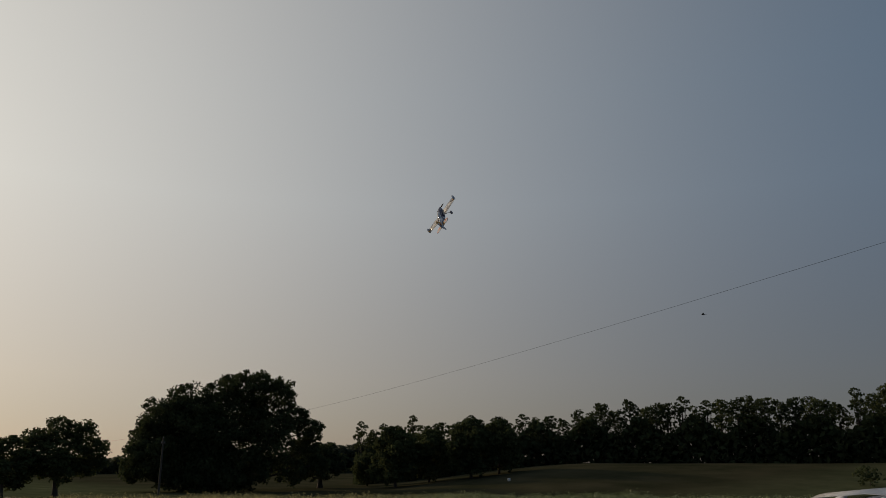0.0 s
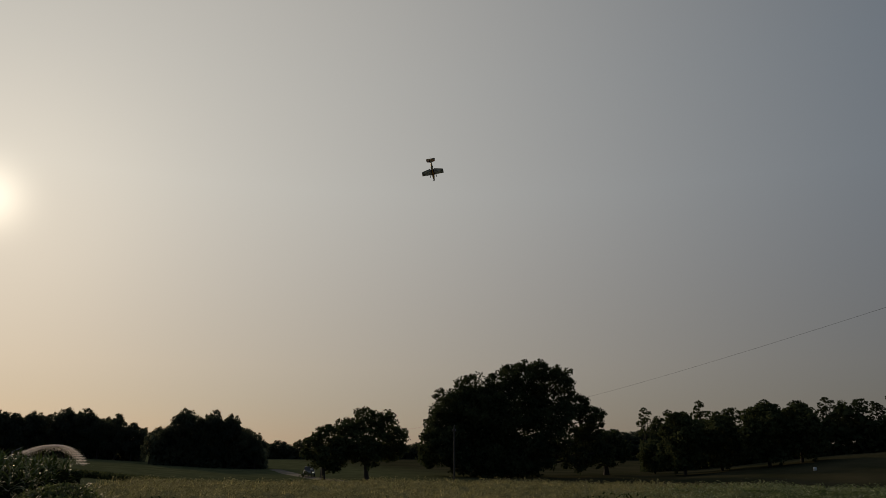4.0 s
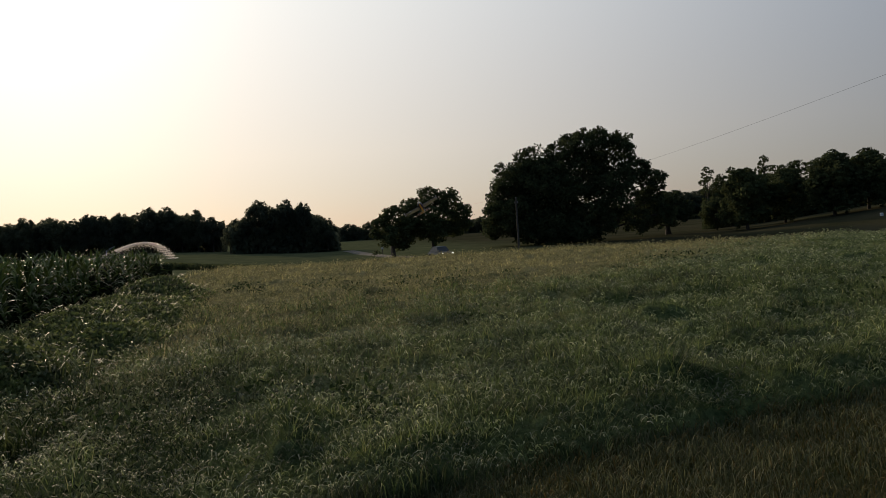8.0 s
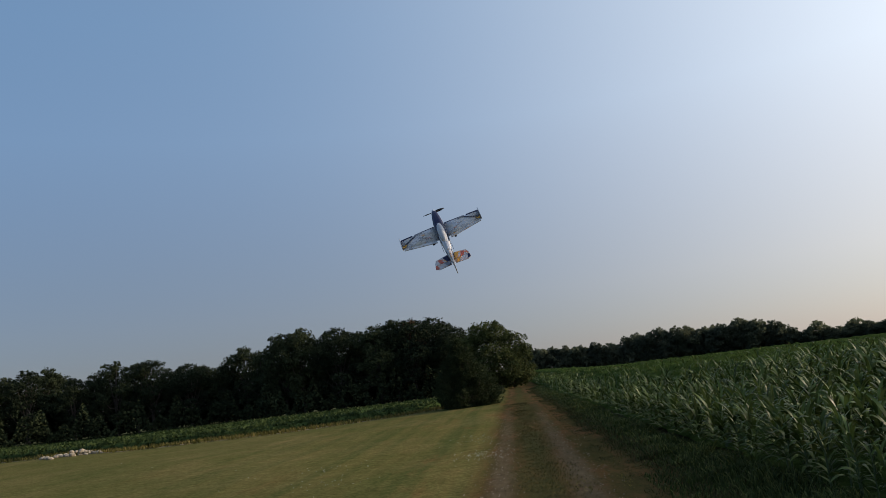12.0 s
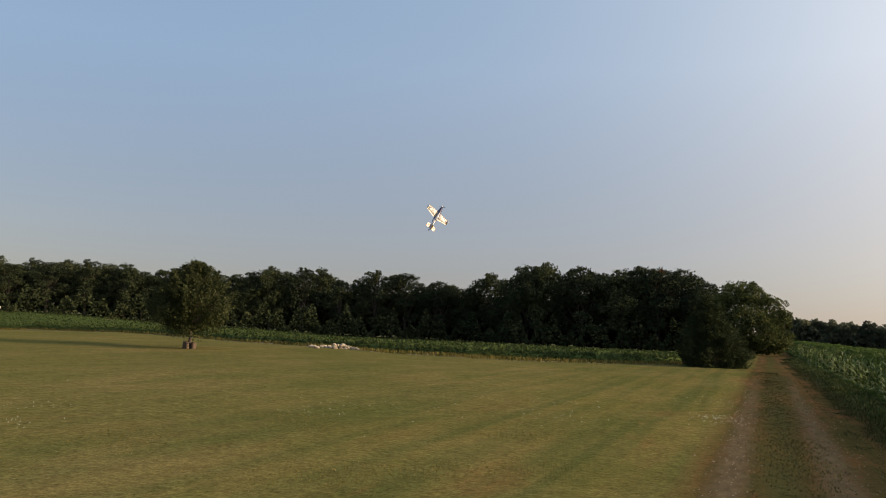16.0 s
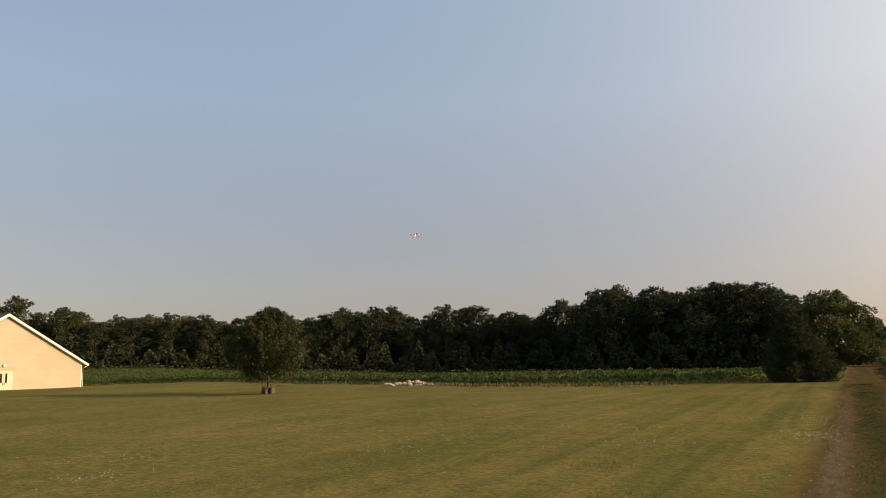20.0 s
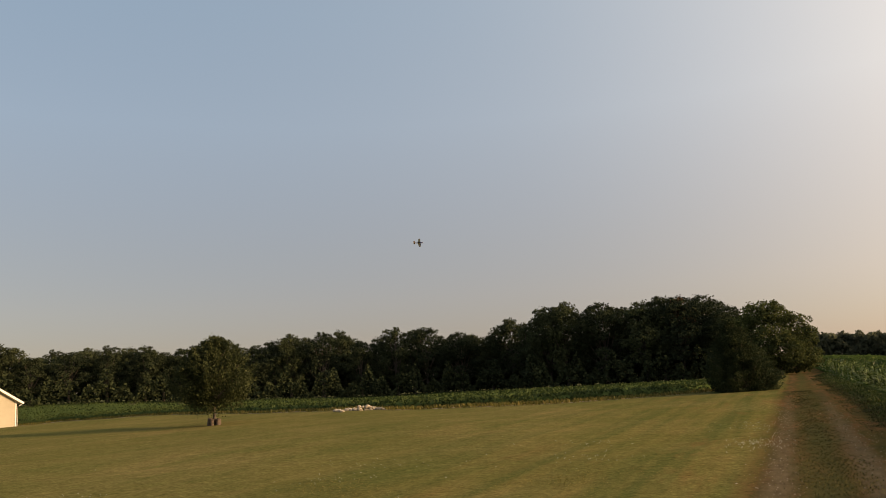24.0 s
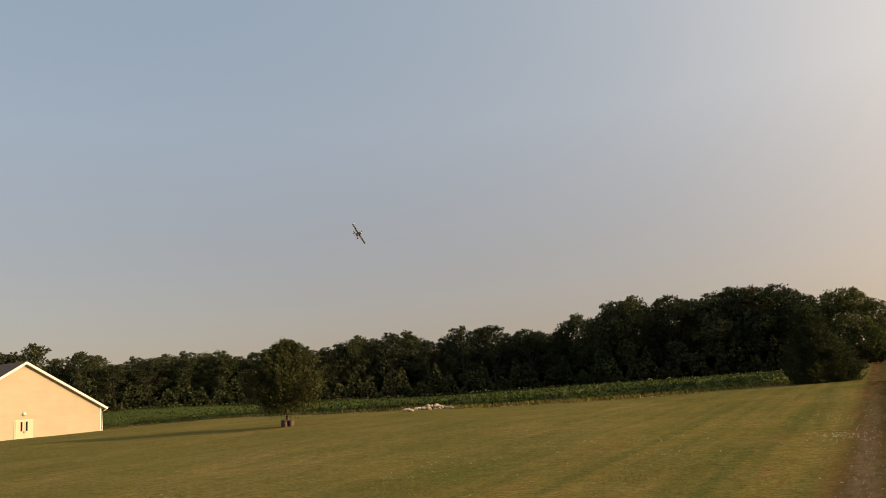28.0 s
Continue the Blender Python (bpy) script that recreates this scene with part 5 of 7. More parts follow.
def weeds():
    """A mounded bank of rank weeds before the corn, with grass between the two."""
    rng = np.random.default_rng(43)
    n = 14000
    x = 7.0 + 17.5 * rng.random(n) ** 1.15
    u = rng.random(n)
    y = 4.15 - u * (1.2 + 1.0 * smoothstep(6, 14, x))
    c = clumped(x, y, 0.9)
    hill = (0.40 + 0.40 * c) * np.sin(math.pi * (0.12 + 0.82 * u)) ** 0.6 * (0.25 + 0.80 * smoothstep(7, 10.5, x)) * (1 - 0.35 * smoothstep(23, 24.5, x))
    k = 10
    bx, by = np.repeat(x, k) + rng.normal(0, 0.09, n * k), np.repeat(y, k) + rng.normal(0, 0.09, n * k)
    bz = land(bx, by) + np.repeat(hill, k) * rng.uniform(0.3, 1.05, n * k)
    r = np.hypot(bx, by)
    v = leaf_soup(rng, np.c_[bx, by, bz], 0.021 + 0.0012 * r, aspect=0.7)
    tagged(link_mesh("weeds", soup("weeds", v, QUAD), M_WEED), "rank pale green weeds mounded before the corn", "weeds", kind="stuff")
    x2, y2 = x + rng.normal(0, 0.1, n), y + rng.normal(0, 0.1, n)
    b = arch_blades(rng, x2, y2, hill * rng.uniform(0.6, 1.2, n), 0.006 + 0.0008 * np.hypot(x2, y2), rng.uniform(0.3, 0.9, n), rng.uniform(0, 6.283, n))
    tagged(link_mesh("weed_stems", soup("weed_stems", b, ARCH_F), M_WEED), "grassy stems among the weeds", "weeds", kind="stuff")
    # rank grass along the foot of the corn, shade painted in near the corner
    n = 24000
    x = 3.6 + 13 * rng.random(n) ** 1.3
    y = corn_edge(x) + 0.1 - (1.6 + 1.5 * smoothstep(5, 7, x) * (1 - smoothstep(9, 12, x))) * rng.random(n)
    b = arch_blades(rng, x, y, rng.uniform(0.10, 0.40, n) * (0.5 + rough(x, y, 0.6, 8)), 0.006 + 0.0009 * np.hypot(x, y), rng.uniform(0.3, 1.0, n), rng.uniform(0, 6.283, n))
    lush = x > 7.6 + 0.6 * rng.normal(0, 1, n)
    tagged(link_mesh("edge_grass", soup("edge_grass", b[~lush], ARCH_F), M_SHADED_VERGE), "rank dark grass along the foot of the corn", "grass", kind="stuff")
    tagged(link_mesh("edge_grass", soup("edge_grass", b[lush], ARCH_F), M_WEED), "lush green grass before the corn", "grass", kind="stuff")
    # curling blades that catch the light before the corner
    n = 15000
    x, y = 2.2 + 7.0 * rng.random(n) ** 1.2, 0.6 + 4.6 * rng.random(n)
    k = y < corn_edge(x) - 0.1
    x, y = x[k], y[k]
    r = np.hypot(x, y)
    p = np.c_[x, y, land(x, y) + rng.uniform(0.08, 0.34, len(x)) * (0.5 + 0.8 * rough(x, y, 0.5, 18))]
    v = hooks(rng, p, rng.uniform(0.05, 0.12, len(x)), 0.004 + 0.0006 * r, rng.uniform(0, 6.283, len(x)))
    tagged(link_mesh("grass_tips", soup("grass_tips", v, HOOK_F), M_SHADED_VERGE), "curling green grass blades before the corn", "grass", kind="stuff")
    # white flowers near the corner
    n = 190
    x = 4.6 + 7 * rng.random(n) ** 1.4
    y = corn_edge(x) - 0.6 - 2.6 * rng.random(n)
    k = clumped(x, y, 1.6) > 0.55
    x, y = x[k], y[k]
    p = np.c_[x, y, land(x, y) + 0.28 + 0.22 * rng.random(len(x))]
    tagged(link_mesh("white_flowers", soup("white_flowers", leaf_soup(rng, np.repeat(p, 4, 0) + rng.normal(0, 0.012, (len(p) * 4, 3)), 0.011), QUAD), M_PETAL), "small white wild flowers among the weeds", "flowers", kind="stuff")


def lawn():
    rng = np.random.default_rng(45)
    x, y, r = scatter(rng, 80000, -80, 8, 4.5, 15, 1.0)
    ok = (x < 2.3)
    tr = ((x > -0.6) & (x < 0.05)) | ((x > 0.98) & (x < 1.5))
    ok &= ~tr | (rng.random(len(x)) < 0.12)
    x, y, r = x[ok], y[ok], r[ok]
    v = blades(rng, x, y, (0.012 + 0.022 * rng.random(len(x))) * (0.5 + clumped(x, y, 0.8)), 0.004 + 0.0009 * r, 0.9)
    tagged(link_mesh("lawn_grass", soup("lawn_grass", v, BLADE_F), M_LAWN), "short sun-dried mown lawn grass", "grass", kind="stuff")
    # white clover in patches
    ps = []
    for cx, cy, rx, ry, n in ((-10.5, 8.3, 0.45, 0.4, 45), (-0.75, 17.7, 0.32, 0.7, 150), (-1.0, 22.5, 0.5, 0.8, 60), (-7.7, 12.6, 0.5, 0.6, 25), (-3.7, 15.1, 0.5, 0.6, 28), (-12.2, 10.2, 0.4, 0.4, 20), (-8.0, 14.6, 0.8, 0.5, 30), (-4.3, 18.4, 1.0, 0.5, 30)):
        ps.append(np.c_[rng.normal(cx, rx, n), rng.normal(cy, ry, n)])
    q = rng.uniform(-1, 1, (26, 2)) * [14, 14] + [-9, 16]
    ps.append(q[q[:, 0] < -1.2])
    p = np.concatenate(ps)
    p = np.c_[p, land(p[:, 0], p[:, 1]) + 0.045]
    tagged(link_mesh("clover_flowers", soup("clover_flowers", leaf_soup(rng, np.repeat(p, 4, 0) + rng.normal(0, 0.008, (len(p) * 4, 3)), 0.0062), QUAD), M_PETAL), "white clover heads in patches on the lawn", "flowers", kind="stuff")
    # stones and gravel in the wheel tracks
    n = 1500
    x = np.where(rng.random(n) < 0.5, rng.normal(-0.3, 0.2, n), rng.normal(1.23, 0.2, n))
    y = 2.5 + 30 * rng.random(n) ** 1.9
    s = rng.uniform(0.004, 0.016, n) * rng.uniform(0.5, 1.0, n)
    oct_v = np.array([[1, 0, 0], [0, 1, 0], [-1, 0, 0], [0, -1, 0], [0, 0, 0.7], [0, 0, -0.7]])
    oct_f = np.array([[0, 1, 4], [1, 2, 4], [2, 3, 4], [3, 0, 4], [1, 0, 5], [2, 1, 5], [3, 2, 5], [0, 3, 5]])
    v = np.c_[x, y, land(x, y) + 0.004][:, None] + oct_v[None] * s[:, None, None] * rng.uniform(0.6, 1.3, (n, 6, 1))
    tagged(link_mesh("gravel", soup("gravel", v, oct_f), M_STONE), "loose pale gravel in the wheel tracks", "gravel", kind="stuff")


def lawn_end(az):
    """How far off the lawn ends."""
    return np.interp(az, [-75, -56, -50, -46, -40, -37, -32, -27, -20, -11, -5, -2.2], [100, 96, 88, 76, 62, 57, 51, 46.8, 44.3, 45.2, 49, 53])


def bean_field():
    """The low crop between the lawn and the wood, and the far fields."""
    rng = np.random.default_rng(47)
    az = np.linspace(-75, -2.2, 150)
    near = lawn_end(az)
    out = np.interp(az, [-75, -50, -20, -17, -2.2], [128, 118, 109, 101, 96])
    u = np.array([0.0, 0.004, 0.02, 0.1, 0.25, 0.5, 0.75, 1.0])
    lift = np.array([0.0, 0.3, 0.4, 0.4, 0.3, 0.2, 0.08, 0.02])
    R = near[:, None] + (out - near)[:, None] * u[None]
    A = np.radians(az)[:, None]
    X, Y = R * np.sin(A), R * np.cos(A)
    Z = land(X, Y) + lift[None] + rng.normal(0, 0.03, X.shape) * (lift > 0)
    n, m = X.shape
    i, j = np.meshgrid(np.arange(n - 1), np.arange(m - 1), indexing="ij")
    f = np.stack([i * m + j, i * m + j + 1, (i + 1) * m + j + 1, (i + 1) * m + j], -1).reshape(-1, 4)
    c = Nodes("bean_canopy", 1.0, spec=0.0)
    c.color(c.ramp(c.noise(1.2, 6, 0.7), [(0.3, (0.036, 0.056, 0.018)), (0.7, (0.070, 0.100, 0.034))])).bump(c.noise(5, 5), 1.0, 0.2)
    tagged(link_mesh("bean_canopy", arrays("bean_canopy", np.stack([X, Y, Z], -1).reshape(-1, 3), f), c.mat), "low green bean crop between lawn and wood", "crop", kind="stuff")
    k = 26000
    a = rng.uniform(-75, -2.2, k)
    n0, n1 = np.interp(a, az, near), np.interp(a, az, out)
    r = n0 + (n1 - n0) * rng.random(k) ** 2.2
    x, y = r * np.sin(np.radians(a)), r * np.cos(np.radians(a))
    z = land(x, y) + np.minimum(0.45, 0.1 + (r - n0) * 1.2) * rng.uniform(0.8, 1.15, k) * (1 - 0.6 * (r - n0) / (n1 - n0))
    tagged(link_mesh("bean_leaves", soup("bean_leaves", leaf_soup(rng, np.c_[x, y, z], 0.11, aspect=0.6), QUAD), M_CROP), "leafy tops of the low bean crop", "crop", kind="stuff")
    # rows of a low crop beyond the corn's corner
    k = 6500
    a, u = rng.uniform(82.0, 97.0, k), rng.random(k)
    r = 66 + 4 * u + 0.25 * (a - 90)
    x, y = r * np.sin(np.radians(a)), r * np.cos(np.radians(a))
    tagged(link_mesh("far_crop", soup("far_crop", leaf_soup(rng, np.c_[x, y, land(x, y) + rng.uniform(0.05, 0.5, k)], 0.14, aspect=0.6), QUAD), M_LEAF_OAK), "dark rows of a low crop beyond the corn", "crop", kind="stuff")
    # the pale dirt strip that the mower leaves along the field
    a2 = np.linspace(-60, -3.4, 160)
    r2 = np.interp(a2, az, near) - 0.75 + 0.08 * np.sin(a2 * 1.9)
    half = 0.20 + 0.10 * np.sin(a2 * 0.9) * np.sin(a2 * 2.3 + 1)
    rows = []
    for off, up in ((-1.0, -0.01), (-0.6, 0.025), (0.0, 0.035), (0.6, 0.025), (1.0, -0.01)):
        q = r2 + off * half
        x, y = q * np.sin(np.radians(a2)), q * np.cos(np.radians(a2))
        rows.append(np.stack([x, y, land(x, y) + up], -1))
    v = np.stack(rows, 1).reshape(-1, 3)
    i, j = np.meshgrid(np.arange(len(a2) - 1), np.arange(4), indexing="ij")
    f = np.stack([i * 5 + j, i * 5 + j + 1, (i + 1) * 5 + j + 1, (i + 1) * 5 + j], -1).reshape(-1, 4)
    d = Nodes("pale_dirt", 0.95, spec=0.05)
    d.color(d.mix(d.ramp(d.noise(0.35, 4.0, 0.6), [(0.42, (0.15, 0.15, 0.15)), (0.6, (1, 1, 1))]), (0.17, 0.135, 0.058), d.ramp(d.noise(4.0, 6.0, 0.7), [(0.3, (0.22, 0.18, 0.115)), (0.7, (0.36, 0.31, 0.215))]))).bump(d.noise(20, 4), 0.4, 0.02)
    tagged(link_mesh("path", arrays("path", v, f), d.mat), "narrow pale dirt strip between lawn and bean field", "path", kind="structure")
    # rough dry grass where the lawn ends
    a = rng.uniform(-75, -3, 9000)
    r = np.interp(a, az, near) + rng.normal(-0.6, 0.35, 9000)
    b = blades(rng, r * np.sin(np.radians(a)), r * np.cos(np.radians(a)), rng.uniform(0.08, 0.3, 9000), np.full(9000, 0.05), 0.5)
    tagged(link_mesh("field_margin_grass", soup("field_margin_grass", b, BLADE_F), M_LAWN), "dry rough grass at the edge of the bean field", "grass", kind="stuff")


# ---- barn ----
def barn():
    """A long cream barn; built with its gable in the plane y = 0 facing -y, ridge along +y."""
    root = tagged(new("barn"), "cream-sided barn with white trim, double doors and a dark shingle roof", "barn")
    W, H, RISE, L = 8.15, 2.75, 4.45, 22.0
    # clapboards of the gable, each its own board
    def half(z):
        return W if z <= H else W * (1 - (z - H) / RISE)
    bm = bmesh.new()
    for y in (0.0, L):
        vs = [bm.verts.new((x, y, z)) for x, z in ((-W, -0.6), (W, -0.6), (W, H), (0, H + RISE), (-W, H))]
        bm.faces.new(vs)
        vs = [bm.verts.new((x, y + 0.14, z)) for x, z in ((-W, -0.6), (W, -0.6), (W, H), (0, H + RISE), (-W, H))]
        bm.faces.new(vs)
    for s in (-1, 1):
        box(bm, min(s * W, s * (W - 0.14)), max(s * W, s * (W - 0.14)), 0, L + 0.14, -0.6, H)
    part("wall", bm, M_SIDING, root)
    z = 0.12
    step = 0.19
    while z < H + RISE - 0.2:
        w0, w1 = half(z) - 0.02, half(z + step) - 0.02
        bm = bmesh.new()
        v = [bm.verts.new(c) for c in ((-w0, -0.034, z), (w0, -0.034, z), (w1, -0.008, z + step), (-w1, -0.008, z + step), (-w0, -0.002, z), (w0, -0.002, z))]
        bm.faces.new(v[:4])
        bm.faces.new((v[0], v[4], v[5], v[1]))
        part("clapboard", bm, M_SIDING, root)
        z += step
    bm = bmesh.new()
    box(bm, -W - 0.02, W + 0.02, -0.03, 0.1, -0.6, 0.12)
    part("foundation", bm, plain("concrete", (0.42, 0.40, 0.36), 0.9), root, "pale concrete foundation strip")
    # roof slopes with overhang, rake boards, soffits
    pitch = math.atan2(RISE, W)
    for s in (-1, 1):
        bm = bmesh.new()
        over = 0.45
        ex, ez = W + over, H - over * math.tan(pitch)
        pts = [(0, -0.4, H + RISE + 0.12), (s * ex, -0.4, ez + 0.12), (s * ex, L + 0.5, ez + 0.12), (0, L + 0.5, H + RISE + 0.12)]
        a = [bm.verts.new(p) for p in pts]
        b = [bm.verts.new((p[0], p[1], p[2] - 0.10)) for p in pts]
        bm.faces.new(a)
        bm.faces.new(b[::-1])
        for i in range(4):
            bm.faces.new((a[i], b[i], b[(i + 1) % 4], a[(i + 1) % 4]))
        part("roof_slope", bm, M_ROOF, root)
        bm = bmesh.new()
        c = [bm.verts.new((x, -0.42, z)) for x, z in ((0, H + RISE + 0.10), (s * ex, ez + 0.10), (s * ex, ez - 0.14), (0, H + RISE - 0.14))]
        d = [bm.verts.new((x.co.x, -0.38, x.co.z)) for x in c]
        bm.faces.new(c)
        bm.faces.new(d[::-1])
        for i in range(4):
            bm.faces.new((c[i], d[i], d[(i + 1) % 4], c[(i + 1) % 4]))
        part("rake_board", bm, M_WHITE, root, "white rake board")
        bm = bmesh.new()
        c = [bm.verts.new(p) for p in ((0, -0.38, H + RISE - 0.11), (s * ex, -0.38, ez - 0.11), (s * ex, 0.02, ez - 0.11), (0, 0.02, H + RISE - 0.11))]
        bm.faces.new(c)
        part("soffit", bm, M_WHITE, root, "white soffit")
        bm = bmesh.new()
        box(bm, min(s * ex, s * (ex + 0.1)), max(s * ex, s * (ex + 0.1)), -0.42, L + 0.5, ez - 0.12, ez + 0.1, 0.01)
        part("gutter", bm, M_WHITE, root, "white eaves gutter")
        bm = bmesh.new()
        box(bm, min(s * (W - 0.10), s * (W + 0.03)), max(s * (W - 0.10), s * (W + 0.03)), -0.05, 0.1, -0.1, H - 0.05)
        part("corner_board", bm, M_WHITE, root, "white corner board")
    bm = bmesh.new()
    v, f = tube([(W + 0.5, -0.3, H - 0.3), (W + 0.25, -0.2, H - 0.5), (W + 0.08, -0.1, H - 0.6), (W + 0.08, -0.1, -0.05)], [0.045] * 4, 8)
    bm.free()
    link_mesh("downpipe", arrays("downpipe", v, f), M_WHITE, root, "white downpipe")
    # double door with tall lights, and a lamp over it
    door = None
    bm = bmesh.new()
    box(bm, -0.92, 0.92, -0.07, -0.03, 0.0, 2.05, 0.01)
    door = part("door", bm, M_CREAM, root, "white double door with two narrow panes")
    for s in (-1, 1):
        bm = bmesh.new()
        box(bm, min(s * 0.02, s * 0.82), max(s * 0.02, s * 0.82), -0.10, -0.07, 0.05, 1.97, 0.01)
        part("door_leaf", bm, M_CREAM, door)
        bm = bmesh.new()
        box(bm, min(s * 0.16, s * 0.34), max(s * 0.16, s * 0.34), -0.112, -0.10, 1.0, 1.85)
        part("pane", bm, M_GLASS, door, "narrow dark pane")
        bm = bmesh.new()
        box(bm, min(s * 0.06, s * 0.11), max(s * 0.06, s * 0.11), -0.14, -0.10, 0.80, 1.0, 0.01)
        part("handle", bm, M_CHROME, door, "metal door handle")
    bm = bmesh.new()
    box(bm, -0.14, 0.14, -0.22, -0.03, 2.45, 2.68, 0.03)
    part("wall_lamp", bm, M_WHITE, root, "white wall lamp, unlit")
    bm = bmesh.new()
    box(bm, -1.6, -1.45, -0.08, -0.03, 0.25, 0.45, 0.01)
    part("outlet_box", bm, M_GREY, root)
    root.matrix_basis = pose(-68.5, 44.5, EYE.z - 2.6, 0, 0, 90)


# ---- stones and the tree's timber surround ----
def stones():
    rng = np.random.default_rng(61)
    for i in range(34):
        bm = bmesh.new()
        bmesh.ops.create_icosphere(bm, subdivisions=2, radius=0.5)
        s = (0.42, 0.5, 0.3)
        seed = Vector((i * 3.1, 0, 0))
        for v in bm.verts:
            v.co *= 1 + 0.35 * noise.noise(v.co * 1.8 + seed) + 0.12 * noise.noise(v.co * 5 + seed)
        big = rng.uniform(0.22, 0.46) if i < 19 else rng.uniform(0.20, 0.40)
        ob = part("stone", bm, M_STONE, None, smooth=False)
        u = rng.normal(0.1, 0.5) if i < 19 else rng.uniform(-1.25, 1.15)
        az = -29.75 + u * 1.65
        r = 47.6 + rng.normal(0, 0.5)
        x, y = at(az, r)
        up = 0.14 if (i % 4 == 0 and abs(u) < 0.3) else 0.0
        ob.matrix_basis = pose(x, y, lz(x, y) + up + 0.12 * big, rng.uniform(-25, 25), rng.uniform(-25, 25), rng.uniform(0, 360)) @ Matrix.Diagonal((big * 0.95, big * 0.8, big * 0.62, 1))
        tagged(ob, "pale weathered field stone in a heap at the lawn's edge", "stone", "heap of field stones")


def tree_surround():
    """Split logs on end in a broken ring round the young tree."""
    rng = np.random.default_rng(62)
    x, y = at(-40.2, 41.6)
    root = tagged(new("tree_surround"), "broken ring of weathered upright log pieces round the young tree's trunk", "planter")
    for k, (a, w, h) in enumerate(((-155, 0.15, 0.50), (-118, 0.13, 0.46), (-40, 0.14, 0.40), (-8, 0.16, 0.44), (35, 0.14, 0.42), (80, 0.15, 0.46), (130, 0.14, 0.48), (172, 0.14, 0.50))):
        v, f = tube([(0, 0, -0.06), (0, 0, 0.02), (0.01, 0, h * 0.5), (0, 0.01, h - 0.03), (0, 0, h), (0, 0, h + 0.004)], [w, w * 1.05, w, w * 1.02, w * 0.93, 0.004], 11)
        v = v * (1 + 0.06 * rng.normal(size=(len(v), 1)) * (np.abs(v[:, 2:]) < h - 0.02))
        ob = link_mesh("log", arrays("log", v, f), M_TIMBER, root)
        ob.matrix_basis = pose(0.33 * math.cos(radians(a)), 0.33 * math.sin(radians(a)), 0, rng.uniform(-4, 4), rng.uniform(-4, 4), 40 * k)
    root.matrix_basis = pose(x, y, lz(x, y), 0, 0, 40.2) @ Matrix.Scale(0.72, 4)


# ---- power line ----
def pole(x, y, z_base, height, arm, transformer, turn):
    root = tagged(new("utility_pole"), "grey weathered wooden utility pole with cross-arm and wires", "utility pole", "poles of the power line")
    v, f = tube([(0, 0, -0.5), (0, 0, height * 0.5), (0, 0, height)], [0.16, 0.14, 0.11], 10)
    link_mesh("post", arrays("post", v, f, True), M_POLE, root)
    bm = bmesh.new()
    arm_x = 0.9 if arm else 0.35
    box(bm, -arm_x, arm_x, -0.06, 0.06, height - 0.75, height - 0.62, 0.01)
    part("cross_arm", bm, M_POLE, root)
    for s in (-arm_x + 0.1, arm_x - 0.1, 0.0):
        v, f = tube([(s, 0, height - 0.62 if s else height), (s, 0, height - 0.45 if s else height + 0.18)], [0.035, 0.05], 8)
        link_mesh("insulator", arrays("insulator", v, f), M_GREY, root)
    if transformer:
        for s in (-1, 1):
            v, f = tube([(s * 0.55, 0, height - 2.1), (s * 0.55, 0, height - 2.05), (s * 0.55, 0, height - 1.1), (s * 0.55, 0, height - 1.05)], [0.2, 0.27, 0.27, 0.18], 12)
            link_mesh("transformer", arrays("transformer", v, f, True), M_GREY, root, "grey transformer can")
        bm = bmesh.new()
        box(bm, -0.5, 0.5, -0.05, 0.05, height - 1.7, height - 1.55)
        part("bracket", bm, M_GREY, root)
    root.matrix_basis = pose(x, y, z_base, 0, 0, turn)
    return root


def wire(a, b, sag, thick=0.0045):
    a, b = Vector(a), Vector(b)
    pts = [tuple(a.lerp(b, t) - Vector((0, 0, sag * 4 * t * (1 - t)))) for t in np.linspace(0, 1, 25)]
    v, f = tube(pts, [thick] * len(pts), 5)
    return v, f


def power_line():
    p1 = (*at(107.85, 112), -1.75)
    p2 = (*at(98.4, 118), -3.05)
    p0 = (*at(163.0, 19.5), 0.0)
    for p, h, tr, turn in ((p1, 7.2, False, 35), (p2, 6.0, True, -20), (p0, 6.9, False, 35)):
        pole(p[0], p[1], min(p[2], lz(p[0], p[1])), h, tr, tr, turn)
    t1, t2, t0 = (p1[0], p1[1], p1[2] + 7.3), (p2[0], p2[1], p2[2] + 6.1), (p0[0], p0[1], lz(p0[0], p0[1]) + 6.88)
    for a, b, s in ((t0, t1, 1.1), (t1, t2, 0.25)):
        v, f = wire(a, b, s)
        tagged(link_mesh("power_wire", arrays("power_wire", v, f), M_WIRE), "thin dark overhead power wire", "wire", "wires of the power line")


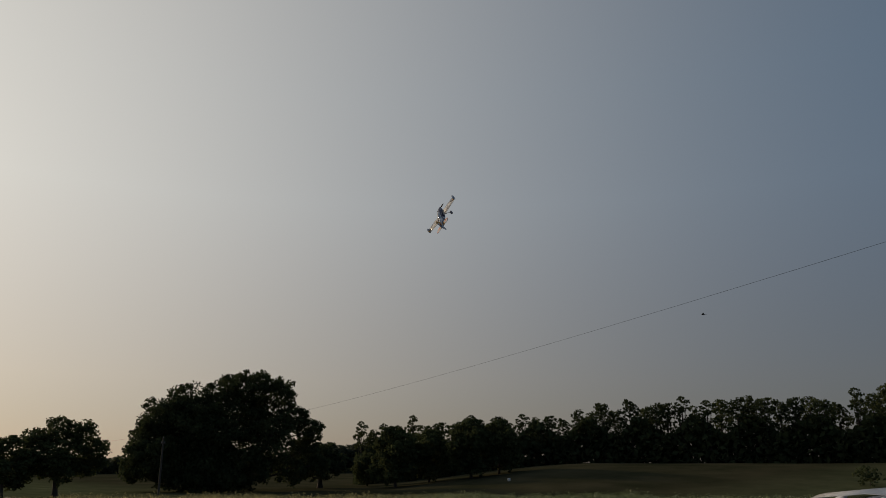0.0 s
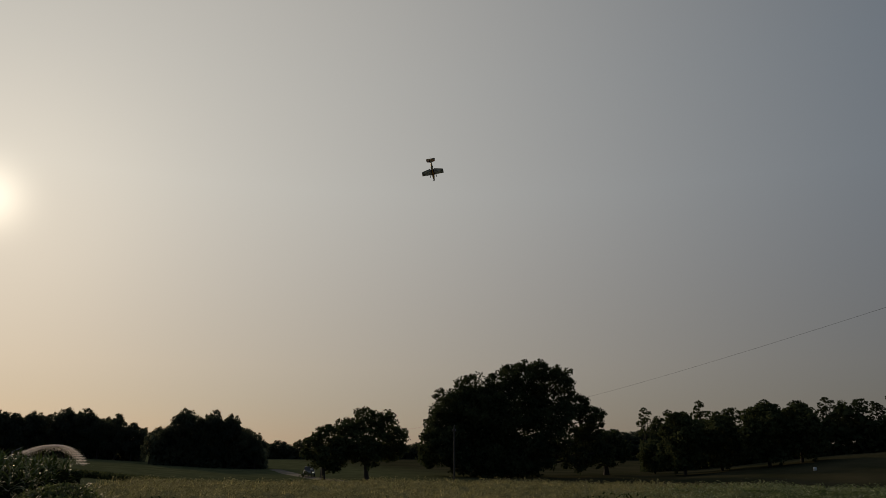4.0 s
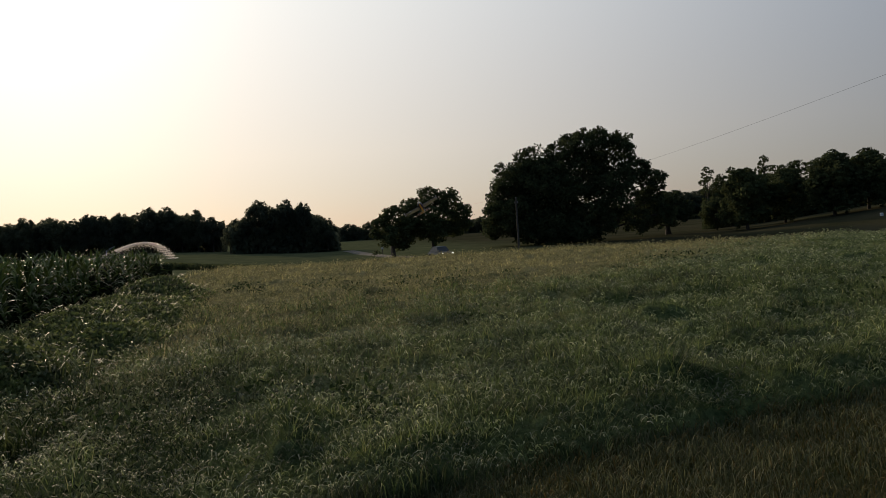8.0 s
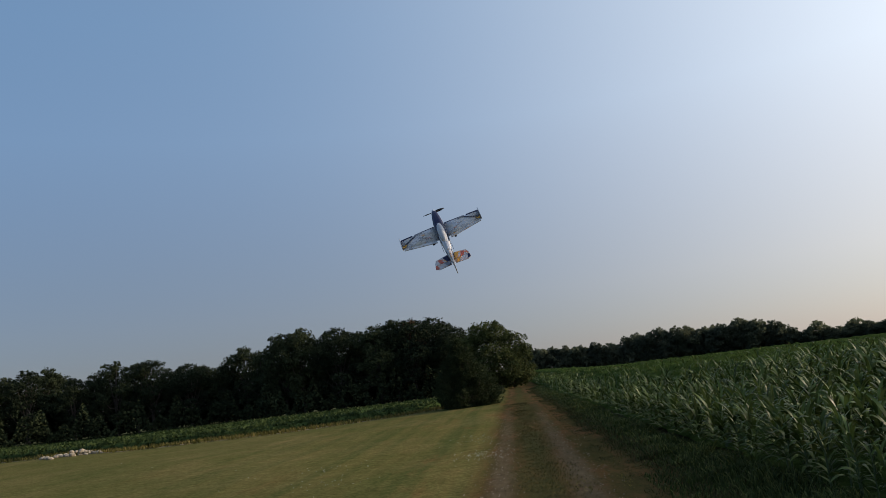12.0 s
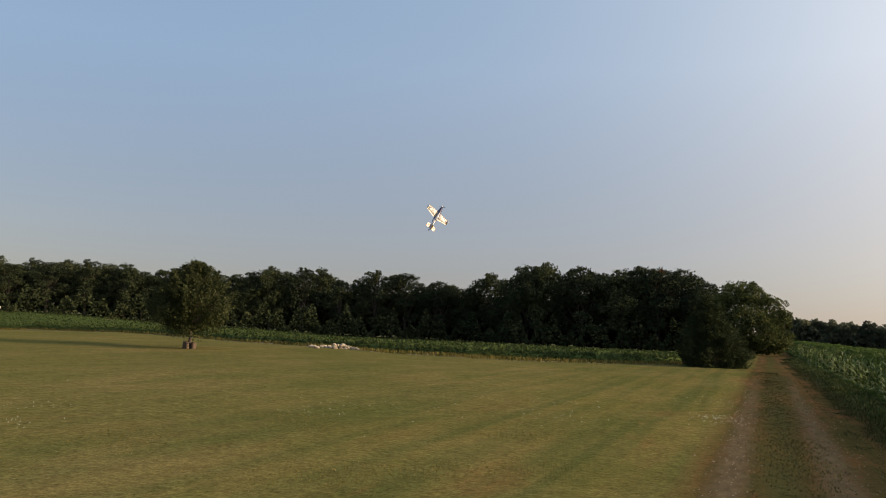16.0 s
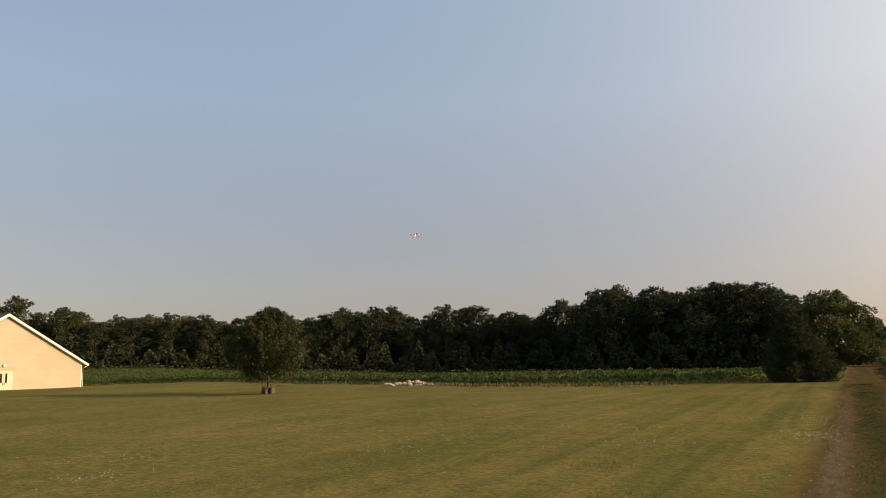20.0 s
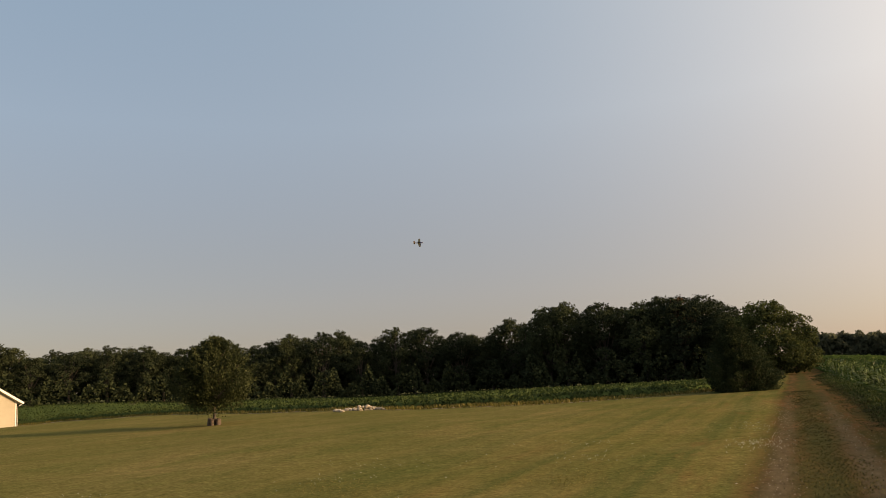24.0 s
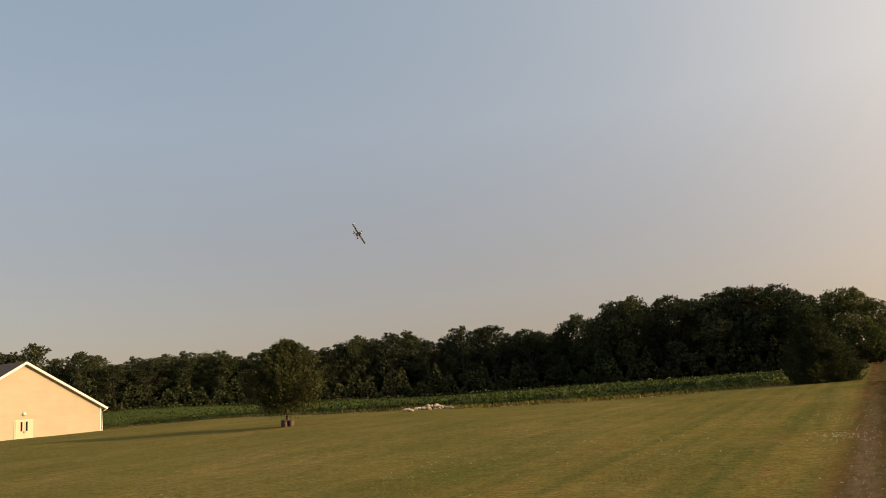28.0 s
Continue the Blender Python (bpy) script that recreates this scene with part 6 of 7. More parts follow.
# ---- parked car ----
def car():
    root = tagged(new("parked_car"), "white hatchback car parked on the grass, windows up", "car")
    # body: rings across the car, along x (hood towards +x)
    prof = [(-2.15, 0.45, 0.72, 0.70), (-2.08, 0.30, 0.95, 0.80), (-1.5, 0.22, 1.0, 0.86), (-0.4, 0.2, 0.98, 0.88), (0.7, 0.2, 0.95, 0.88), (1.5, 0.22, 0.86, 0.85), (2.0, 0.28, 0.74, 0.76), (2.15, 0.4, 0.6, 0.62)]
    rings = []
    for x, z0, z1, w in prof:
        rings.append([(x, s * w * k, z0 + (z1 - z0) * t) for s, k, t in ((-1, 0.86, 0), (-1, 1.0, 0.35), (-1, 0.97, 0.75), (-1, 0.88, 1.0), (-1, 0.4, 1.03), (1, 0.4, 1.03), (1, 0.88, 1.0), (1, 0.97, 0.75), (1, 1.0, 0.35), (1, 0.86, 0))])
    bm = bmesh.new()
    vs = [[bm.verts.new(c) for c in r] for r in rings]
    for a, b in zip(vs, vs[1:]):
        for i in range(10):
            bm.faces.new((a[i], a[(i + 1) % 10], b[(i + 1) % 10], b[i]))
    bm.faces.new(vs[0])
    bm.faces.new(vs[-1][::-1])
    part("body", bm, M_CARPAINT, root, smooth=True)
    # cabin glass, then roof and pillars
    cab = [(-1.95, 0.98, 0.78), (-1.35, 1.40, 0.62), (-0.9, 1.47, 0.6), (-0.1, 1.50, 0.6), (0.35, 1.45, 0.6), (1.15, 0.98, 0.78)]
    bm = bmesh.new()
    lo = [(x, 0.94) for x, z, w in cab]
    ring = []
    for (x, z, w) in cab:
        ring.append([bm.verts.new((x, -0.8, 0.94)), bm.verts.new((x, -w, z - 0.05)), bm.verts.new((x, w, z - 0.05)), bm.verts.new((x, 0.8, 0.94))])
    for a, b in zip(ring, ring[1:]):
        for i in range(3):
            bm.faces.new((a[i], a[i + 1], b[i + 1], b[i]))
    part("windows", bm, M_GLASS, root, "dark tinted windows")
    bm = bmesh.new()
    roof = []
    for (x, z, w) in cab[1:5]:
        roof.append([bm.verts.new((x, y * w * 1.04, z + 0.035 * (1 - y * y) - 0.02)) for y in (-1.04, -0.95, -0.6, -0.2, 0.2, 0.6, 0.95, 1.04)])
    for a, b in zip(roof, roof[1:]):
        for i in range(7):
            bm.faces.new((a[i], a[i + 1], b[i + 1], b[i]))
    bmesh.ops.solidify(bm, geom=bm.faces[:], thickness=0.03)
    part("roof", bm, M_CARPAINT, root, smooth=True)
    for s in (-1, 1):
        for (xa, za, xb, zb) in ((0.37, 1.43, 1.2, 0.95), (-0.25, 1.47, -0.3, 0.95), (-1.33, 1.39, -1.98, 0.95)):
            v, f = tube([(xa, s * 0.615, za - 0.02), (xb, s * 0.80, zb)], [0.035, 0.045], 6)
            link_mesh("pillar", arrays("pillar", v, f, True), M_CARPAINT, root)
        for wx in (-1.3, 1.32):
            v, f = tube([(wx, s * 0.70, 0.31), (wx, s * 0.72, 0.31), (wx, s * 0.88, 0.31), (wx, s * 0.90, 0.31)], [0.24, 0.31, 0.31, 0.24], 24)
            wh = link_mesh("wheel", arrays("wheel", v, f, True), M_RUBBER, root, "black tyre")
            v, f = tube([(wx, s * 0.86, 0.31), (wx, s * 0.905, 0.31), (wx, s * 0.91, 0.31)], [0.2, 0.2, 0.05], 20)
            link_mesh("rim", arrays("rim", v, f, True), M_CHROME, wh, "silver alloy rim")
        bm = bmesh.new()
        box(bm, 1.95, 2.1, s * 0.62 - 0.14, s * 0.62 + 0.14, 0.6, 0.72, 0.02)
        part("headlight", bm, M_CHROME, root, "clear headlight")
        bm = bmesh.new()
        box(bm, -2.16, -2.06, s * 0.64 - 0.1, s * 0.64 + 0.1, 0.72, 0.92, 0.02)
        part("tail_light", bm, M_RED, root, "red tail light")
        bm = bmesh.new()
        box(bm, 0.75, 0.95, s * 0.95 - 0.1, s * 0.95 + 0.1, 0.95, 1.09, 0.03)
        part("mirror", bm, M_CARPAINT, root)
    x, y = at(155.2, 8.4)
    root.matrix_basis = pose(x, y, lz(x, y) + 0.02, 0, 0, 12)


# ---- the model aircraft ----
def prism(outline, z0, z1, axis="z"):
    """A thin solid from a flat outline."""
    bm = bmesh.new()
    to = (lambda a, b, c: (a, b, c)) if axis == "z" else (lambda a, b, c: (c, a, b))
    lo = [bm.verts.new(to(a, b, z0)) for a, b in outline]
    hi = [bm.verts.new(to(a, b, z1)) for a, b in outline]
    bm.faces.new(lo[::-1])
    bm.faces.new(hi)
    n = len(outline)
    for i in range(n):
        bm.faces.new((lo[i], lo[(i + 1) % n], hi[(i + 1) % n], hi[i]))
    return bm


def star(cx, cy, r, turn=0.0, points=5, inner=0.42):
    return [(cx + (r if i % 2 == 0 else r * inner) * math.cos(turn + i * math.pi / points), cy + (r if i % 2 == 0 else r * inner) * math.sin(turn + i * math.pi / points)) for i in range(2 * points)]


def aircraft():
    """Nose towards +y, right wing towards +x."""
    root = tagged(new("model_aircraft"), "white, navy and orange aerobatic model aircraft in flight", "model aircraft")
    # y, half width, top, bottom
    sec = [(0.50, 0.029, 0.033, -0.031), (0.45, 0.043, 0.050, -0.050), (0.36, 0.058, 0.072, -0.076), (0.22, 0.072, 0.095, -0.100), (0.05, 0.070, 0.095, -0.100), (-0.12, 0.062, 0.085, -0.085), (-0.35, 0.042, 0.060, -0.050), (-0.52, 0.022, 0.045, -0.020), (-0.60, 0.008, 0.040, 0.000)]

    def ring(y):
        ys = [s[0] for s in sec][::-1]
        w, t, b = (float(np.interp(y, ys, [s[k] for s in sec][::-1])) for k in (1, 2, 3))
        m = (t + b) / 2
        return [(w * c, y, m + (t - m if sn > 0 else m - b) * sn) for c, sn in ((math.copysign(abs(math.cos(a)) ** 0.6, math.cos(a)), math.copysign(abs(math.sin(a)) ** 0.6, math.sin(a))) for a in [2 * math.pi * (i + 0.5) / 16 for i in range(16)])]

    def shell(name, ys, pick, mat, label=""):
        bm = bmesh.new()
        for ya, yb in zip(ys, ys[1:]):
            A, B = ring(ya), ring(yb)
            for i in range(16):
                a = 2 * math.pi * (i + 1.0) / 16
                if pick(math.sin(a)):
                    bm.faces.new([bm.verts.new(c) for c in (A[i], A[(i + 1) % 16], B[(i + 1) % 16], B[i])])
        bmesh.ops.remove_doubles(bm, verts=bm.verts, dist=1e-4)
        return part(name, bm, mat, root, label, True)

    front = [0.50, 0.475, 0.45, 0.405, 0.36, 0.29, 0.22, 0.05, -0.05]
    rear = [-0.05, -0.12, -0.35, -0.52, -0.60]
    shell("nose_shell", front, lambda s: s > -0.95, M_NAVY, "glossy navy nose")
    shell("nose_belly", front, lambda s: s <= -0.95, M_YELLOW, "orange-yellow belly")
    shell("rear_fuselage", rear, lambda s: s > -0.95, M_FOAM, "white rear fuselage")
    shell("rear_belly", rear, lambda s: s <= -0.95, M_YELLOW, "orange-yellow belly stripe")
    bm = bmesh.new()
    bm.faces.new([bm.verts.new(c) for c in ring(0.50)])
    part("firewall", bm, M_BLACK, root)
    # canopy
    bm = bmesh.new()
    bmesh.ops.create_uvsphere(bm, u_segments=18, v_segments=10, radius=1.0)
    for v in bm.verts:
        v.co = Vector((v.co.x * 0.052, v.co.y * 0.19 - 0.02, max(v.co.z, -0.1) * 0.062 + 0.078))
    part("canopy", bm, M_CANOPY, root, "glossy pale grey canopy", True)

    def band(name, a0, a1, ys, mat):
        bm = bmesh.new()
        rows = []
        for y in ys:
            zs = [s[0] for s in sec][::-1]
            w, t, b = (float(np.interp(y, zs, [s[k] for s in sec][::-1])) for k in (1, 2, 3))
            m = (t + b) / 2
            row = []
            for a in (a0, a1):
                c, sn = math.copysign(abs(math.cos(a)) ** 0.6, math.cos(a)), math.copysign(abs(math.sin(a)) ** 0.6, math.sin(a))
                row.append(bm.verts.new((1.035 * w * c, y, m + 1.035 * (t - m if sn > 0 else m - b) * sn)))
            rows.append(row)
        for p, q in zip(rows, rows[1:]):
            bm.faces.new((p[0], p[1], q[1], q[0]))
        part(name, bm, mat, root)

    for a in (0.42, math.pi - 0.42):
        band("pinstripe", a - 0.05, a + 0.05, [0.46, 0.36, 0.29, 0.22, 0.05, -0.04], M_FOAM)
    for a in (0.1, math.pi - 0.1):
        band("nose_flash", a - 0.15, a + 0.20, [0.498, 0.475, 0.45], M_YELLOW)
    bm = bmesh.new()
    box(bm, -0.006, 0.006, -0.42, -0.18, 0.055, 0.092)
    part("spine", bm, M_FOAM, root, "white spine")
    for s in (-1, 1):
        # navy wedges, a pale star and bars on the side
        part("side_panel", prism([(-0.05, -0.07), (-0.05, 0.07), (-0.20, 0.06), (-0.14, 0.0), (-0.24, -0.045)], s * 0.066, s * 0.0675, "x"), M_NAVY, root, "navy side panel")
        part("side_star", prism(star(-0.16, 0.0, 0.068, 0.3), s * 0.0655, s * 0.069, "x"), M_FOAM, root, "pale star on the fuselage side")
        for i in range(6):
            part("lettering_bar", prism([(-0.21 - i * 0.016, -0.012 - i * 0.001), (-0.21 - i * 0.016, 0.014 - i * 0.001), (-0.221 - i * 0.016, 0.014 - i * 0.001), (-0.221 - i * 0.016, -0.012 - i * 0.001)], s * 0.0662, s * 0.0700, "x"), M_NAVY, root)
        part("tail_stripe", prism([(-0.34, 0.05), (-0.34, 0.03), (-0.58, 0.012), (-0.58, 0.028)], s * 0.040, s * 0.044, "x"), M_NAVY, root)
        # wing: an aerofoil with a straight leading edge
        w = bmesh.new()
        prev = None
        for u in (0.0, 0.35, 0.7, 1.0):
            xx = s * (0.055 + u * 0.525)
            le, ch, th = 0.235 - 0.015 * u, 0.285 - 0.105 * u, 0.040 - 0.022 * u
            pr = [(0, 0), (0.06, 0.6), (0.3, 1.0), (0.7, 0.55), (1, 0.04), (1, -0.04), (0.7, -0.55), (0.3, -1.0), (0.06, -0.6)]
            r = [w.verts.new((xx, le - a * ch, -0.01 + b * th / 2)) for a, b in pr]
            if prev:
                for i in range(len(r)):
                    w.faces.new((prev[i], prev[(i + 1) % len(r)], r[(i + 1) % len(r)], r[i]))
            else:
                w.faces.new(r)
            prev = r
        w.faces.new(prev)
        wing = part("wing", w, M_SKETCH, root, "white foam wing", True)
        # paint on the wing: dark leading edge, sketchy lines, orange tip, red dashes
        for sg in (-1, 1):
            zz = lambda u: -0.01 + sg * (0.0225 - 0.011 * u)
            lay = lambda out, mat, nm, k: part(nm, prism([(s * (0.055 + a * 0.525), b) for a, b in out], zz(0.5) + sg * k, zz(0.5) + sg * (k + 0.0015)), mat, wing)
            lay([(0.04, 0.236), (0.6, 0.228), (0.6, 0.206), (0.30, 0.220), (0.04, 0.214)], M_NAVY, "leading_edge_stripe", -0.010)
            lay([(0.66, 0.227), (0.99, 0.221), (0.99, 0.195), (0.84, 0.207), (0.66, 0.203)], M_NAVY, "leading_edge_stripe", -0.008)
            lay([(0.86, 0.095), (0.98, 0.090), (0.98, 0.050), (0.90, 0.055)], M_YELLOW if sg > 0 else M_GREY, "tip_patch", -0.002)
            for i in range(9):
                a = 0.50 + i * 0.048
                lay([(a, 0.21 - 0.016 * i), (a + 0.09, 0.195 - 0.012 * i), (a + 0.095, 0.186 - 0.012 * i), (a + 0.012, 0.20 - 0.016 * i)], M_BLACK if i % 2 else M_NAVY, "sketch_line", 0.0005)
            for i in range(4):
                a = 0.12 + i * 0.09
                lay([(a, 0.02 + 0.03 * i), (a + 0.13, 0.035 + 0.03 * i), (a + 0.13, 0.029 + 0.03 * i), (a, 0.014 + 0.03 * i)], M_REDFILM if i == 1 else M_GREY, "dash", 0.002)
            for i in range(4):
                a = 0.56 - i * 0.055
                lay([(a, 0.215), (a + 0.035, 0.213), (a + 0.035, 0.188), (a, 0.190)], M_GREY, "lettering_bar", 0.001)
        part("aileron", prism([(s * 0.10, -0.042), (s * 0.565, 0.040), (s * 0.565, 0.008), (s * 0.10, -0.085)], -0.014, -0.005), M_SKETCH, wing, "white aileron")
        tip = part("wingtip_plate", prism([(0.235, 0.0), (0.21, 0.055), (0.12, 0.072), (0.05, 0.05), (0.03, 0.0), (0.07, -0.05), (0.17, -0.055)], s * 0.578, s * 0.585, "x"), M_FOAM, root, "pale wingtip side-force plate")
        for i in range(6):
            part("lettering_bar", prism([(0.20 - i * 0.026, -0.012), (0.20 - i * 0.026, 0.016), (0.182 - i * 0.026, 0.016), (0.182 - i * 0.026, -0.012)], s * 0.577, s * 0.5865, "x"), M_NAVY, tip)
        # tailplane
        stab = part("tailplane", prism([(s * 0.015, -0.38), (s * 0.21, -0.415), (s * 0.235, -0.47), (s * 0.235, -0.50), (s * 0.015, -0.50)], 0.012, 0.020), M_TAILFILM, root, "white tailplane with orange and red patches")
        elev = part("elevator", prism([(s * 0.018, -0.503), (s * 0.24, -0.503), (s * 0.245, -0.56), (s * 0.20, -0.585), (s * 0.03, -0.575)], 0.012, 0.019), M_TAILFILM, root, "white elevator with orange and red patches")
        for sg in (0.0202, 0.0105):
            part("patch", prism([(s * 0.05, -0.395), (s * 0.12, -0.405), (s * 0.07, -0.50), (s * 0.02, -0.50)], sg, sg + 0.0012), M_YELLOW if s > 0 else M_NAVY, stab)
            part("patch", prism([(s * 0.15, -0.42), (s * 0.19, -0.425), (s * 0.16, -0.50), (s * 0.11, -0.50)], sg, sg + 0.0012), M_REDFILM, stab)
            part("patch", prism([(s * 0.06, -0.505), (s * 0.12, -0.505), (s * 0.08, -0.575), (s * 0.04, -0.573)], sg, sg + 0.0012), M_YELLOW if s > 0 else M_GREY, elev)
            part("patch", prism([(s * 0.21, -0.505), (s * 0.238, -0.505), (s * 0.24, -0.555), (s * 0.205, -0.58)], sg, sg + 0.0012), M_NAVY if s > 0 else M_REDFILM, elev)
        # undercarriage
        v, f = tube([(s * 0.03, 0.20, -0.095), (s * 0.11, 0.21, -0.155), (s * 0.165, 0.215, -0.225)], [0.009, 0.007, 0.005], 6)
        leg = link_mesh("landing_gear_leg", arrays("landing_gear_leg", v, f), M_BLACK, root, "black undercarriage leg")
        part("wheel_spat", prism([(0.30, -0.225), (0.27, -0.195), (0.19, -0.200), (0.135, -0.225), (0.19, -0.255), (0.27, -0.255)], s * 0.162 - 0.016, s * 0.162 + 0.016, "x"), M_NAVY, leg, "navy wheel spat")
        v, f = tube([(s * 0.162 - 0.012, 0.225, -0.25), (s * 0.162 + 0.012, 0.225, -0.25)], [0.032, 0.032], 14)
        link_mesh("wheel", arrays("wheel", v, f), M_RUBBER, leg, "small black wheel")
    # fin and rudder
    fin = part("fin", prism([(-0.40, 0.04), (-0.50, 0.22), (-0.535, 0.23), (-0.535, 0.03)], -0.006, 0.006, "x"), M_YELLOW, root, "orange fin with navy stripes")
    rud = part("rudder", prism([(-0.538, 0.235), (-0.60, 0.235), (-0.675, 0.04), (-0.65, -0.09), (-0.60, -0.095), (-0.538, 0.02)], -0.005, 0.005, "x"), M_FOAM, root, "white rudder with navy bands, orange tip and a star")
    for s in (-1, 1):
        part("stripe", prism([(-0.42, 0.065), (-0.535, 0.10), (-0.535, 0.085), (-0.415, 0.05)], s * 0.006, s * 0.0075, "x"), M_NAVY, fin)
        part("stripe", prism([(-0.54, 0.13), (-0.63, 0.10), (-0.66, 0.03), (-0.54, 0.07)], s * 0.005, s * 0.0068, "x"), M_NAVY, rud)
        part("rudder_tip", prism([(-0.54, 0.232), (-0.598, 0.232), (-0.625, 0.16), (-0.54, 0.175)], s * 0.005, s * 0.0068, "x"), M_YELLOW, rud, "orange rudder tip")
        part("stripe", prism([(-0.542, 0.03), (-0.60, -0.06), (-0.625, -0.06), (-0.545, 0.06)], s * 0.005, s * 0.0066, "x"), M_NAVY, rud)
        part("rudder_star", prism(star(-0.60, 0.02, 0.042, 0.2), s * 0.005, s * 0.0076, "x"), M_FOAM, rud, "pale star")
    v, f = tube([(0, -0.56, -0.01), (0, -0.61, -0.075)], [0.004, 0.004], 5)
    link_mesh("tail_skid", arrays("tail_skid", v, f), M_BLACK, root)
    # propeller with spinner, turning about y
    prop = new("propeller")
    prop.parent = root
    v, f = tube([(0, -0.02, 0), (0, 0.0, 0), (0, 0.025, 0), (0, 0.05, 0), (0, 0.062, 0)], [0.034, 0.034, 0.028, 0.014, 0.002], 14)
    link_mesh("spinner", arrays("spinner", v, f, True), M_FOAM, prop, "white spinner")
    for s in (-1, 1):
        bm = bmesh.new()
        pr = None
        for u, ch, tw in ((0.0, 0.020, 0.9), (0.3, 0.036, 0.6), (0.65, 0.032, 0.4), (1.0, 0.010, 0.25)):
            xx = s * (0.015 + 0.145 * u)
            c, sn = math.cos(tw * s), math.sin(tw * s)
            r = [bm.verts.new((xx, 0.005 + a * sn * ch / 2 - b * c, a * c * ch / 2 + b * sn)) for a, b in ((-1, 0), (0, 0.003), (1, 0), (0, -0.003))]
            if pr:
                for i in range(4):
                    bm.faces.new((pr[i], pr[(i + 1) % 4], r[(i + 1) % 4], r[i]))
            else:
                bm.faces.new(r)
            pr = r
        bm.faces.new(pr)
        part("blade", bm, M_BLACK, prop, "black propeller blade", True)
    prop.location = (0, 0.505, 0.0)
    return root, prop


# ---- irrigation gun and its spray ----
def water_jet():
    """A gun in the field behind the corn, its arc of water in rigid bursts of drops."""
    rng = np.random.default_rng(71)
    gx, gy = at(78.6, 118)
    gun = tagged(new("irrigation_gun"), "wheeled irrigation gun spraying a high arc of water over the field", "irrigation gun")
    for s in (-1, 1):
        v, f = tube([(s * 0.7, -0.05, 0.4), (s * 0.7, 0.05, 0.4)], [0.4, 0.4], 16)
        link_mesh("wheel", arrays("wheel", v, f), M_RUBBER, gun)
    v, f = tube([(-0.7, 0, 0.4), (0.7, 0, 0.4)], [0.05, 0.05], 8)
    link_mesh("axle", arrays("axle", v, f), M_GREY, gun)
    v, f = tube([(0, 0, 0.4), (0, 0, 1.3), (0.3, 0, 1.45), (1.2, 0, 1.9)], [0.06, 0.06, 0.05, 0.03], 8)
    link_mesh("barrel", arrays("barrel", v, f), M_GREY, gun)
    gun.matrix_basis = pose(gx, gy, lz(gx, gy), 0, 0, -78.6)
    m = Nodes("water_spray", 0.25, spec=0.6)
    m.color((0.86, 0.80, 0.76))
    tr = m.t.nodes.new("ShaderNodeBsdfTranslucent")
    tr.inputs["Color"].default_value = (0.95, 0.88, 0.82, 1)
    mx = m.t.nodes.new("ShaderNodeMixShader")
    mx.inputs[0].default_value = 0.6
    m.link(m.b.outputs[0], mx.inputs[1])
    m.link(tr.outputs[0], mx.inputs[2])
    m.link(mx.outputs[0], m.out.inputs["Surface"])
    water = m.mat
    meshes = []
    for k in range(6):
        n = 420
        p = rng.normal(0, 1, (n, 3)) * [0.30, 0.25, 0.05]
        p[:, 2] -= rng.exponential(0.22, n) * (rng.random(n) < 0.22)
        meshes.append(soup("burst", leaf_soup(rng, p, 0.035 + 0.02 * rng.random(n), aspect=0.6), QUAD))
        meshes[-1].materials.append(water)
    spray = tagged(new("water_spray"), "glittering pale arc of irrigation water falling in mist", "water spray", kind="stuff")
    spray.matrix_basis = pose(gx, gy, lz(gx, gy) + 0.85, 0, 0, -78.6)
    bursts = []
    for k in range(26):
        ob = new("burst", meshes[k % 6])
        ob.parent = spray
        bursts.append(ob)
    return bursts


def arc(u):
    """A place on the water's arc, u from 0 at the gun to 1 on the ground."""
    return 1.2 + 7.9 * u ** 0.9, 0.0, 0.25 + 4.3 * u * (1 - u) - 2.1 * u ** 4


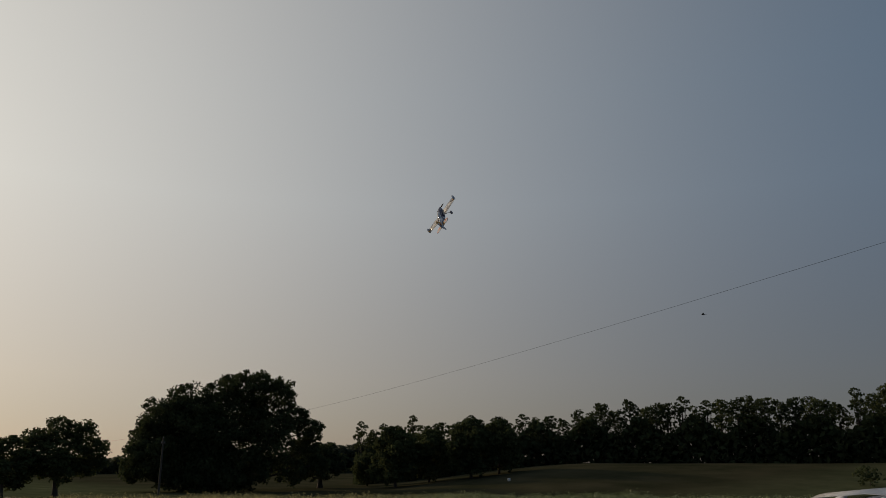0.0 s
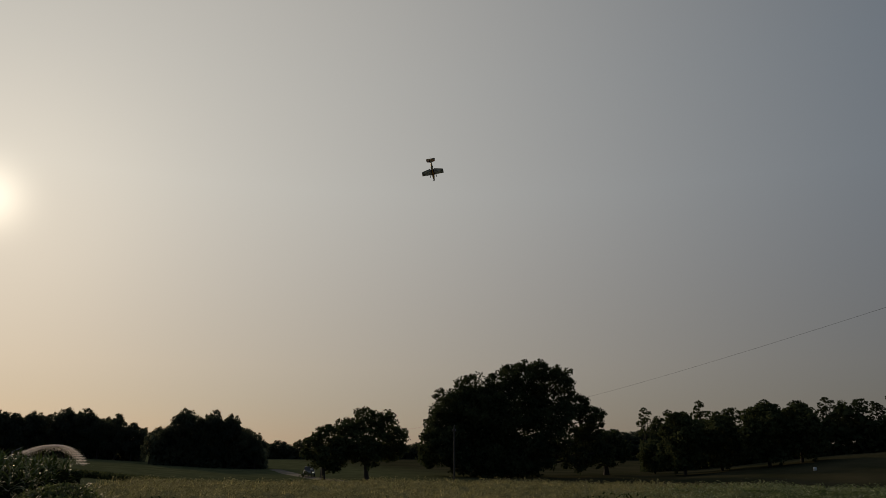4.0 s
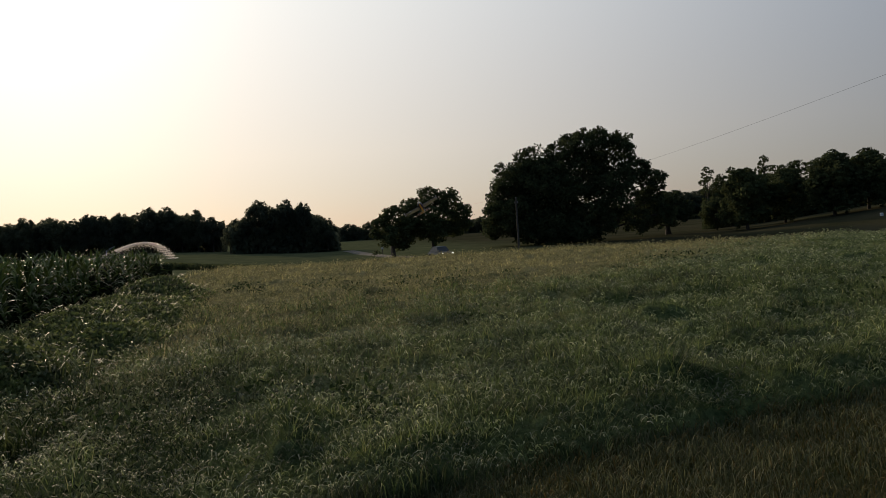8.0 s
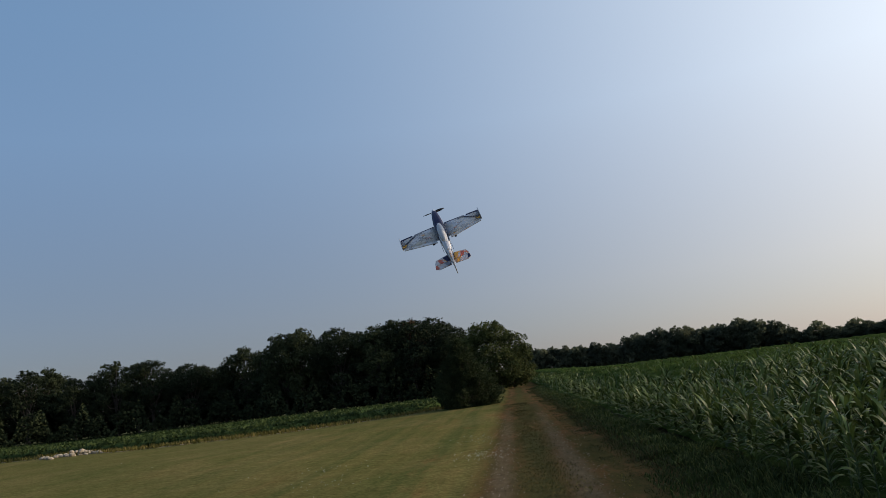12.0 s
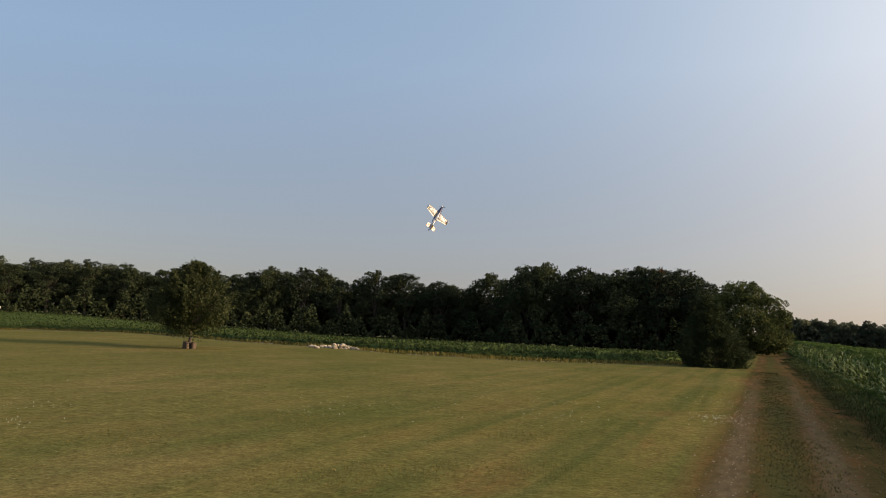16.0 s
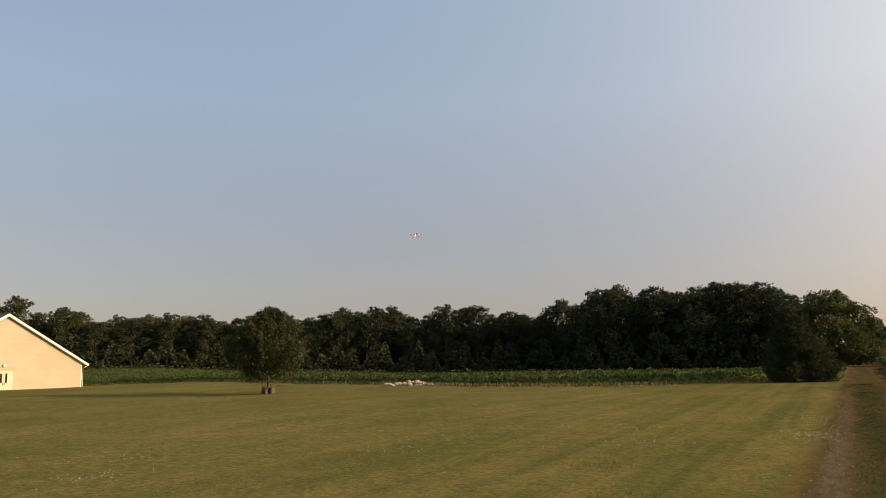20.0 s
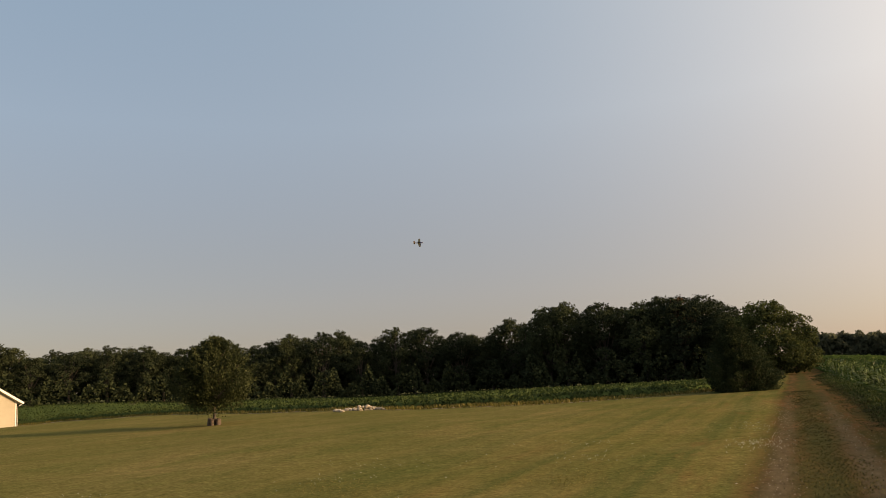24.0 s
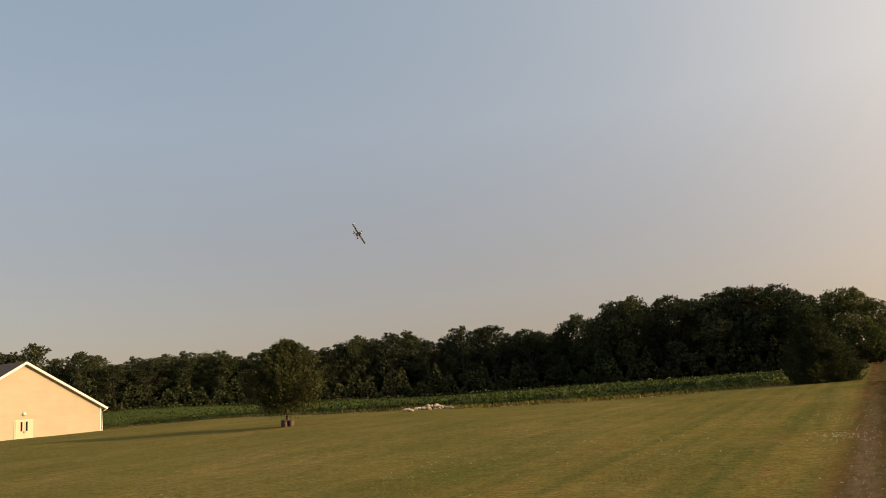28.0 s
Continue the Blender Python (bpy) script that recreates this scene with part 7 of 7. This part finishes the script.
# ---- the country road ----
def country_road():
    """A gravel road coming down to the pole, with a mailbox, and the car that drives on it."""
    pts = [at(95.2, 160), at(96.6, 128), at(98.33, 112), at(99.5, 105), at(100.7, 98), at(102.0, 92), at(103.6, 87), at(106, 80), at(108, 73)]
    p = np.array([(x, y, lz(x, y) + 0.04) for x, y in pts])
    d = np.gradient(p[:, :2], axis=0)
    d /= np.linalg.norm(d, axis=1)[:, None]
    side = np.c_[-d[:, 1], d[:, 0], np.zeros(len(p))] * 1.25
    v = np.stack([p - side - [0, 0, 0.06], p - side * 0.9, p + [0, 0, 0.03], p + side * 0.9, p + side - [0, 0, 0.06]], 1).reshape(-1, 3)
    i, j = np.meshgrid(np.arange(len(p) - 1), np.arange(4), indexing="ij")
    f = np.stack([i * 5 + j, i * 5 + j + 1, (i + 1) * 5 + j + 1, (i + 1) * 5 + j], -1).reshape(-1, 4)
    m = Nodes("pale_gravel", 0.95, spec=0.1)
    m.color(m.ramp(m.noise(1.4, 6.0, 0.7), [(0.3, (0.09, 0.082, 0.066)), (0.7, (0.17, 0.155, 0.13))])).bump(m.noise(25, 4), 0.5, 0.03)
    tagged(link_mesh("road", arrays("road", v, f), m.mat), "pale gravel country road beyond the meadow", "road", kind="structure")
    root = tagged(new("mailbox"), "small white mailbox on a dark post beside the gravel road", "mailbox")
    v, f = tube([(0, 0, -0.2), (0, 0, 1.0)], [0.06, 0.05], 8)
    link_mesh("post", arrays("post", v, f), M_POLE, root)
    bm = bmesh.new()
    bmesh.ops.create_cone(bm, cap_ends=True, segments=16, radius1=0.2, radius2=0.2, depth=0.55, matrix=Matrix.Translation((0, 0, 1.16)) @ Matrix.Rotation(math.pi / 2, 4, "X"))
    for q in bm.verts:
        q.co.z = max(q.co.z, 1.0)
    part("box", bm, M_WHITE, root, "white rounded box")
    bm = bmesh.new()
    box(bm, 0.2, 0.22, -0.12, 0.12, 1.12, 1.3)
    part("flag", bm, M_RED, root, "red flag")
    x, y = at(97.72, 117)
    root.matrix_basis = pose(x, y, lz(x, y), 0, 0, 80)
    b = tree("roadside_bush", "low dark bush beside the gravel road", 84, 0.9, 1.7, 0.0, 7, 0.12, 120, M_LEAF_OAK, category="bush")
    x, y = at(97.3, 116)
    b.matrix_basis = pose(x, y, lz(x, y))


def road_car():
    """A grey saloon, bonnet towards +x, its headlights on."""
    root = tagged(new("moving_car"), "grey car driving along the gravel road with headlights on", "car")
    paint = Nodes("grey_car_paint", 0.5, spec=0.1).color((0.20, 0.205, 0.20)).mat
    glow = Nodes("lit_headlight", 0.2)
    glow.color((0.8, 0.8, 0.75))
    glow.b.inputs["Emission Color"].default_value = (1.0, 0.96, 0.86, 1)
    glow.b.inputs["Emission Strength"].default_value = 2.0
    bm = bmesh.new()
    box(bm, -2.2, 2.2, -0.88, 0.88, 0.28, 0.85, 0.14)
    part("body", bm, paint, root, smooth=True)
    bm = bmesh.new()
    lo = [bm.verts.new(c) for c in ((-1.75, -0.78, 0.84), (1.05, -0.78, 0.84), (1.05, 0.78, 0.84), (-1.75, 0.78, 0.84))]
    hi = [bm.verts.new(c) for c in ((-1.15, -0.6, 1.40), (0.35, -0.6, 1.40), (0.35, 0.6, 1.40), (-1.15, 0.6, 1.40))]
    for i in range(4):
        bm.faces.new((lo[i], lo[(i + 1) % 4], hi[(i + 1) % 4], hi[i]))
    part("windows", bm, Nodes("tinted_car_glass", 0.4, spec=0.2).color((0.05, 0.055, 0.06)).mat, root, "dark windows")
    bm = bmesh.new()
    box(bm, -1.2, 0.4, -0.63, 0.63, 1.38, 1.45, 0.03)
    part("roof", bm, paint, root)
    for s in (-1, 1):
        for wx in (-1.35, 1.35):
            v, f = tube([(wx, s * 0.72, 0.32), (wx, s * 0.90, 0.32), (wx, s * 0.905, 0.32)], [0.32, 0.32, 0.1], 18)
            link_mesh("wheel", arrays("wheel", v, f), M_RUBBER, root)
        bm = bmesh.new()
        box(bm, 2.16, 2.25, s * 0.62 - 0.11, s * 0.62 + 0.11, 0.58, 0.72, 0.02)
        part("headlight", bm, glow.mat, root, "lit white headlight")
    return root


def barrel():
    """A white barrel standing on the hillside."""
    x, y = at(132.0, 112)
    prof = [(0.0, 0.24), (0.02, 0.27), (0.28, 0.30), (0.30, 0.31), (0.32, 0.30), (0.58, 0.30), (0.60, 0.31), (0.62, 0.30), (0.86, 0.27), (0.88, 0.24), (0.88, 0.02)]
    v, f = tube([(0, 0, z) for z, q in prof], [q for z, q in prof], 20)
    root = tagged(new("barrel"), "white plastic barrel standing on the grassy hillside", "barrel")
    link_mesh("drum", arrays("drum", v, f), M_WHITE, root)
    for s in (-1, 1):
        bm = bmesh.new()
        bmesh.ops.create_cone(bm, cap_ends=True, segments=12, radius1=0.035, radius2=0.035, depth=0.03, matrix=Matrix.Translation((s * 0.15, 0, 0.895)))
        part("bung", bm, M_BLACK, root, "dark screw bung")
    root.matrix_basis = pose(x, y, lz(x, y) - 0.22) @ Matrix.Scale(0.7, 4)


# ---- the bird ----
def bird():
    root = tagged(new("bird"), "small dark bird gliding over the meadow", "bird")
    bm = bmesh.new()
    bmesh.ops.create_uvsphere(bm, u_segments=12, v_segments=8, radius=1.0)
    for v in bm.verts:
        k = 1 - 0.5 * max(0, -v.co.y)
        v.co = Vector((v.co.x * 0.07 * k, v.co.y * 0.20, v.co.z * 0.065 * k))
    part("body", bm, M_BLACK, root, smooth=True)
    bm = bmesh.new()
    bmesh.ops.create_uvsphere(bm, u_segments=10, v_segments=6, radius=0.05, matrix=Matrix.Translation((0, 0.2, 0.03)))
    part("head", bm, M_BLACK, root, smooth=True)
    part("tail", prism([(-0.03, -0.17), (0.03, -0.17), (0.07, -0.36), (-0.07, -0.36)], -0.006, 0.006), M_BLACK, root)
    for s in (-1, 1):
        w = part("wing", prism([(s * 0.04, 0.10), (s * 0.22, 0.13), (s * 0.42, 0.0), (s * 0.20, -0.07), (s * 0.04, -0.09)], -0.006, 0.006), M_BLACK, root)
        w.rotation_euler = (0, -s * radians(28), 0)
    return root


# ---- build ----
woods()
corn()
meadow()
weeds()
lawn()
lane_edges()
bean_field()
barn()
stones()
tree_surround()
power_line()
car()
country_road()
road_car_thing = road_car()
barrel()
plane, propeller = aircraft()
plane.scale = (0.9, 1.03, 0.9)
bursts = water_jet()
flyer = bird()
flyer.scale = (0.65, 0.65, 0.65)

# ---- what moves ----
# seconds, place, turn
FLIGHT = [
    (0.000, 14.01, -10.63, 7.44, 60, -40, -170),
    (0.200, 14.99, -11.55, 8.39, 70, -46, 175),
    (0.500, 15.84, -12.05, 9.21, 128, -47, 97),
    (0.700, 17.74, -13.30, 10.23, 136, -19, 70),
    (1.000, 18.60, -13.93, 10.95, 144, 33, 22),
    (1.200, 20.00, -14.89, 11.83, 86, 56, -33),
    (1.500, 22.91, -16.41, 12.97, 24, 6, -106),
    (1.700, 24.79, -17.12, 13.72, 35, -44, -120),
    (1.867, 25.86, -17.17, 14.02, 113, -57, 167),
    (2.000, 26.64, -17.09, 14.18, 154, -30, 131),
    (2.200, 27.88, -16.79, 14.27, 160, 6, 138),
    (2.500, 29.48, -15.72, 14.53, 148, 39, 118),
    (3.000, 31.19, -14.18, 15.04, -11, 65, -47),
    (3.500, 32.99, -12.09, 15.43, -32, 12, -87),
    (4.000, 33.96, -9.82, 14.92, -49, -10, -110),
    (4.500, 34.77, -8.12, 13.88, -35, -9, -145),
    (4.700, 35.00, -8.68, 12.98, -81, -19, -111),
    (4.867, 36.76, -10.42, 12.03, -108, 6, -151),
    (5.000, 38.13, -11.68, 11.26, -138, 8, 172),
    (5.200, 38.42, -11.69, 10.27, -168, -31, -179),
    (5.500, 40.19, -11.06, 8.86, -146, -74, 171),
    (5.700, 38.33, -9.59, 7.62, -40, -72, 80),
    (6.000, 34.91, -7.42, 6.36, -11, -25, 73),
    (6.200, 34.16, -7.00, 5.75, -1, -3, 70),
    (6.500, 32.68, -6.37, 5.19, 9, -3, 79),
    (6.700, 31.96, -6.13, 4.90, 8, -3, 79),
    (7.000, 29.30, -5.61, 4.42, 5, -12, 79),
    (7.200, 27.58, -5.36, 3.88, 6, -14, 78),
    (7.500, 25.16, -4.83, 3.29, 10, -6, 79),
    (7.700, 23.89, -4.62, 2.84, 10, 12, 80),
    (8.000, 22.04, -4.21, 2.30, 16, 26, 78),
    (8.200, 20.82, -3.60, 1.99, 18, 16, 72),
    (8.500, 18.53, -2.31, 1.93, 25, -3, 57),
    (8.700, 18.40, -1.40, 2.13, 25, -9, 62),
    (8.800, 17.60, -1.06, 2.14, 26, -8, 66),
    (9.000, 14.90, -0.42, 2.06, 29, -6, 65),
    (9.200, 12.90, 0.36, 1.96, 27, -1, 67),
    (9.400, 11.25, 0.87, 2.03, 22, 6, 67),
    (9.500, 10.45, 1.16, 1.94, 17, 7, 68),
    (9.600, 9.75, 1.62, 1.80, 15, 7, 67),
    (9.700, 8.90, 1.94, 1.65, 16, 8, 66),
    (9.800, 8.09, 2.23, 1.56, 17, 9, 63),
    (9.900, 7.42, 2.52, 1.46, 20, 12, 60),
    (10.000, 6.69, 2.74, 1.35, 23, 17, 57),
    (10.100, 5.91, 3.08, 1.26, 25, 19, 54),
    (10.200, 5.22, 3.50, 1.20, 29, 18, 48),
    (10.300, 4.56, 3.96, 1.20, 33, 12, 39),
    (10.400, 3.84, 4.42, 1.29, 42, 6, 27),
    (10.500, 3.19, 4.90, 1.44, 51, 2, 17),
    (10.600, 2.74, 5.40, 1.66, 61, 3, 14),
    (10.700, 2.22, 5.74, 1.87, 64, 9, 19),
    (10.800, 1.87, 6.03, 2.05, 67, 16, 25),
    (10.900, 1.51, 6.23, 2.21, 66, 21, 36),
    (11.000, 1.16, 6.57, 2.39, 66, 27, 41),
    (11.100, 0.91, 6.87, 2.51, 66, 30, 43),
    (11.300, 0.58, 7.55, 2.67, 68, 26, 41),
    (11.500, 0.24, 8.21, 2.92, 66, 12, 33),
    (11.700, -0.05, 8.66, 3.20, 60, -5, 14),
    (12.000, -0.54, 9.27, 3.49, 49, -15, 0),
    (12.200, -1.06, 9.84, 3.55, 56, -19, -4),
    (12.500, -1.80, 10.59, 3.76, 86, -26, -48),
    (12.700, -2.26, 11.45, 3.79, 106, -22, -84),
    (13.000, -3.68, 13.50, 4.16, 141, -3, -143),
    (13.200, -4.55, 13.57, 4.20, 98, 34, 163),
    (13.500, -5.58, 14.25, 4.25, 62, 4, 116),
    (14.000, -7.56, 17.19, 4.77, 78, -0, 50),
    (14.500, -9.19, 19.63, 5.16, 64, 6, 1),
    (15.000, -10.12, 21.22, 5.23, 54, 22, 7),
    (15.500, -11.08, 23.17, 5.27, 60, 39, 28),
    (15.700, -11.59, 24.58, 5.49, 69, 40, 38),
    (16.000, -11.49, 27.11, 5.89, 82, 33, 53),
    (16.200, -11.61, 29.15, 6.29, 47, 3, -13),
    (16.500, -11.66, 30.64, 6.83, 64, 32, 34),
    (16.700, -11.53, 31.49, 7.29, 64, 20, 36),
    (17.000, -12.07, 34.08, 7.60, 62, -16, -22),
    (17.200, -12.17, 35.10, 7.89, 89, 5, -60),
    (17.333, -11.96, 34.49, 7.78, 76, -8, -16),
    (17.500, -11.64, 33.25, 7.51, 54, -5, 41),
    (17.700, -11.41, 31.56, 7.05, 61, -44, 13),
    (18.000, -13.28, 34.64, 7.63, 123, -40, -56),
    (18.200, -14.39, 35.31, 7.83, 123, -5, -55),
    (18.500, -17.59, 39.01, 8.08, 123, -4, -84),
    (18.600, -18.34, 39.35, 8.31, 150, 5, -114),
    (18.700, -19.08, 39.69, 8.57, 170, 24, -138),
    (18.867, -20.74, 41.58, 8.87, 121, 63, 162),
    (19.000, -22.11, 43.31, 9.13, 54, 45, 88),
    (19.500, -27.03, 49.51, 10.51, 74, 50, 92),
    (20.000, -30.75, 54.58, 11.70, 30, 3, 17),
    (20.500, -33.06, 56.54, 12.56, 31, -13, 7),
    (21.000, -36.19, 62.47, 13.98, 41, -31, -12),
    (21.500, -39.49, 70.05, 15.68, 53, -40, -43),
    (22.500, -40.63, 74.85, 17.22, 31, -34, -51),
    (23.500, -40.08, 78.05, 18.33, 3, -49, -66),
    (24.000, -37.31, 79.65, 17.27, -8, -52, -68),
    (24.500, -34.83, 84.37, 14.54, -81, -27, 18),
    (24.733, -34.71, 86.41, 12.71, -90, -9, -35),
    (25.000, -35.57, 87.90, 10.65, -113, -7, -96),
    (25.500, -40.67, 85.98, 8.35, -157, -41, -60),
    (25.733, -42.47, 83.02, 9.07, -177, -34, -100),
    (26.000, -43.11, 77.61, 10.46, 160, -39, -145),
    (26.267, -40.30, 68.50, 11.41, 99, -24, -180),
    (26.500, -37.08, 60.31, 12.07, 46, -39, 150),
    (27.000, -32.33, 49.02, 12.67, 25, -52, 178),
    (27.200, -30.47, 44.85, 11.99, 10, -44, -170),
    (27.500, -26.28, 37.10, 11.02, -0, -26, -161),
    (28.000, -19.45, 28.46, 8.57, -13, -58, -121),
]

def motions():
    walk(plane, [(t, pose(x, y, z, a, b, c)) for t, x, y, z, a, b, c in FLIGHT])
    walk(propeller, [(k / 15, pose(0, 0.505, 0, 0, 77.0 * k, 0)) for k in range(421)])
    for i, ob in enumerate(bursts):
        rows = []
        for k in range(57):
            u = (i / len(bursts) + k * 0.5 * 0.33) % 1.0
            rows.append((k * 0.5, pose(*arc(u), 0, 0, 0)))
        walk(ob, rows)
    drive = []
    for t, az, r in ((0, 95.4, 156), (2.5, 96.6, 134), (5, 98.33, 112), (6, 99.33, 106), (7, 100.64, 98.5), (8, 102.02, 92), (9, 103.5, 87), (11, 106.5, 79), (13, 108, 73), (28, 108, 73)):
        x, y = at(az, r)
        drive.append((t, pose(x, y, lz(x, y) + 0.07, 0, 0, 172 if t < 7 else 190)))
    walk(road_car_thing, drive)
    walk(flyer, [(t, pose(x, y, z, 0, 0, c)) for t, x, y, z, c in [(0.0, 35.92, -53.77, 13.24, -60), (1.0, 37.13, -54.17, 14.04, -60), (2.0, 37.93, -55.75, 13.95, -60), (2.5, 40.39, -57.31, 14.96, -60), (8.0, 34.39, -71.31, 17.96, -60), (28.0, 20.39, -117.31, 22.96, -60)]])


motions()
